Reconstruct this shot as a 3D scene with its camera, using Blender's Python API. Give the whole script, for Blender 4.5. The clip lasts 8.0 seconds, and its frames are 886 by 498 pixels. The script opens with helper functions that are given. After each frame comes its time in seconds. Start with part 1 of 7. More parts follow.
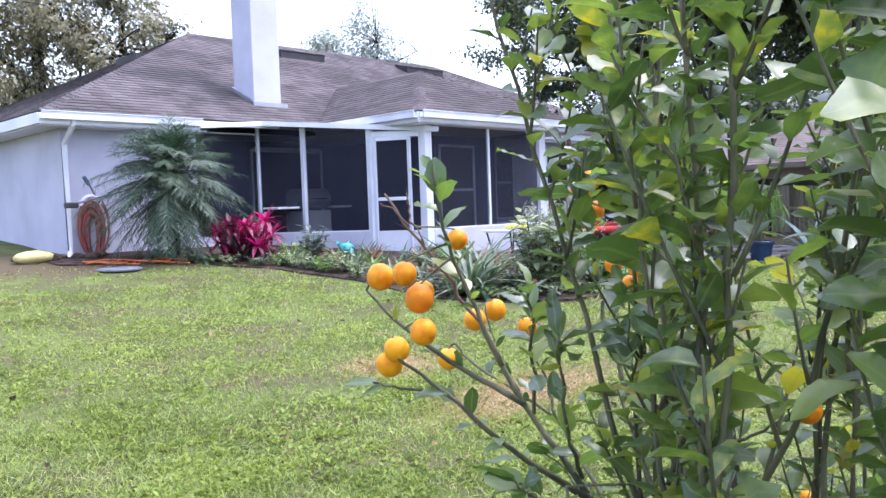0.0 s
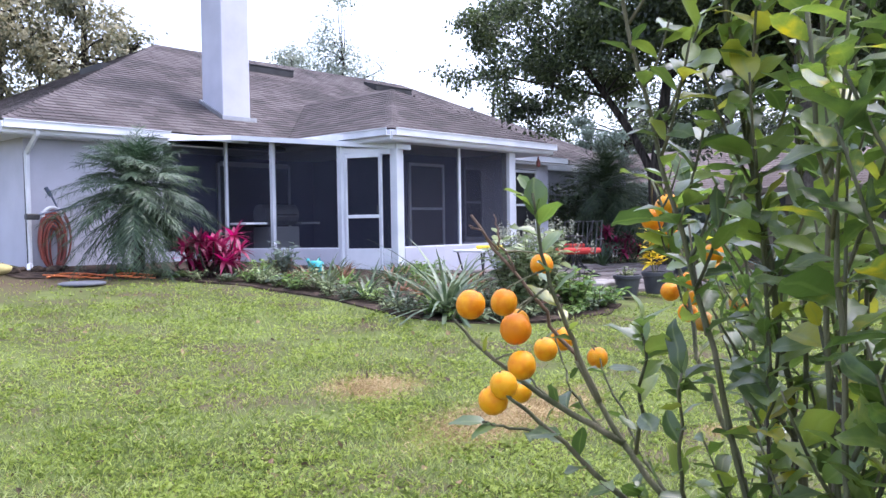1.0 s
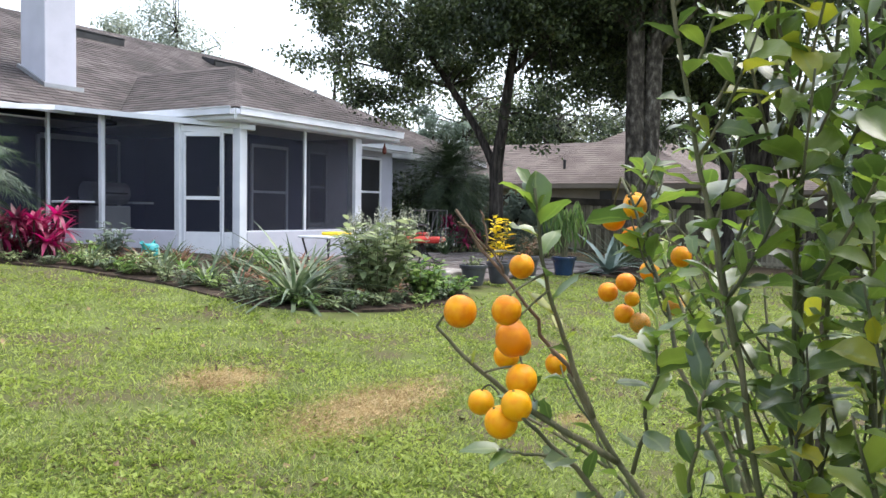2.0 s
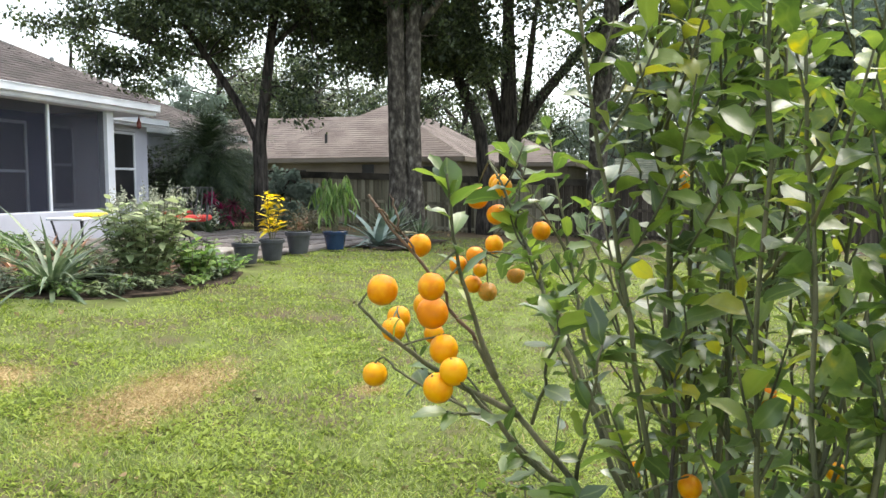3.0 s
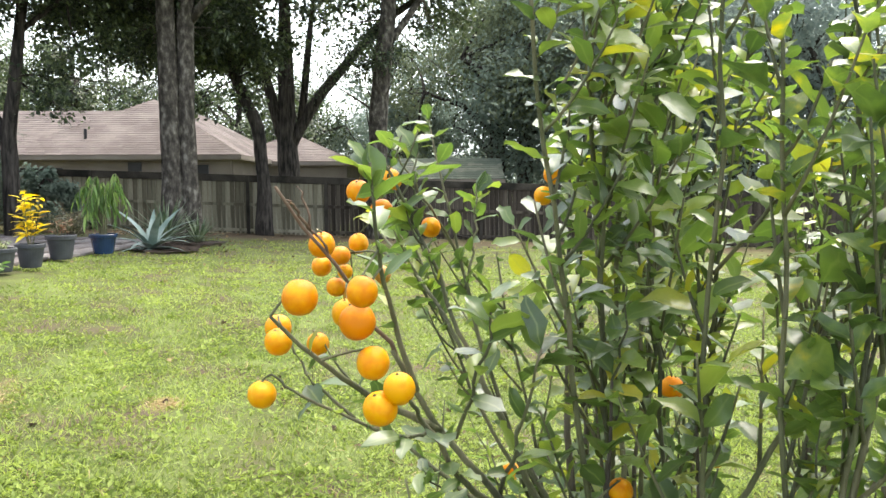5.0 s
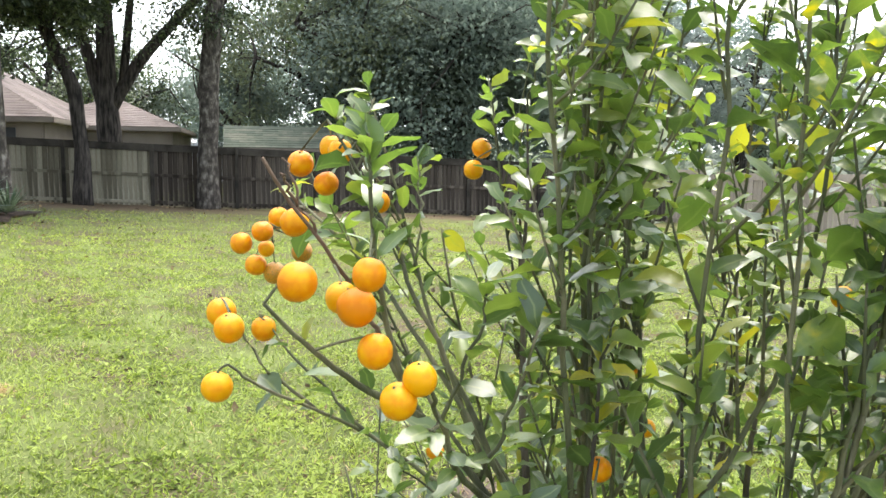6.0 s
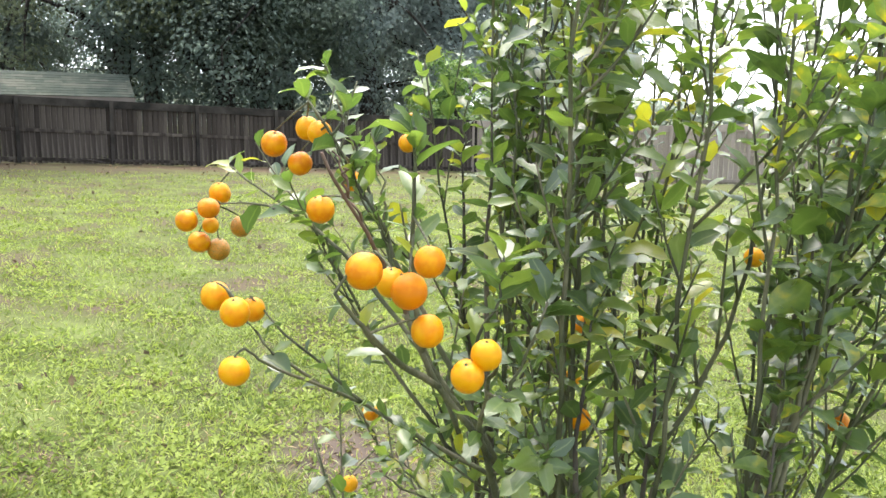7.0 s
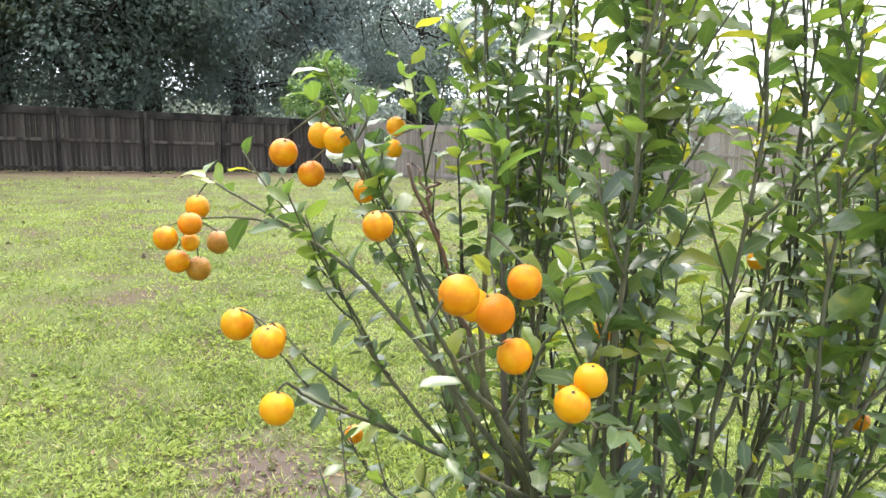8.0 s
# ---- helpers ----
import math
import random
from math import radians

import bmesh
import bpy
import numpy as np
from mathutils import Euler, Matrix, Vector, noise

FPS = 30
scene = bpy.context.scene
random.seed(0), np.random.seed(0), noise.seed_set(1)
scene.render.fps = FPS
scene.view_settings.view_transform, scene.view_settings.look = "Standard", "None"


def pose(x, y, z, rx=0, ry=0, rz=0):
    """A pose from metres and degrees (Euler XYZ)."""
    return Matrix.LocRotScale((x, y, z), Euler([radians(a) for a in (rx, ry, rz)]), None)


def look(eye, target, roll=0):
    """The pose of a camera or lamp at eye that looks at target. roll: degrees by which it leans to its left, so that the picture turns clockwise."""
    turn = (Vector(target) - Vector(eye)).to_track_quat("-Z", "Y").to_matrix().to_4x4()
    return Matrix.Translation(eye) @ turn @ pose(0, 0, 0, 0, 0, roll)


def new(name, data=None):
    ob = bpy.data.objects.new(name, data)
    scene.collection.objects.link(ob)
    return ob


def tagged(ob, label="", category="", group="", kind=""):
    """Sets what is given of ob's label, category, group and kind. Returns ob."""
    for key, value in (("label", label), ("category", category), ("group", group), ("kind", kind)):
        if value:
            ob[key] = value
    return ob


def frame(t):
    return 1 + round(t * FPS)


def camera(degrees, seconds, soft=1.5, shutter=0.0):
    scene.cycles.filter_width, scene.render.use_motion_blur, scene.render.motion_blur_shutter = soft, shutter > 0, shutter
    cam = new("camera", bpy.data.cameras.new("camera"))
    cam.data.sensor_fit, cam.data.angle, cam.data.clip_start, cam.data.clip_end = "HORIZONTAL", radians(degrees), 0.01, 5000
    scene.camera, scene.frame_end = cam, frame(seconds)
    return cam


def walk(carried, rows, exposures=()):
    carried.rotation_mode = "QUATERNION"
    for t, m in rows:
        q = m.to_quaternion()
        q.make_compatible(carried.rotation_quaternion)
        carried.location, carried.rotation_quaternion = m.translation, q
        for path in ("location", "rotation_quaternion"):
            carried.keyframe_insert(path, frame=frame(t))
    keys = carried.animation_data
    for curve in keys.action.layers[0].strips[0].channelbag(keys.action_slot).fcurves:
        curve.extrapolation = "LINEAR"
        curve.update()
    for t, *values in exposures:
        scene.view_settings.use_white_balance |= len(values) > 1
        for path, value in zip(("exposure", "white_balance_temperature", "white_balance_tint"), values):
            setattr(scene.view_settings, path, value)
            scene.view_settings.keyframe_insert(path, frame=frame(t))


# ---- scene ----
cam = camera(56.9, 8.0)
PATH = [
    (0, (-10.005, -10.305, 0.792), (-8.589, -8.898, 0.689), -2.0),
    (0.5, (-10.054, -10.234, 0.801), (-8.608, -8.855, 0.713), -1.1),
    (1, (-10.072, -10.109, 0.802), (-8.585, -8.773, 0.742), -0.9),
    (1.2, (-10.061, -10.045, 0.8), (-8.499, -8.796, 0.741), -0.1),
    (2.3, (-10.113, -9.816, 0.82), (-8.305, -8.97, 0.705), 0.1),
    (2.5, (-10.148, -9.776, 0.823), (-8.272, -9.097, 0.689), -0.5),
    (3, (-10.225, -9.717, 0.826), (-8.288, -9.246, 0.673), -0.2),
    (3.5, (-10.243, -9.699, 0.822), (-8.278, -9.366, 0.655), 0.4),
    (4, (-10.225, -9.658, 0.817), (-8.248, -9.412, 0.635), 0.3),
    (4.2, (-10.215, -9.635, 0.813), (-8.231, -9.451, 0.632), 0.7),
    (5.3, (-10.096, -9.479, 0.818), (-8.108, -9.621, 0.649), -0.0),
    (5.5, (-10.085, -9.454, 0.819), (-8.103, -9.645, 0.63), 0.7),
    (6, (-10.039, -9.339, 0.819), (-8.109, -9.813, 0.594), 0.8),
    (6.5, (-10.027, -9.174, 0.856), (-8.211, -9.964, 0.573), -0.7),
    (7, (-10.01, -9.07, 0.863), (-8.264, -9.985, 0.526), 1.2),
    (7.5, (-9.946, -9.005, 0.859), (-8.25, -10.016, 0.542), 1.6),
    (8, (-9.826, -8.922, 0.865), (-8.239, -10.094, 0.535), 1.0),
]
EXPOSURES = [(0.0, 2.18, 5550, 22), (1.0, 2.0, 5700, 21), (2.5, 1.87, 6650, 4), (3.0, 2.07, 6780, 4), (3.5, 2.23, 6900, 4), (5.5, 2.42, 6700, 6), (6.5, 2.45, 6560, 8), (8.0, 2.40, 6350, 12)]
walk(cam, [(t, look(eye, target, roll)) for t, eye, target, roll in PATH], EXPOSURES)

# ---- light ----
world = bpy.data.worlds.new("overcast_sky")
scene.world = world
world.use_nodes = True
wn, wl = world.node_tree.nodes, world.node_tree.links
sky = wn.new("ShaderNodeTexSky")
sky.sky_type, sky.sun_disc = "NISHITA", False
SUN_EL, SUN_AZ = 66.0, -32.0          # height and compass angle from +x, degrees
sky.sun_elevation, sky.sun_rotation = radians(SUN_EL), radians(90.0 - SUN_AZ)
sky.dust_density, sky.air_density, sky.ozone_density = 4.0, 1.0, 1.0
soft_sky = wn.new("ShaderNodeHueSaturation")
soft_sky.inputs["Saturation"].default_value = 0.55
# a milky overcast horizon: the sky's lowest eight degrees look like those above them
dome, split, lifted, joined = (wn.new("ShaderNode" + k) for k in ("TexCoord", "SeparateXYZ", "Math", "CombineXYZ"))
lifted.operation = "MAXIMUM"
lifted.inputs[1].default_value = 0.14
wl.new(dome.outputs["Generated"], split.inputs[0])
wl.new(split.outputs["X"], joined.inputs["X"])
wl.new(split.outputs["Y"], joined.inputs["Y"])
wl.new(split.outputs["Z"], lifted.inputs[0])
wl.new(lifted.outputs[0], joined.inputs["Z"])
wl.new(joined.outputs[0], sky.inputs["Vector"])
wl.new(sky.outputs[0], soft_sky.inputs["Color"])
wl.new(soft_sky.outputs[0], wn["Background"].inputs[0])
wn["Background"].inputs[1].default_value = 0.15
sun = new("sun", bpy.data.lights.new("sun", "SUN"))
sun.data.energy, sun.data.angle, sun.data.color = 0.55, radians(40), (1.0, 0.95, 0.87)
sun.matrix_world = look((math.cos(radians(SUN_AZ)) * math.cos(radians(SUN_EL)) * 50,
                         math.sin(radians(SUN_AZ)) * math.cos(radians(SUN_EL)) * 50,
                         math.sin(radians(SUN_EL)) * 50), (0, 0, 0))

# ---- materials ----


def material(name, colors, scale=4.0, rough=0.8, bump=0.2, bump_scale=60.0, fine=0.25, island=0.0, per_object=0.0,
             metal=0.0, spec=0.5, translucent=0.0, stretch=(1, 1, 1), coat=0.0, ramp=(0.35, 0.65), coat_rough=0.12):
    """Two or more colours mixed by a broad noise, a finer noise for grain, bump from a third."""
    m = bpy.data.materials.new(name)
    m.use_nodes = True
    n, l = m.node_tree.nodes, m.node_tree.links
    bsdf = n["Principled BSDF"]
    coord = n.new("ShaderNodeTexCoord")
    mapping = n.new("ShaderNodeMapping")
    mapping.inputs["Scale"].default_value = stretch
    l.new(coord.outputs["Object"], mapping.inputs[0])
    broad = n.new("ShaderNodeTexNoise")
    broad.inputs["Scale"].default_value, broad.inputs["Detail"].default_value = scale, 5.0
    l.new(mapping.outputs[0], broad.inputs["Vector"])
    rampn = n.new("ShaderNodeValToRGB")
    els = rampn.color_ramp.elements
    while len(els) < len(colors):
        els.new(0.5)
    for i, c in enumerate(colors):
        els[i].position = ramp[0] + (ramp[1] - ramp[0]) * i / max(1, len(colors) - 1)
        els[i].color = (*c, 1)
    source = broad.outputs["Fac"]
    if island or per_object:
        add = n.new("ShaderNodeMath")
        add.operation = "MULTIPLY_ADD"
        if island:
            geo = n.new("ShaderNodeNewGeometry")
            rnd = geo.outputs["Random Per Island"]
        else:
            info = n.new("ShaderNodeObjectInfo")
            rnd = info.outputs["Random"]
        shift = n.new("ShaderNodeMath")
        shift.operation = "SUBTRACT"
        l.new(rnd, shift.inputs[0])
        shift.inputs[1].default_value = 0.5
        l.new(shift.outputs[0], add.inputs[0])
        add.inputs[1].default_value = island or per_object
        l.new(broad.outputs["Fac"], add.inputs[2])
        source = add.outputs[0]
    l.new(source, rampn.inputs[0])
    grain = n.new("ShaderNodeTexNoise")
    grain.inputs["Scale"].default_value, grain.inputs["Detail"].default_value = bump_scale, 4.0
    l.new(mapping.outputs[0], grain.inputs["Vector"])
    mixed = n.new("ShaderNodeMix")
    mixed.data_type, mixed.blend_type = "RGBA", "OVERLAY"
    mixed.inputs["Factor"].default_value = fine
    l.new(rampn.outputs[0], mixed.inputs["A"])
    l.new(grain.outputs["Color"], mixed.inputs["B"])
    gray = n.new("ShaderNodeHueSaturation")
    gray.inputs["Saturation"].default_value = 0.0
    l.new(grain.outputs["Color"], gray.inputs["Color"])
    l.new(gray.outputs[0], mixed.inputs["B"])
    l.new(mixed.outputs["Result"], bsdf.inputs["Base Color"])
    bsdf.inputs["Roughness"].default_value, bsdf.inputs["Metallic"].default_value = rough, metal
    bsdf.inputs["Specular IOR Level"].default_value = spec
    bsdf.inputs["Coat Weight"].default_value, bsdf.inputs["Coat Roughness"].default_value = coat, coat_rough
    if bump:
        b = n.new("ShaderNodeBump")
        b.inputs["Strength"].default_value, b.inputs["Distance"].default_value = bump, 0.01
        l.new(grain.outputs["Fac"], b.inputs["Height"])
        l.new(b.outputs[0], bsdf.inputs["Normal"])
    if translucent:
        tr = n.new("ShaderNodeBsdfTranslucent")
        bright = n.new("ShaderNodeHueSaturation")
        bright.inputs["Value"].default_value, bright.inputs["Saturation"].default_value = 2.0, 1.1
        l.new(mixed.outputs["Result"], bright.inputs["Color"])
        l.new(bright.outputs[0], tr.inputs[0])
        mx = n.new("ShaderNodeMixShader")
        mx.inputs[0].default_value = translucent
        l.new(bsdf.outputs[0], mx.inputs[1])
        l.new(tr.outputs[0], mx.inputs[2])
        l.new(mx.outputs[0], n["Material Output"].inputs[0])
    return m


def patches(m, spots, color, edge=0.35):
    """Dry patches of irregular outline at the given places of the plan, mixed over a material's base colour."""
    n, l = m.node_tree.nodes, m.node_tree.links
    bsdf = n["Principled BSDF"]
    old = bsdf.inputs["Base Color"].links[0].from_socket
    geo = n.new("ShaderNodeNewGeometry")
    wob = n.new("ShaderNodeTexNoise")
    wob.inputs["Scale"].default_value, wob.inputs["Detail"].default_value = 2.2, 6.0
    l.new(geo.outputs["Position"], wob.inputs["Vector"])
    total = None
    for x, y, rx, ry in spots:
        sub = n.new("ShaderNodeVectorMath")
        sub.operation = "SUBTRACT"
        l.new(geo.outputs["Position"], sub.inputs[0])
        sub.inputs[1].default_value = (x, y, 0)
        sc = n.new("ShaderNodeVectorMath")
        sc.operation = "MULTIPLY"
        l.new(sub.outputs[0], sc.inputs[0])
        sc.inputs[1].default_value = (1 / rx, 1 / ry, 0)
        ln = n.new("ShaderNodeVectorMath")
        ln.operation = "LENGTH"
        l.new(sc.outputs[0], ln.inputs[0])
        w = n.new("ShaderNodeMath")
        w.operation = "MULTIPLY_ADD"
        l.new(wob.outputs["Fac"], w.inputs[0])
        w.inputs[1].default_value = 1.4
        l.new(ln.outputs["Value"], w.inputs[2])
        mr = n.new("ShaderNodeMapRange")
        l.new(w.outputs[0], mr.inputs[0])
        for k, v in zip((1, 2, 3, 4), (1.7 - edge, 1.7 + edge, 1.0, 0.0)):
            mr.inputs[k].default_value = v
        if total is None:
            total = mr.outputs[0]
        else:
            mxm = n.new("ShaderNodeMath")
            mxm.operation = "MAXIMUM"
            l.new(total, mxm.inputs[0])
            l.new(mr.outputs[0], mxm.inputs[1])
            total = mxm.outputs[0]
    mix = n.new("ShaderNodeMix")
    mix.data_type = "RGBA"
    l.new(total, mix.inputs["Factor"])
    l.new(old, mix.inputs["A"])
    mix.inputs["B"].default_value = (*color, 1)
    l.new(mix.outputs["Result"], bsdf.inputs["Base Color"])


def midrib(m, color):
    """A pale line along the middle of each leaf."""
    n, l = m.node_tree.nodes, m.node_tree.links
    slot = n["Principled BSDF"].inputs["Base Color"]
    old = slot.links[0].from_socket
    at = n.new("ShaderNodeAttribute")
    at.attribute_name = "across"
    mr = n.new("ShaderNodeMapRange")
    l.new(at.outputs["Fac"], mr.inputs[0])
    for k, v in zip((1, 2, 3, 4), (0.05, 0.16, 0.75, 0.0)):
        mr.inputs[k].default_value = v
    mix = n.new("ShaderNodeMix")
    mix.data_type = "RGBA"
    l.new(mr.outputs[0], mix.inputs["Factor"])
    l.new(old, mix.inputs["A"])
    mix.inputs["B"].default_value = (*color, 1)
    l.new(mix.outputs["Result"], slot)


def screen_material():
    m = bpy.data.materials.new("insect_screen")
    m.use_nodes = True
    n, l = m.node_tree.nodes, m.node_tree.links
    b = n["Principled BSDF"]
    b.inputs["Base Color"].default_value = (0.006, 0.008, 0.022, 1)
    b.inputs["Roughness"].default_value = 0.7
    tr = n.new("ShaderNodeBsdfTransparent")
    mx = n.new("ShaderNodeMixShader")
    mx.inputs[0].default_value = 0.64
    l.new(tr.outputs[0], mx.inputs[1])
    l.new(b.outputs[0], mx.inputs[2])
    l.new(mx.outputs[0], n["Material Output"].inputs[0])
    return m


LAWN = material("lawn_soil", [(0.075, 0.058, 0.038), (0.072, 0.084, 0.028), (0.105, 0.128, 0.040)], scale=1.6, bump_scale=35, bump=0.6, fine=0.8, rough=0.95, spec=0.1)
GRASS = material("grass_blades", [(0.084, 0.112, 0.024), (0.178, 0.222, 0.048), (0.268, 0.314, 0.086)], scale=1.0, bump=0.0, island=0.50, rough=0.75, spec=0.12, translucent=0.35, fine=0.3)
GRASS_COOL = material("grey_green_grass_blades", [(0.090, 0.116, 0.036), (0.165, 0.205, 0.070), (0.265, 0.305, 0.120)], scale=1.4, bump=0.0, island=0.5, rough=0.6, spec=0.25, translucent=0.35, fine=0.3)
WEED = material("fresh_green_weed_leaves", [(0.094, 0.130, 0.026), (0.158, 0.205, 0.044), (0.228, 0.275, 0.068)], scale=1.2, bump=0.0, island=0.4, rough=0.6, spec=0.2, translucent=0.35, fine=0.2)
STUCCO = material("white_stucco", [(0.40, 0.40, 0.465), (0.48, 0.48, 0.555)], scale=1.2, bump_scale=90, bump=0.35, fine=0.12, rough=0.9)
TRIM = material("white_painted_metal", [(0.56, 0.58, 0.63), (0.68, 0.69, 0.74)], scale=2, bump=0.03, fine=0.08, rough=0.45)
SHINGLE = material("weathered_shingles", [(0.040, 0.033, 0.033), (0.065, 0.053, 0.053), (0.100, 0.085, 0.084)], scale=0.9, island=0.24, bump_scale=120, bump=0.5, fine=0.5, rough=0.95)
SHINGLE_ONE = material("weathered_shingle_piece", [(0.040, 0.033, 0.033), (0.065, 0.053, 0.053), (0.100, 0.085, 0.084)], scale=0.9, per_object=0.24, bump_scale=120, bump=0.5, fine=0.5, rough=0.95)
NB_SHINGLE = material("pinkish_brown_shingles", [(0.085, 0.066, 0.060), (0.118, 0.094, 0.086), (0.150, 0.122, 0.112)], scale=0.6, island=0.16, bump_scale=90, bump=0.4, fine=0.4, rough=0.95)
NB_WALL = material("tan_stucco", [(0.15, 0.125, 0.105), (0.20, 0.17, 0.145)], scale=1.0, bump_scale=70, bump=0.2, fine=0.15, rough=0.9)
GREEN_ROOF = material("mossy_grey_roofing", [(0.034, 0.045, 0.032), (0.056, 0.068, 0.048), (0.088, 0.092, 0.068)], scale=1.2, island=0.25, bump_scale=50, fine=0.4, rough=0.95)
PALE_ROOF = material("pale_roofing", [(0.55, 0.57, 0.60), (0.68, 0.70, 0.72)], scale=1.0, bump=0.1, rough=0.7)
SCREEN = screen_material()
# grey-blue wall colour, darkened to hold the porch's shade
PORCH_IN = material("grey_blue_porch_with_shade", [(0.034, 0.042, 0.095), (0.056, 0.066, 0.135)], scale=1.0, bump=0.1, rough=0.9)
CONCRETE = material("weathered_concrete", [(0.20, 0.185, 0.175), (0.31, 0.285, 0.265), (0.37, 0.34, 0.315)], scale=1.3, bump_scale=45, bump=0.4, fine=0.4, rough=0.92, per_object=0.25)
PAVER = material("grimy_pinkish_paver", [(0.120, 0.100, 0.094), (0.175, 0.150, 0.142), (0.225, 0.196, 0.186)], scale=1.3, bump_scale=45, bump=0.4, fine=0.4, rough=0.95, per_object=0.3)
MULCH = material("dark_mulch", [(0.018, 0.014, 0.012), (0.045, 0.033, 0.026), (0.080, 0.058, 0.044)], scale=9, bump_scale=40, bump=1.0, fine=0.7, rough=0.97, spec=0.1)
DARK = material("dark_opening", [(0.012, 0.012, 0.014), (0.025, 0.025, 0.028)], scale=2, bump=0, rough=0.3)
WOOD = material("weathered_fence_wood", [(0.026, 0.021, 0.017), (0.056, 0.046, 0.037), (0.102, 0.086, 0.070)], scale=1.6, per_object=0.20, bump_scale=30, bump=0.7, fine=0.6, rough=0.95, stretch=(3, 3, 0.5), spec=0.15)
WOOD_PALE = material("pale_fence_wood", [(0.095, 0.085, 0.060), (0.185, 0.168, 0.122), (0.270, 0.245, 0.185)], scale=1.6, per_object=0.26, bump_scale=30, bump=0.7, fine=0.6, rough=0.95, stretch=(3, 3, 0.5), spec=0.15)
WOOD_DARK = material("algae_stained_wood", [(0.014, 0.013, 0.011), (0.032, 0.028, 0.023), (0.055, 0.048, 0.040)], scale=2.0, per_object=0.25, bump_scale=30, bump=0.6, fine=0.5, rough=0.95, spec=0.15)
WOOD_TAN = material("tan_fence_wood", [(0.25, 0.205, 0.165), (0.36, 0.30, 0.25)], scale=1.2, per_object=0.3, bump_scale=30, bump=0.5, fine=0.5, rough=0.95, stretch=(3, 3, 0.5))
BARK = material("grey_oak_bark", [(0.030, 0.026, 0.022), (0.072, 0.062, 0.052), (0.175, 0.160, 0.138)], scale=6, bump_scale=26, bump=1.0, fine=0.8, rough=0.95, ramp=(0.38, 0.70), stretch=(1.5, 1.5, 0.8), spec=0.15)
BARK_DARK = material("dark_wet_bark", [(0.014, 0.012, 0.011), (0.038, 0.033, 0.029), (0.07, 0.06, 0.052)], scale=4, bump_scale=14, bump=1.0, fine=0.5, rough=0.95, stretch=(3, 3, 0.6), spec=0.15)
OAK_LEAF = material("oak_leaves", [(0.016, 0.026, 0.011), (0.036, 0.054, 0.020), (0.075, 0.098, 0.036)], scale=0.5, island=0.4, bump=0, rough=0.5, translucent=0.25, fine=0.1)
# distance haze is put into these three leaf colours, lifted and greyed
OAK_DARK = material("haze_tinted_dark_oak_leaves", [(0.090, 0.116, 0.098), (0.106, 0.132, 0.110), (0.124, 0.148, 0.122)], scale=0.5, island=0.12, bump=0, rough=0.95, spec=0.05, translucent=0.5, fine=0.1)
OAK_OLIVE = material("haze_tinted_olive_oak_leaves", [(0.062, 0.076, 0.048), (0.084, 0.100, 0.062), (0.112, 0.128, 0.080)], scale=0.5, island=0.3, bump=0, rough=0.9, spec=0.05, translucent=0.45, fine=0.1)
OAK_HAZE = material("haze_tinted_pale_oak_leaves", [(0.120, 0.148, 0.140), (0.142, 0.170, 0.158), (0.165, 0.190, 0.172)], scale=0.5, island=0.15, bump=0, rough=0.95, spec=0.05, translucent=0.5, fine=0.1)
AUTUMN_LEAF = material("olive_brown_leaves", [(0.075, 0.080, 0.046), (0.145, 0.142, 0.078), (0.22, 0.20, 0.115)], scale=0.35, island=0.45, bump=0, rough=0.6, translucent=0.25, fine=0.1)
# pale grey-green leaves with the haze of distance painted into the colour
FAR_LEAF = material("haze_painted_far_leaves", [(0.14, 0.165, 0.135), (0.20, 0.225, 0.18), (0.26, 0.28, 0.225)], scale=0.3, island=0.3, bump=0, rough=0.8, fine=0.1, translucent=0.35)
BRIGHT_LEAF = material("fresh_green_leaves", [(0.06, 0.115, 0.030), (0.12, 0.20, 0.05), (0.20, 0.28, 0.08)], scale=1.0, island=0.4, bump=0, rough=0.5, translucent=0.3, fine=0.1)
PALM_LEAF = material("palm_leaflets", [(0.020, 0.042, 0.020), (0.044, 0.080, 0.038), (0.090, 0.132, 0.066)], scale=1.2, island=0.45, bump=0, rough=0.42, translucent=0.2, fine=0.1)
PALM_DARK = material("dark_palm_leaflets", [(0.018, 0.034, 0.016), (0.038, 0.066, 0.028), (0.075, 0.105, 0.045)], scale=1.2, island=0.45, bump=0, rough=0.45, translucent=0.2, fine=0.1)
TI_LEAF = material("magenta_cordyline_leaves", [(0.045, 0.010, 0.020), (0.15, 0.010, 0.042), (0.34, 0.030, 0.110)], scale=3, island=0.5, bump=0, rough=0.4, translucent=0.3, fine=0.1)
AGAVE = material("blue_grey_agave", [(0.085, 0.130, 0.110), (0.145, 0.200, 0.175), (0.24, 0.29, 0.26)], scale=3, island=0.4, bump=0.1, rough=0.5, fine=0.15)
STRAP = material("striped_strap_leaves", [(0.028, 0.052, 0.024), (0.066, 0.100, 0.050), (0.160, 0.195, 0.115)], scale=5, island=0.55, bump=0.05, rough=0.45, translucent=0.15, fine=0.15)
SAGE = material("grey_green_shrub_leaves", [(0.080, 0.110, 0.045), (0.17, 0.215, 0.10), (0.29, 0.325, 0.18)], scale=4, island=0.5, bump=0, rough=0.7, translucent=0.25, fine=0.15)
FLOWER_PALE = material("pale_lilac_flower_spikes", [(0.22, 0.23, 0.17), (0.36, 0.36, 0.28)], scale=6, island=0.4, bump=0, rough=0.8, fine=0.1)
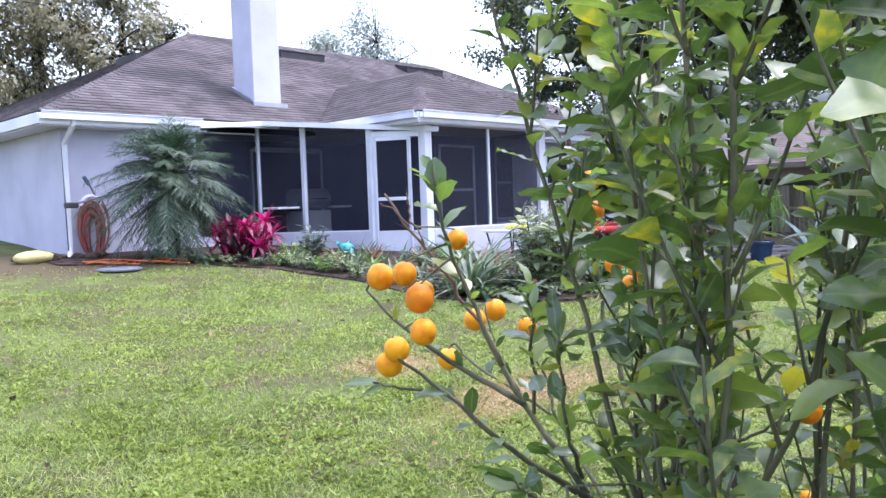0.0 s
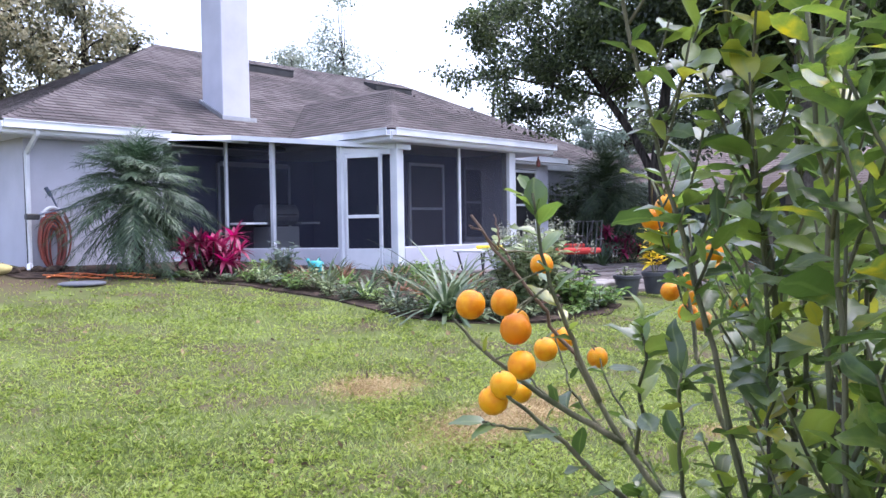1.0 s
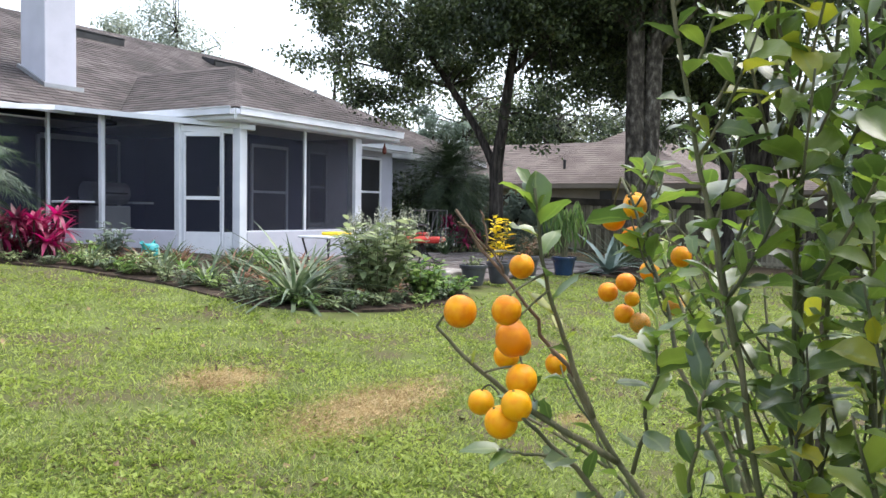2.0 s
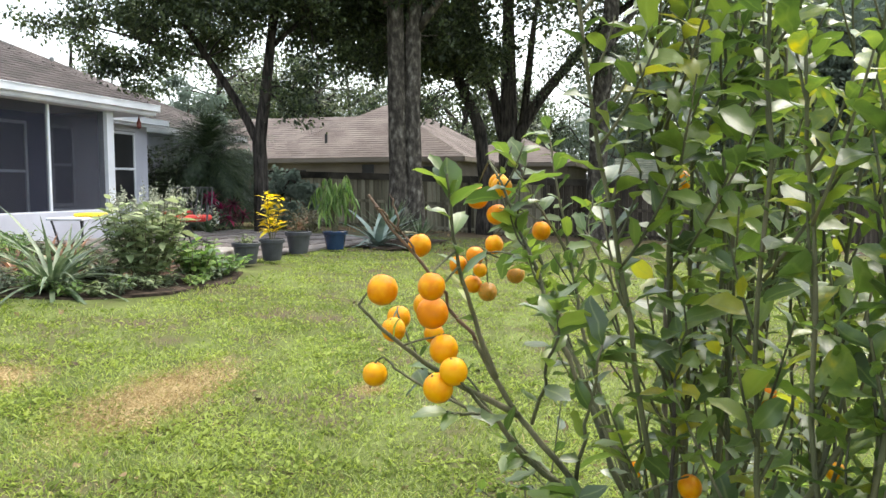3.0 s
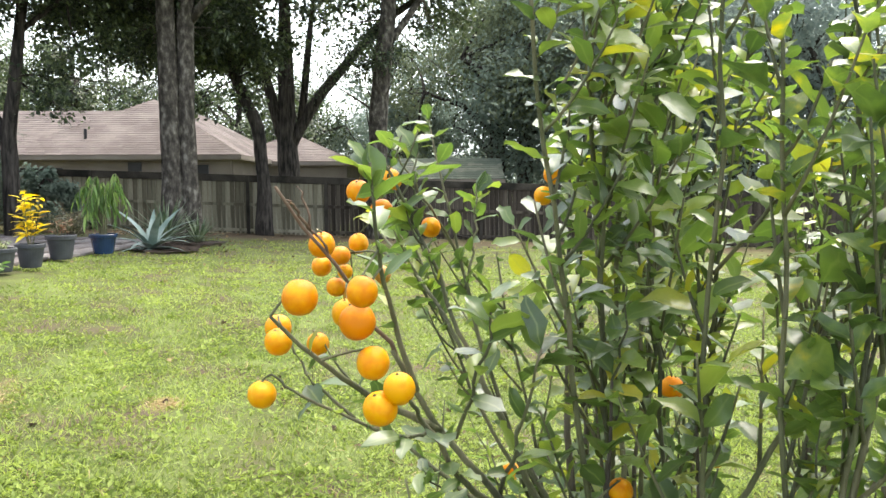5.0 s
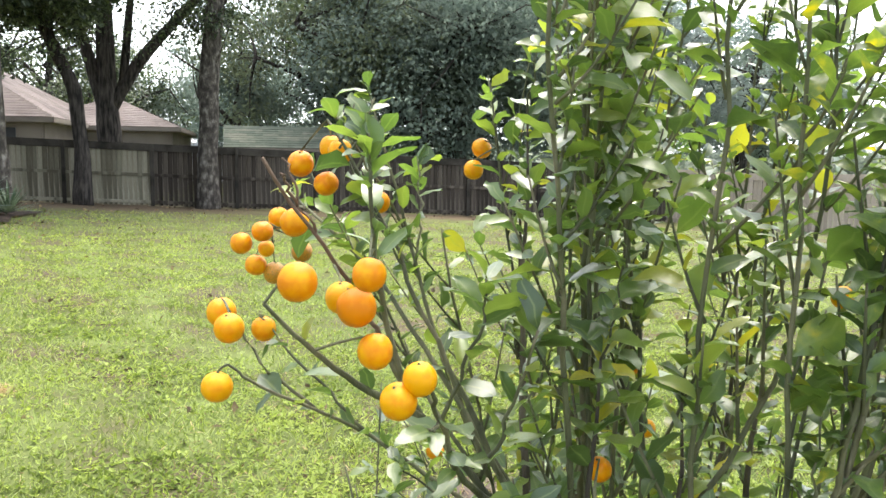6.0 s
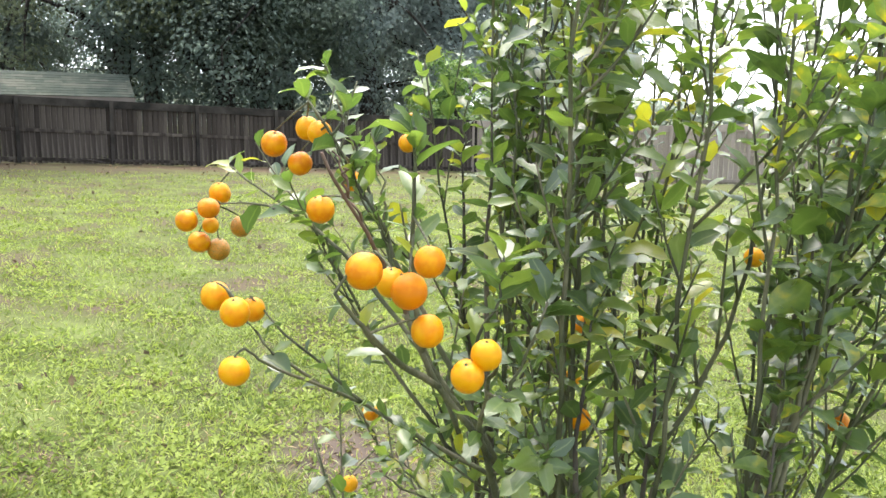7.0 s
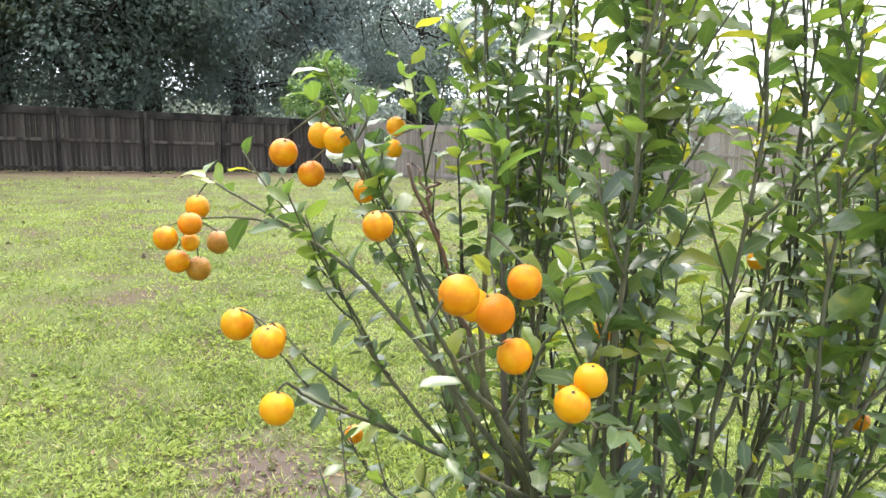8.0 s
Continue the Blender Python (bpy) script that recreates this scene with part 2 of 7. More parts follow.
CROTON = material("yellow_croton_leaves", [(0.30, 0.24, 0.015), (0.62, 0.44, 0.012), (0.80, 0.62, 0.04)], scale=5, island=0.6, bump=0, rough=0.4, translucent=0.25, fine=0.1)
BROM = material("rusty_bromeliad_leaves", [(0.05, 0.06, 0.025), (0.15, 0.075, 0.045), (0.26, 0.13, 0.075)], scale=5, island=0.6, bump=0, rough=0.5, translucent=0.15, fine=0.15)
LITTER = material("dry_leaf_litter", [(0.07, 0.045, 0.028), (0.16, 0.105, 0.06), (0.27, 0.19, 0.10)], scale=6, island=0.6, bump=0, rough=0.9, fine=0.2)
STRAW = material("straw_grass", [(0.23, 0.165, 0.078), (0.35, 0.265, 0.135), (0.45, 0.36, 0.20)], scale=3, island=0.5, bump=0, rough=0.9, translucent=0.2, fine=0.1)
POT_DARK = material("slate_plastic_pot", [(0.022, 0.024, 0.030), (0.045, 0.047, 0.055)], scale=6, bump=0.1, fine=0.2, rough=0.55)
SLATE = material("blue_grey_slate", [(0.075, 0.080, 0.100), (0.125, 0.132, 0.155)], scale=6, bump=0.3, fine=0.3, rough=0.9)
POT_BLUE = material("cobalt_glazed_pot", [(0.006, 0.018, 0.050), (0.012, 0.032, 0.085)], scale=5, bump=0.05, fine=0.15, rough=0.2)
CITRUS_TOP = material("glossy_citrus_leaf", [(0.046, 0.078, 0.020), (0.094, 0.148, 0.032), (0.160, 0.212, 0.040), (0.42, 0.36, 0.04)], scale=3, island=0.66, bump=0.12, bump_scale=90, rough=0.40, spec=0.65, coat=0.55, coat_rough=0.30, translucent=0.38, fine=0.15, ramp=(0.26, 0.98))
CITRUS_ONE = material("glossy_citrus_leaf_piece", [(0.046, 0.078, 0.020), (0.094, 0.148, 0.032), (0.160, 0.212, 0.040), (0.42, 0.36, 0.04)], scale=3, per_object=0.66, bump=0.12, bump_scale=90, rough=0.40, spec=0.65, coat=0.55, coat_rough=0.30, translucent=0.38, fine=0.15, ramp=(0.26, 0.98))
for m in (CITRUS_TOP, CITRUS_ONE):
    midrib(m, (0.20, 0.25, 0.075))
CITRUS_DEAD = material("dead_reddish_twig", [(0.10, 0.062, 0.042), (0.17, 0.11, 0.075)], scale=9, bump_scale=70, bump=0.5, fine=0.3, rough=0.9)
CITRUS_OLD = material("grey_brown_citrus_bark", [(0.040, 0.032, 0.024), (0.082, 0.066, 0.048), (0.130, 0.108, 0.078)], scale=7, bump_scale=60, bump=0.7, fine=0.4, rough=0.9, stretch=(2, 2, 0.6))
CITRUS_STEM = material("green_brown_citrus_bark", [(0.042, 0.044, 0.022), (0.086, 0.088, 0.042), (0.138, 0.122, 0.072)], scale=7, bump_scale=60, bump=0.6, fine=0.4, rough=0.8, stretch=(2, 2, 0.6))
ORANGE = material("ripe_orange_peel", [(0.66, 0.200, 0.001), (0.72, 0.265, 0.001), (0.74, 0.325, 0.002)], scale=1.6, per_object=0.42, bump_scale=34, bump=0.22, fine=0.05, rough=0.36, spec=0.24)
GREEN_PEEL = material("half_ripe_peel", [(0.10, 0.12, 0.012), (0.42, 0.19, 0.008), (0.60, 0.19, 0.006)], scale=14, bump_scale=420, bump=0.25, fine=0.06, rough=0.38)
CALYX = material("woody_calyx", [(0.05, 0.07, 0.02), (0.09, 0.10, 0.035)], bump=0.1)
HOSE = material("red_brown_rubber", [(0.16, 0.035, 0.028), (0.26, 0.065, 0.045)], scale=3, bump=0.05, rough=0.5)
CORD = material("orange_cord", [(0.40, 0.10, 0.03), (0.52, 0.15, 0.04)], scale=3, bump=0, rough=0.5)
STEEL = material("grey_metal", [(0.30, 0.31, 0.33), (0.42, 0.43, 0.45)], scale=3, bump=0.05, rough=0.4, metal=0.7)
BLACK = material("black_metal", [(0.015, 0.015, 0.017), (0.035, 0.035, 0.038)], scale=3, bump=0.1, rough=0.5)
RED_CLOTH = material("red_seat_cloth", [(0.30, 0.020, 0.015), (0.42, 0.040, 0.028)], scale=5, bump=0.2, rough=0.9)
YELLOW = material("yellow_plastic", [(0.72, 0.50, 0.02), (0.80, 0.58, 0.04)], bump=0.02, rough=0.45)
TEAL = material("teal_plastic", [(0.02, 0.22, 0.24), (0.03, 0.30, 0.32)], bump=0.02, rough=0.4)
STRAW_BOX = material("straw_yellow_sack", [(0.42, 0.36, 0.15), (0.55, 0.47, 0.20)], scale=5, bump=0.3, rough=0.8)
BROOM_BLUE = material("blue_grey_plastic", [(0.07, 0.09, 0.14), (0.12, 0.14, 0.20)], bump=0.05, rough=0.5)
PATCHES = ((-5.65, -6.72, 0.70, 0.26), (-5.85, -5.55, 0.30, 0.24), (-4.9, -7.9, 0.12, 0.09))
BARES = ((-6.55, -10.45, 0.62, 0.40), (-7.3, -10.1, 0.35, 0.25), (-7.5, -9.2, 0.3, 0.2), (-8.4, -9.2, 0.35, 0.3), (-8.9, -9.9, 0.45, 0.4))
for dry in (LAWN, GRASS, GRASS_COOL, WEED):
    patches(dry, PATCHES, (0.23, 0.185, 0.085), 0.8)
patches(LAWN, BARES, (0.085, 0.066, 0.052), 0.6)
patches(LAWN, ((14.3, -4.0, 2.6, 9.0), (-5.0, 1.5, 3.0, 0.7), (-8.5, 2.4, 3.6, 1.4), (14.6, -16.0, 1.2, 6.5)), (0.085, 0.062, 0.040), 0.6)

# ---- mesh helpers ----


def mesh_of(bm, name):
    me = bpy.data.meshes.new(name)
    bm.to_mesh(me)
    bm.free()
    return me


def part(name, bm, mat, parent=None, label="", smooth=False):
    """Links a bmesh (or a mesh) as one object under its thing or part."""
    me = bm if isinstance(bm, bpy.types.Mesh) else mesh_of(bm, name)
    if mat and not me.materials:
        me.materials.append(mat)
    if smooth:
        me.shade_smooth()
    ob = new(name, me)
    if parent is not None:
        ob.parent = parent
        ob.matrix_parent_inverse = parent.matrix_world.inverted()
    if label:
        ob["label"] = label
    return ob


def thing(name, label, category, at=(0, 0, 0), group="", kind=""):
    ob = new(name)
    ob.empty_display_size = 0.1
    ob.matrix_world = Matrix.Translation(at)
    return tagged(ob, label, category, group, kind)


def box(bm, a, b, bevel=0.0):
    """A box between two corners."""
    a, b = Vector(a), Vector(b)
    g2 = bmesh.ops.create_cube(bm, size=1.0, matrix=Matrix.Translation((a + b) / 2) @ Matrix.Diagonal((*(Vector((abs(c) for c in (b - a)))), 1)))
    if bevel:
        edges = list({e for v in g2["verts"] for e in v.link_edges})
        bmesh.ops.bevel(bm, geom=edges, offset=bevel, segments=1, affect="EDGES")
    return bm


def boxed(*pairs, bevel=0.0):
    bm = bmesh.new()
    for a, b in pairs:
        box(bm, a, b, bevel)
    return bm


def beam(bm, p, q, w, h, bevel=0.0):
    """A bar from p to q, w wide level with the ground and h high."""
    p, q = Vector(p), Vector(q)
    d = (q - p)
    turn = d.to_track_quat("X", "Z").to_matrix().to_4x4()
    g2 = bmesh.ops.create_cube(bm, size=1.0, matrix=Matrix.Translation((p + q) / 2) @ turn @ Matrix.Diagonal((d.length, w, h, 1)))
    if bevel:
        edges = list({e for v in g2["verts"] for e in v.link_edges})
        bmesh.ops.bevel(bm, geom=edges, offset=bevel, segments=1, affect="EDGES")
    return bm


def tube(bm, points, radii, sides=8, cap=True):
    """A tapering round limb along points."""
    pts = [Vector(p) for p in points]
    rings = []
    ref = Vector((0.31, 0.52, 0.8))
    for i, p in enumerate(pts):
        d = (pts[min(i + 1, len(pts) - 1)] - pts[max(i - 1, 0)]).normalized()
        s = d.cross(ref)
        s = s.normalized() if s.length > 1e-4 else Vector((1, 0, 0))
        t = d.cross(s)
        r = radii[i] if hasattr(radii, "__len__") else radii
        rings.append([bm.verts.new(p + (s * math.cos(a) + t * math.sin(a)) * r) for a in (2 * math.pi * k / sides for k in range(sides))])
    for a, b in zip(rings, rings[1:]):
        for k in range(sides):
            bm.faces.new((a[k], a[(k + 1) % sides], b[(k + 1) % sides], b[k]))
    if cap:
        bm.faces.new(rings[0][::-1])
        bm.faces.new(rings[-1])
    return bm


def lathe(bm, profile, at=(0, 0, 0), sides=24):
    """A turned body from (radius, height) pairs."""
    rings = []
    for r, z in profile:
        rings.append([bm.verts.new((at[0] + r * math.cos(2 * math.pi * k / sides), at[1] + r * math.sin(2 * math.pi * k / sides), at[2] + z)) for k in range(sides)])
    for a, b in zip(rings, rings[1:]):
        for k in range(sides):
            bm.faces.new((a[k], a[(k + 1) % sides], b[(k + 1) % sides], b[k]))
    if profile[0][0] > 0.001:
        bm.faces.new(rings[0][::-1])
    if profile[-1][0] > 0.001:
        bm.faces.new(rings[-1])
    return bm


def slab(poly, thick):
    """A plate under a level or sloping outline."""
    bm = bmesh.new()
    top = [bm.verts.new(p) for p in poly]
    low = [bm.verts.new((p[0], p[1], p[2] - thick)) for p in poly]
    bm.faces.new(top)
    bm.faces.new(low[::-1])
    n = len(poly)
    for i in range(n):
        bm.faces.new((top[i], low[i], low[(i + 1) % n], top[(i + 1) % n]))
    bmesh.ops.recalc_face_normals(bm, faces=bm.faces)
    return bm


def array_mesh(name, verts, faces):
    me = bpy.data.meshes.new(name)
    me.from_pydata(np.asarray(verts, float).reshape(-1, 3).tolist(), [], np.asarray(faces, int).tolist())
    return me


def frames_of(direction, up):
    """Arrays of unit axes: along, across, normal."""
    d = direction / np.linalg.norm(direction, axis=1, keepdims=True)
    s = np.cross(d, up)
    s /= np.maximum(np.linalg.norm(s, axis=1, keepdims=True), 1e-6)
    return d, s, np.cross(s, d)


def leaves_mesh(name, base, direction, normal, length, width, steps=(0, 0.25, 0.6, 1.0), shape=(0.12, 0.9, 0.85, 0.05), curl=0.15, fold=0.25, wave=0.0, seed=7):
    """Many folded, curling leaves in one mesh: a midrib and two edges each."""
    base, direction, normal = (np.asarray(a, float) for a in (base, direction, normal))
    n = len(base)
    length, width = np.broadcast_to(length, n), np.broadcast_to(width, n)
    d, s, u = frames_of(direction, normal)
    rows = []
    rw = np.random.default_rng(seed)
    for f, w in zip(steps, shape):
        mid = base + d * (length * f)[:, None] - u * (length * curl * f * f)[:, None]
        side = s * (width * 0.5 * w)[:, None]
        lift = u * (width * 0.5 * w * fold)[:, None]
        if wave:
            a, b = rw.normal(size=(2, n, 1)) * wave
            mid = mid + s * (length * 0.3 * wave * f)[:, None] * rw.normal(size=(n, 1))
            rows.append(np.stack([mid - side * (1 + 0.6 * a) + lift + u * a * width[:, None] * 0.5, mid, mid + side * (1 + 0.6 * b) + lift + u * b * width[:, None] * 0.5], axis=1))
            continue
        rows.append(np.stack([mid - side + lift, mid, mid + side + lift], axis=1))
    v = np.stack(rows, axis=1)
    k = len(steps)
    f = []
    for i in range(k - 1):
        for j in range(2):
            f.append((3 * i + j, 3 * i + j + 1, 3 * i + j + 4, 3 * i + j + 3))
    faces = (np.array(f)[None] + (np.arange(n) * 3 * k)[:, None, None]).reshape(-1, 4)
    me = array_mesh(name, v, faces)
    me.attributes.new("across", "FLOAT", "POINT").data.foreach_set("value", np.tile((1.0, 0.0, 1.0), n * k))
    return me


def cards_mesh(name, base, direction, normal, length, width):
    """Many small kinked leaves of four corners each."""
    base, direction, normal = (np.asarray(a, float) for a in (base, direction, normal))
    n = len(base)
    length, width = np.broadcast_to(length, n)[:, None], np.broadcast_to(width, n)[:, None]
    d, s, u = frames_of(direction, normal)
    v = np.stack([base, base + d * length * 0.5 + s * width * 0.5, base + d * length - u * length * 0.2, base + d * length * 0.5 - s * width * 0.5], axis=1)
    return array_mesh(name, v, np.arange(4 * n).reshape(n, 4))


def unit(rng, n):
    v = rng.normal(size=(n, 3))
    return v / np.linalg.norm(v, axis=1, keepdims=True)


def rise(x):
    return math.log1p(math.exp(min(1.5 * x, 40))) / 1.5


def ground_z(x, y):
    """The yard falls away from the house."""
    x, y = max(-30.0, min(x, 24.0)), max(-40.0, min(y, 8.0))
    if y < -10.0:
        t = max(0.0, min(1.0, (x - 6.0) / 8.0))
        y = -10.0 + (y + 10.0) * (0.42 + 0.58 * t * t * (3 - 2 * t))
    return 0.065 * y - 0.00197 * x * y - 0.0343 * rise(x)


def bezier(p, c, q, n):
    p, c, q = Vector(p), Vector(c), Vector(q)
    return [p * (1 - t) ** 2 + c * (2 * t * (1 - t)) + q * t * t for t in (i / n for i in range(n + 1))]


# ---- ground ----


def make_ground():
    def axis(lo, hi, a, b, step):
        mid = list(np.arange(a, b + 0.001, step))
        return sorted(set([lo, lo / 2, lo / 4] + mid + [hi / 4, hi / 2, hi]))
    xs, ys = axis(-900, 900, -32, 40, 0.75), axis(-900, 900, -40, 24, 0.75)
    rng = np.random.default_rng(3)
    verts = [(x, y, ground_z(x, y) + rng.normal() * 0.008) for y in ys for x in xs]
    w = len(xs)
    faces = [(j * w + i, j * w + i + 1, (j + 1) * w + i + 1, (j + 1) * w + i) for j in range(len(ys) - 1) for i in range(w - 1)]
    ob = part("ground", array_mesh("ground", verts, faces), LAWN, smooth=True)
    tagged(ob, "uneven green lawn soil with dry straw patches", "lawn", kind="structure")


make_ground()

# ---- house ----
house = thing("house", "white stucco bungalow with a hipped grey shingle roof and screened porch", "house", (0, 3, 0))
EAVE, PITCH = 2.43, 0.5
X0, X1, Y0, Y1 = -5.5, 13.8, 2.55, 13.55        # roof edges
RIDGE_Y, RIDGE_Z = 8.05, EAVE + PITCH * 5.5
EX0, EX1, EY0 = -0.40, 4.35, -0.30               # porch roof edges
EXM, EXZ = (EX0 + EX1) / 2, EAVE + PITCH * (EX1 - EX0) / 2
BDIR = Vector((-0.4505, 0.8928, 0))              # the slanting porch side, from its corner post
BOUT = Vector((-0.8928, -0.4505, 0))


def on_b(s, z, out=0.0):
    return Vector((0, 0, z)) + BDIR * s + BOUT * out


def roof_plate(poly, name="roof"):
    bm = bmesh.new()
    bm.faces.new([bm.verts.new(p) for p in poly])
    part(name, bm, SHINGLE, house, "grey asphalt shingle slope")


def tiles_on(poly, course=0.145, tab=0.32, lift=0.012, rng=None):
    """The shingles of a convex slope, whose first two corners are its eave: whole tabs as matrices, cut ones as corners."""
    rng = rng or np.random.default_rng(1)
    pts = [Vector(p) for p in poly]
    u = (pts[1] - pts[0]).normalized()
    nrm = (pts[1] - pts[0]).cross(pts[2] - pts[0]).normalized()
    v = nrm.cross(u)
    flat = [((p - pts[0]).dot(u), (p - pts[0]).dot(v)) for p in pts]
    top = max(b for a, b in flat)
    whole, cut = [], []
    for r in range(int(top / course)):
        mid = (r + 0.5) * course
        xs = []
        for (a, b), (c, d) in zip(flat, flat[1:] + flat[:1]):
            if (b - mid) * (d - mid) < 0:
                xs.append(a + (c - a) * (mid - b) / (d - b))
        if len(xs) < 2:
            continue
        lo, hi = min(xs), max(xs)
        x = lo - (0.5 * tab if r % 2 else 0.0) - (rng.random() * 0.06)
        while x < hi:
            a, b = max(x + 0.006, lo), min(x + tab - 0.006, hi)
            if b - a > 0.03:
                droop = rng.random() * 0.006
                o = pts[0] + u * a + v * (r * course - droop) + nrm * 0.004
                if b - a > tab - 0.02:
                    m = Matrix((u, v, nrm)).transposed().to_4x4()
                    m.translation = o
                    whole.append(m)
                else:
                    cut.append((o, u * (b - a), v * (course + 0.02), nrm * lift))
            x += tab
    return whole, cut, (u * (tab - 0.012), v * (course + 0.02), nrm * lift)


def tab_corners(o, a, b, n):
    return [o, o + a, o + n, o + a + n, o + b, o + a + b]


TAB_FACES = [(0, 1, 3, 2), (2, 3, 5, 4), (0, 2, 4), (1, 5, 3)]


def shingles(poly, owner, mat, name="shingles", label="overlapping shingle courses", course=0.145, tab=0.32):
    whole, cut, (a, b, n) = tiles_on(poly, course, tab)
    verts, faces = [], []
    for o, aa, bb, nn in cut + [(m.translation, a, b, n) for m in whole]:
        k = len(verts)
        verts += [tuple(p) for p in tab_corners(o, aa, bb, nn)]
        faces += [tuple(i + k for i in f) for f in TAB_FACES]
    me = bpy.data.meshes.new(name)
    me.from_pydata(verts, [], faces)
    ob = part(name, me, mat, owner, label)
    ob["kind"] = "stuff"
    return ob


main_back = [(X0, Y0, EAVE), (EX0, Y0, EAVE), (EXM, Y0 + (EXZ - EAVE) / PITCH, EXZ), (EX1, Y0, EAVE), (X1, Y0, EAVE), (X1 - 5.5, RIDGE_Y, RIDGE_Z), (X0 + 5.5, RIDGE_Y, RIDGE_Z)]
left_slope = [(X0, Y1, EAVE), (X0, Y0, EAVE), (X0 + 5.5, RIDGE_Y, RIDGE_Z)]
right_slope = [(X1, Y0, EAVE), (X1, Y1, EAVE), (X1 - 5.5, RIDGE_Y, RIDGE_Z)]
front_slope = [(X1, Y1, EAVE), (X0, Y1, EAVE), (X0 + 5.5, RIDGE_Y, RIDGE_Z), (X1 - 5.5, RIDGE_Y, RIDGE_Z)]
for slope in (main_back, left_slope, right_slope, front_slope):
    roof_plate(slope)
VY = Y0 + (EXZ - EAVE) / PITCH
E_FRONT = [(EX0, EY0, EAVE), (EX1, EY0, EAVE), (EXM, EY0 + (EXZ - EAVE) / PITCH, EXZ)]
E_LEFT = [(EX0, Y0, EAVE), (EX0, EY0, EAVE), (EXM, EY0 + (EXZ - EAVE) / PITCH, EXZ), (EXM, VY, EXZ)]
E_RIGHT = [(EX1, EY0, EAVE), (EX1, Y0, EAVE), (EXM, VY, EXZ), (EXM, EY0 + (EXZ - EAVE) / PITCH, EXZ)]
for slope in (E_FRONT, E_LEFT, E_RIGHT):
    roof_plate(slope)
# shingles of the slopes that face the yard, cut into convex pieces round the porch roof
shingles([(X0, Y0, EAVE), (EX0, Y0, EAVE), (EXM, VY, EXZ), (EXM, RIDGE_Y, RIDGE_Z), (X0 + 5.5, RIDGE_Y, RIDGE_Z)], house, SHINGLE)
shingles([(EX1, Y0, EAVE), (X1, Y0, EAVE), (X1 - 5.5, RIDGE_Y, RIDGE_Z), (EXM, RIDGE_Y, RIDGE_Z), (EXM, VY, EXZ)], house, SHINGLE)
shingles(left_slope, house, SHINGLE)
shingles(E_RIGHT, house, SHINGLE)
# ridge and hip caps
for p, q in (((X0, Y0, EAVE), (X0 + 5.5, RIDGE_Y, RIDGE_Z)), ((X0 + 5.5, RIDGE_Y, RIDGE_Z), (X1 - 5.5, RIDGE_Y, RIDGE_Z)), ((X1 - 5.5, RIDGE_Y, RIDGE_Z), (X1, Y0, EAVE)),
             ((EX0, EY0, EAVE), E_FRONT[2]), ((EX1, EY0, EAVE), E_FRONT[2]), (E_FRONT[2], (EXM, VY, EXZ))):
    p, q = Vector(p), Vector(q)
    k = int((q - p).length / 0.16)
    bm = bmesh.new()
    side = (q - p).cross(Vector((0, 0, 1))).normalized() * 0.11
    fall = Vector((0, 0, 0.055 if abs(p.z - q.z) < 0.01 else 0.039))
    for i in range(k):
        rows = []
        for f, dz in ((i / k, 0.022), ((i + 1.15) / k, 0.012)):
            c = p.lerp(q, f) + Vector((0, 0, dz))
            rows.append([bm.verts.new(v) for v in (c - side - fall, c, c + side - fall)])
        for j in range(2):
            bm.faces.new((rows[0][j], rows[0][j + 1], rows[1][j + 1], rows[1][j]))
        low = [bm.verts.new(v.co - Vector((0, 0, 0.012))) for v in rows[0]]
        for j in range(2):
            bm.faces.new((rows[0][j], rows[0][j + 1], low[j + 1], low[j]))
    bmesh.ops.recalc_face_normals(bm, faces=bm.faces)
    part("ridge_cap", bm, SHINGLE, house, "row of overlapping shingle caps")["kind"] = "stuff"


def fascia(p, q, out, name="fascia", h=0.17, gutter=True):
    """A white board along an eave, with a gutter in front of it."""
    p, q, out = Vector(p), Vector(q), Vector(out)
    bm = bmesh.new()
    beam(bm, p + out * 0.01 - Vector((0, 0, h / 2 + 0.02)), q + out * 0.01 - Vector((0, 0, h / 2 + 0.02)), 0.025, h, 0.004)
    part(name, bm, TRIM, house, "white painted fascia board")
    if gutter:
        bm = bmesh.new()
        for dz, w, hh, o in ((-0.115, 0.09, 0.012, 0.07), (-0.06, 0.012, 0.12, 0.115), (-0.005, 0.03, 0.014, 0.122)):
            beam(bm, p + out * o + Vector((0, 0, dz)), q + out * o + Vector((0, 0, dz)), w, hh)
        part("gutter", bm, TRIM, house, "white metal rain gutter")


fascia((X0, Y0, EAVE), (-2.88, Y0, EAVE), (0, -1, 0))
fascia((-2.88, Y0, EAVE), (-0.55, Y0, EAVE), (0, -1, 0), h=0.08, gutter=False)
fascia((X0, Y1, EAVE), (X0, Y0, EAVE), (-1, 0, 0), gutter=False)
fascia((EX0, Y0, EAVE), (EX0, EY0, EAVE), (-1, 0, 0))
fascia((EX0, EY0, EAVE), (EX1, EY0, EAVE), (0, -1, 0))
fascia((EX1, EY0, EAVE), (EX1, Y0, EAVE), (1, 0, 0), gutter=False)
fascia((EX1 + 0.05, Y0, EAVE), (X1, Y0, EAVE), (0, -1, 0), gutter=False)
fascia((X1, Y0, EAVE), (X1, Y1, EAVE), (1, 0, 0), gutter=False)
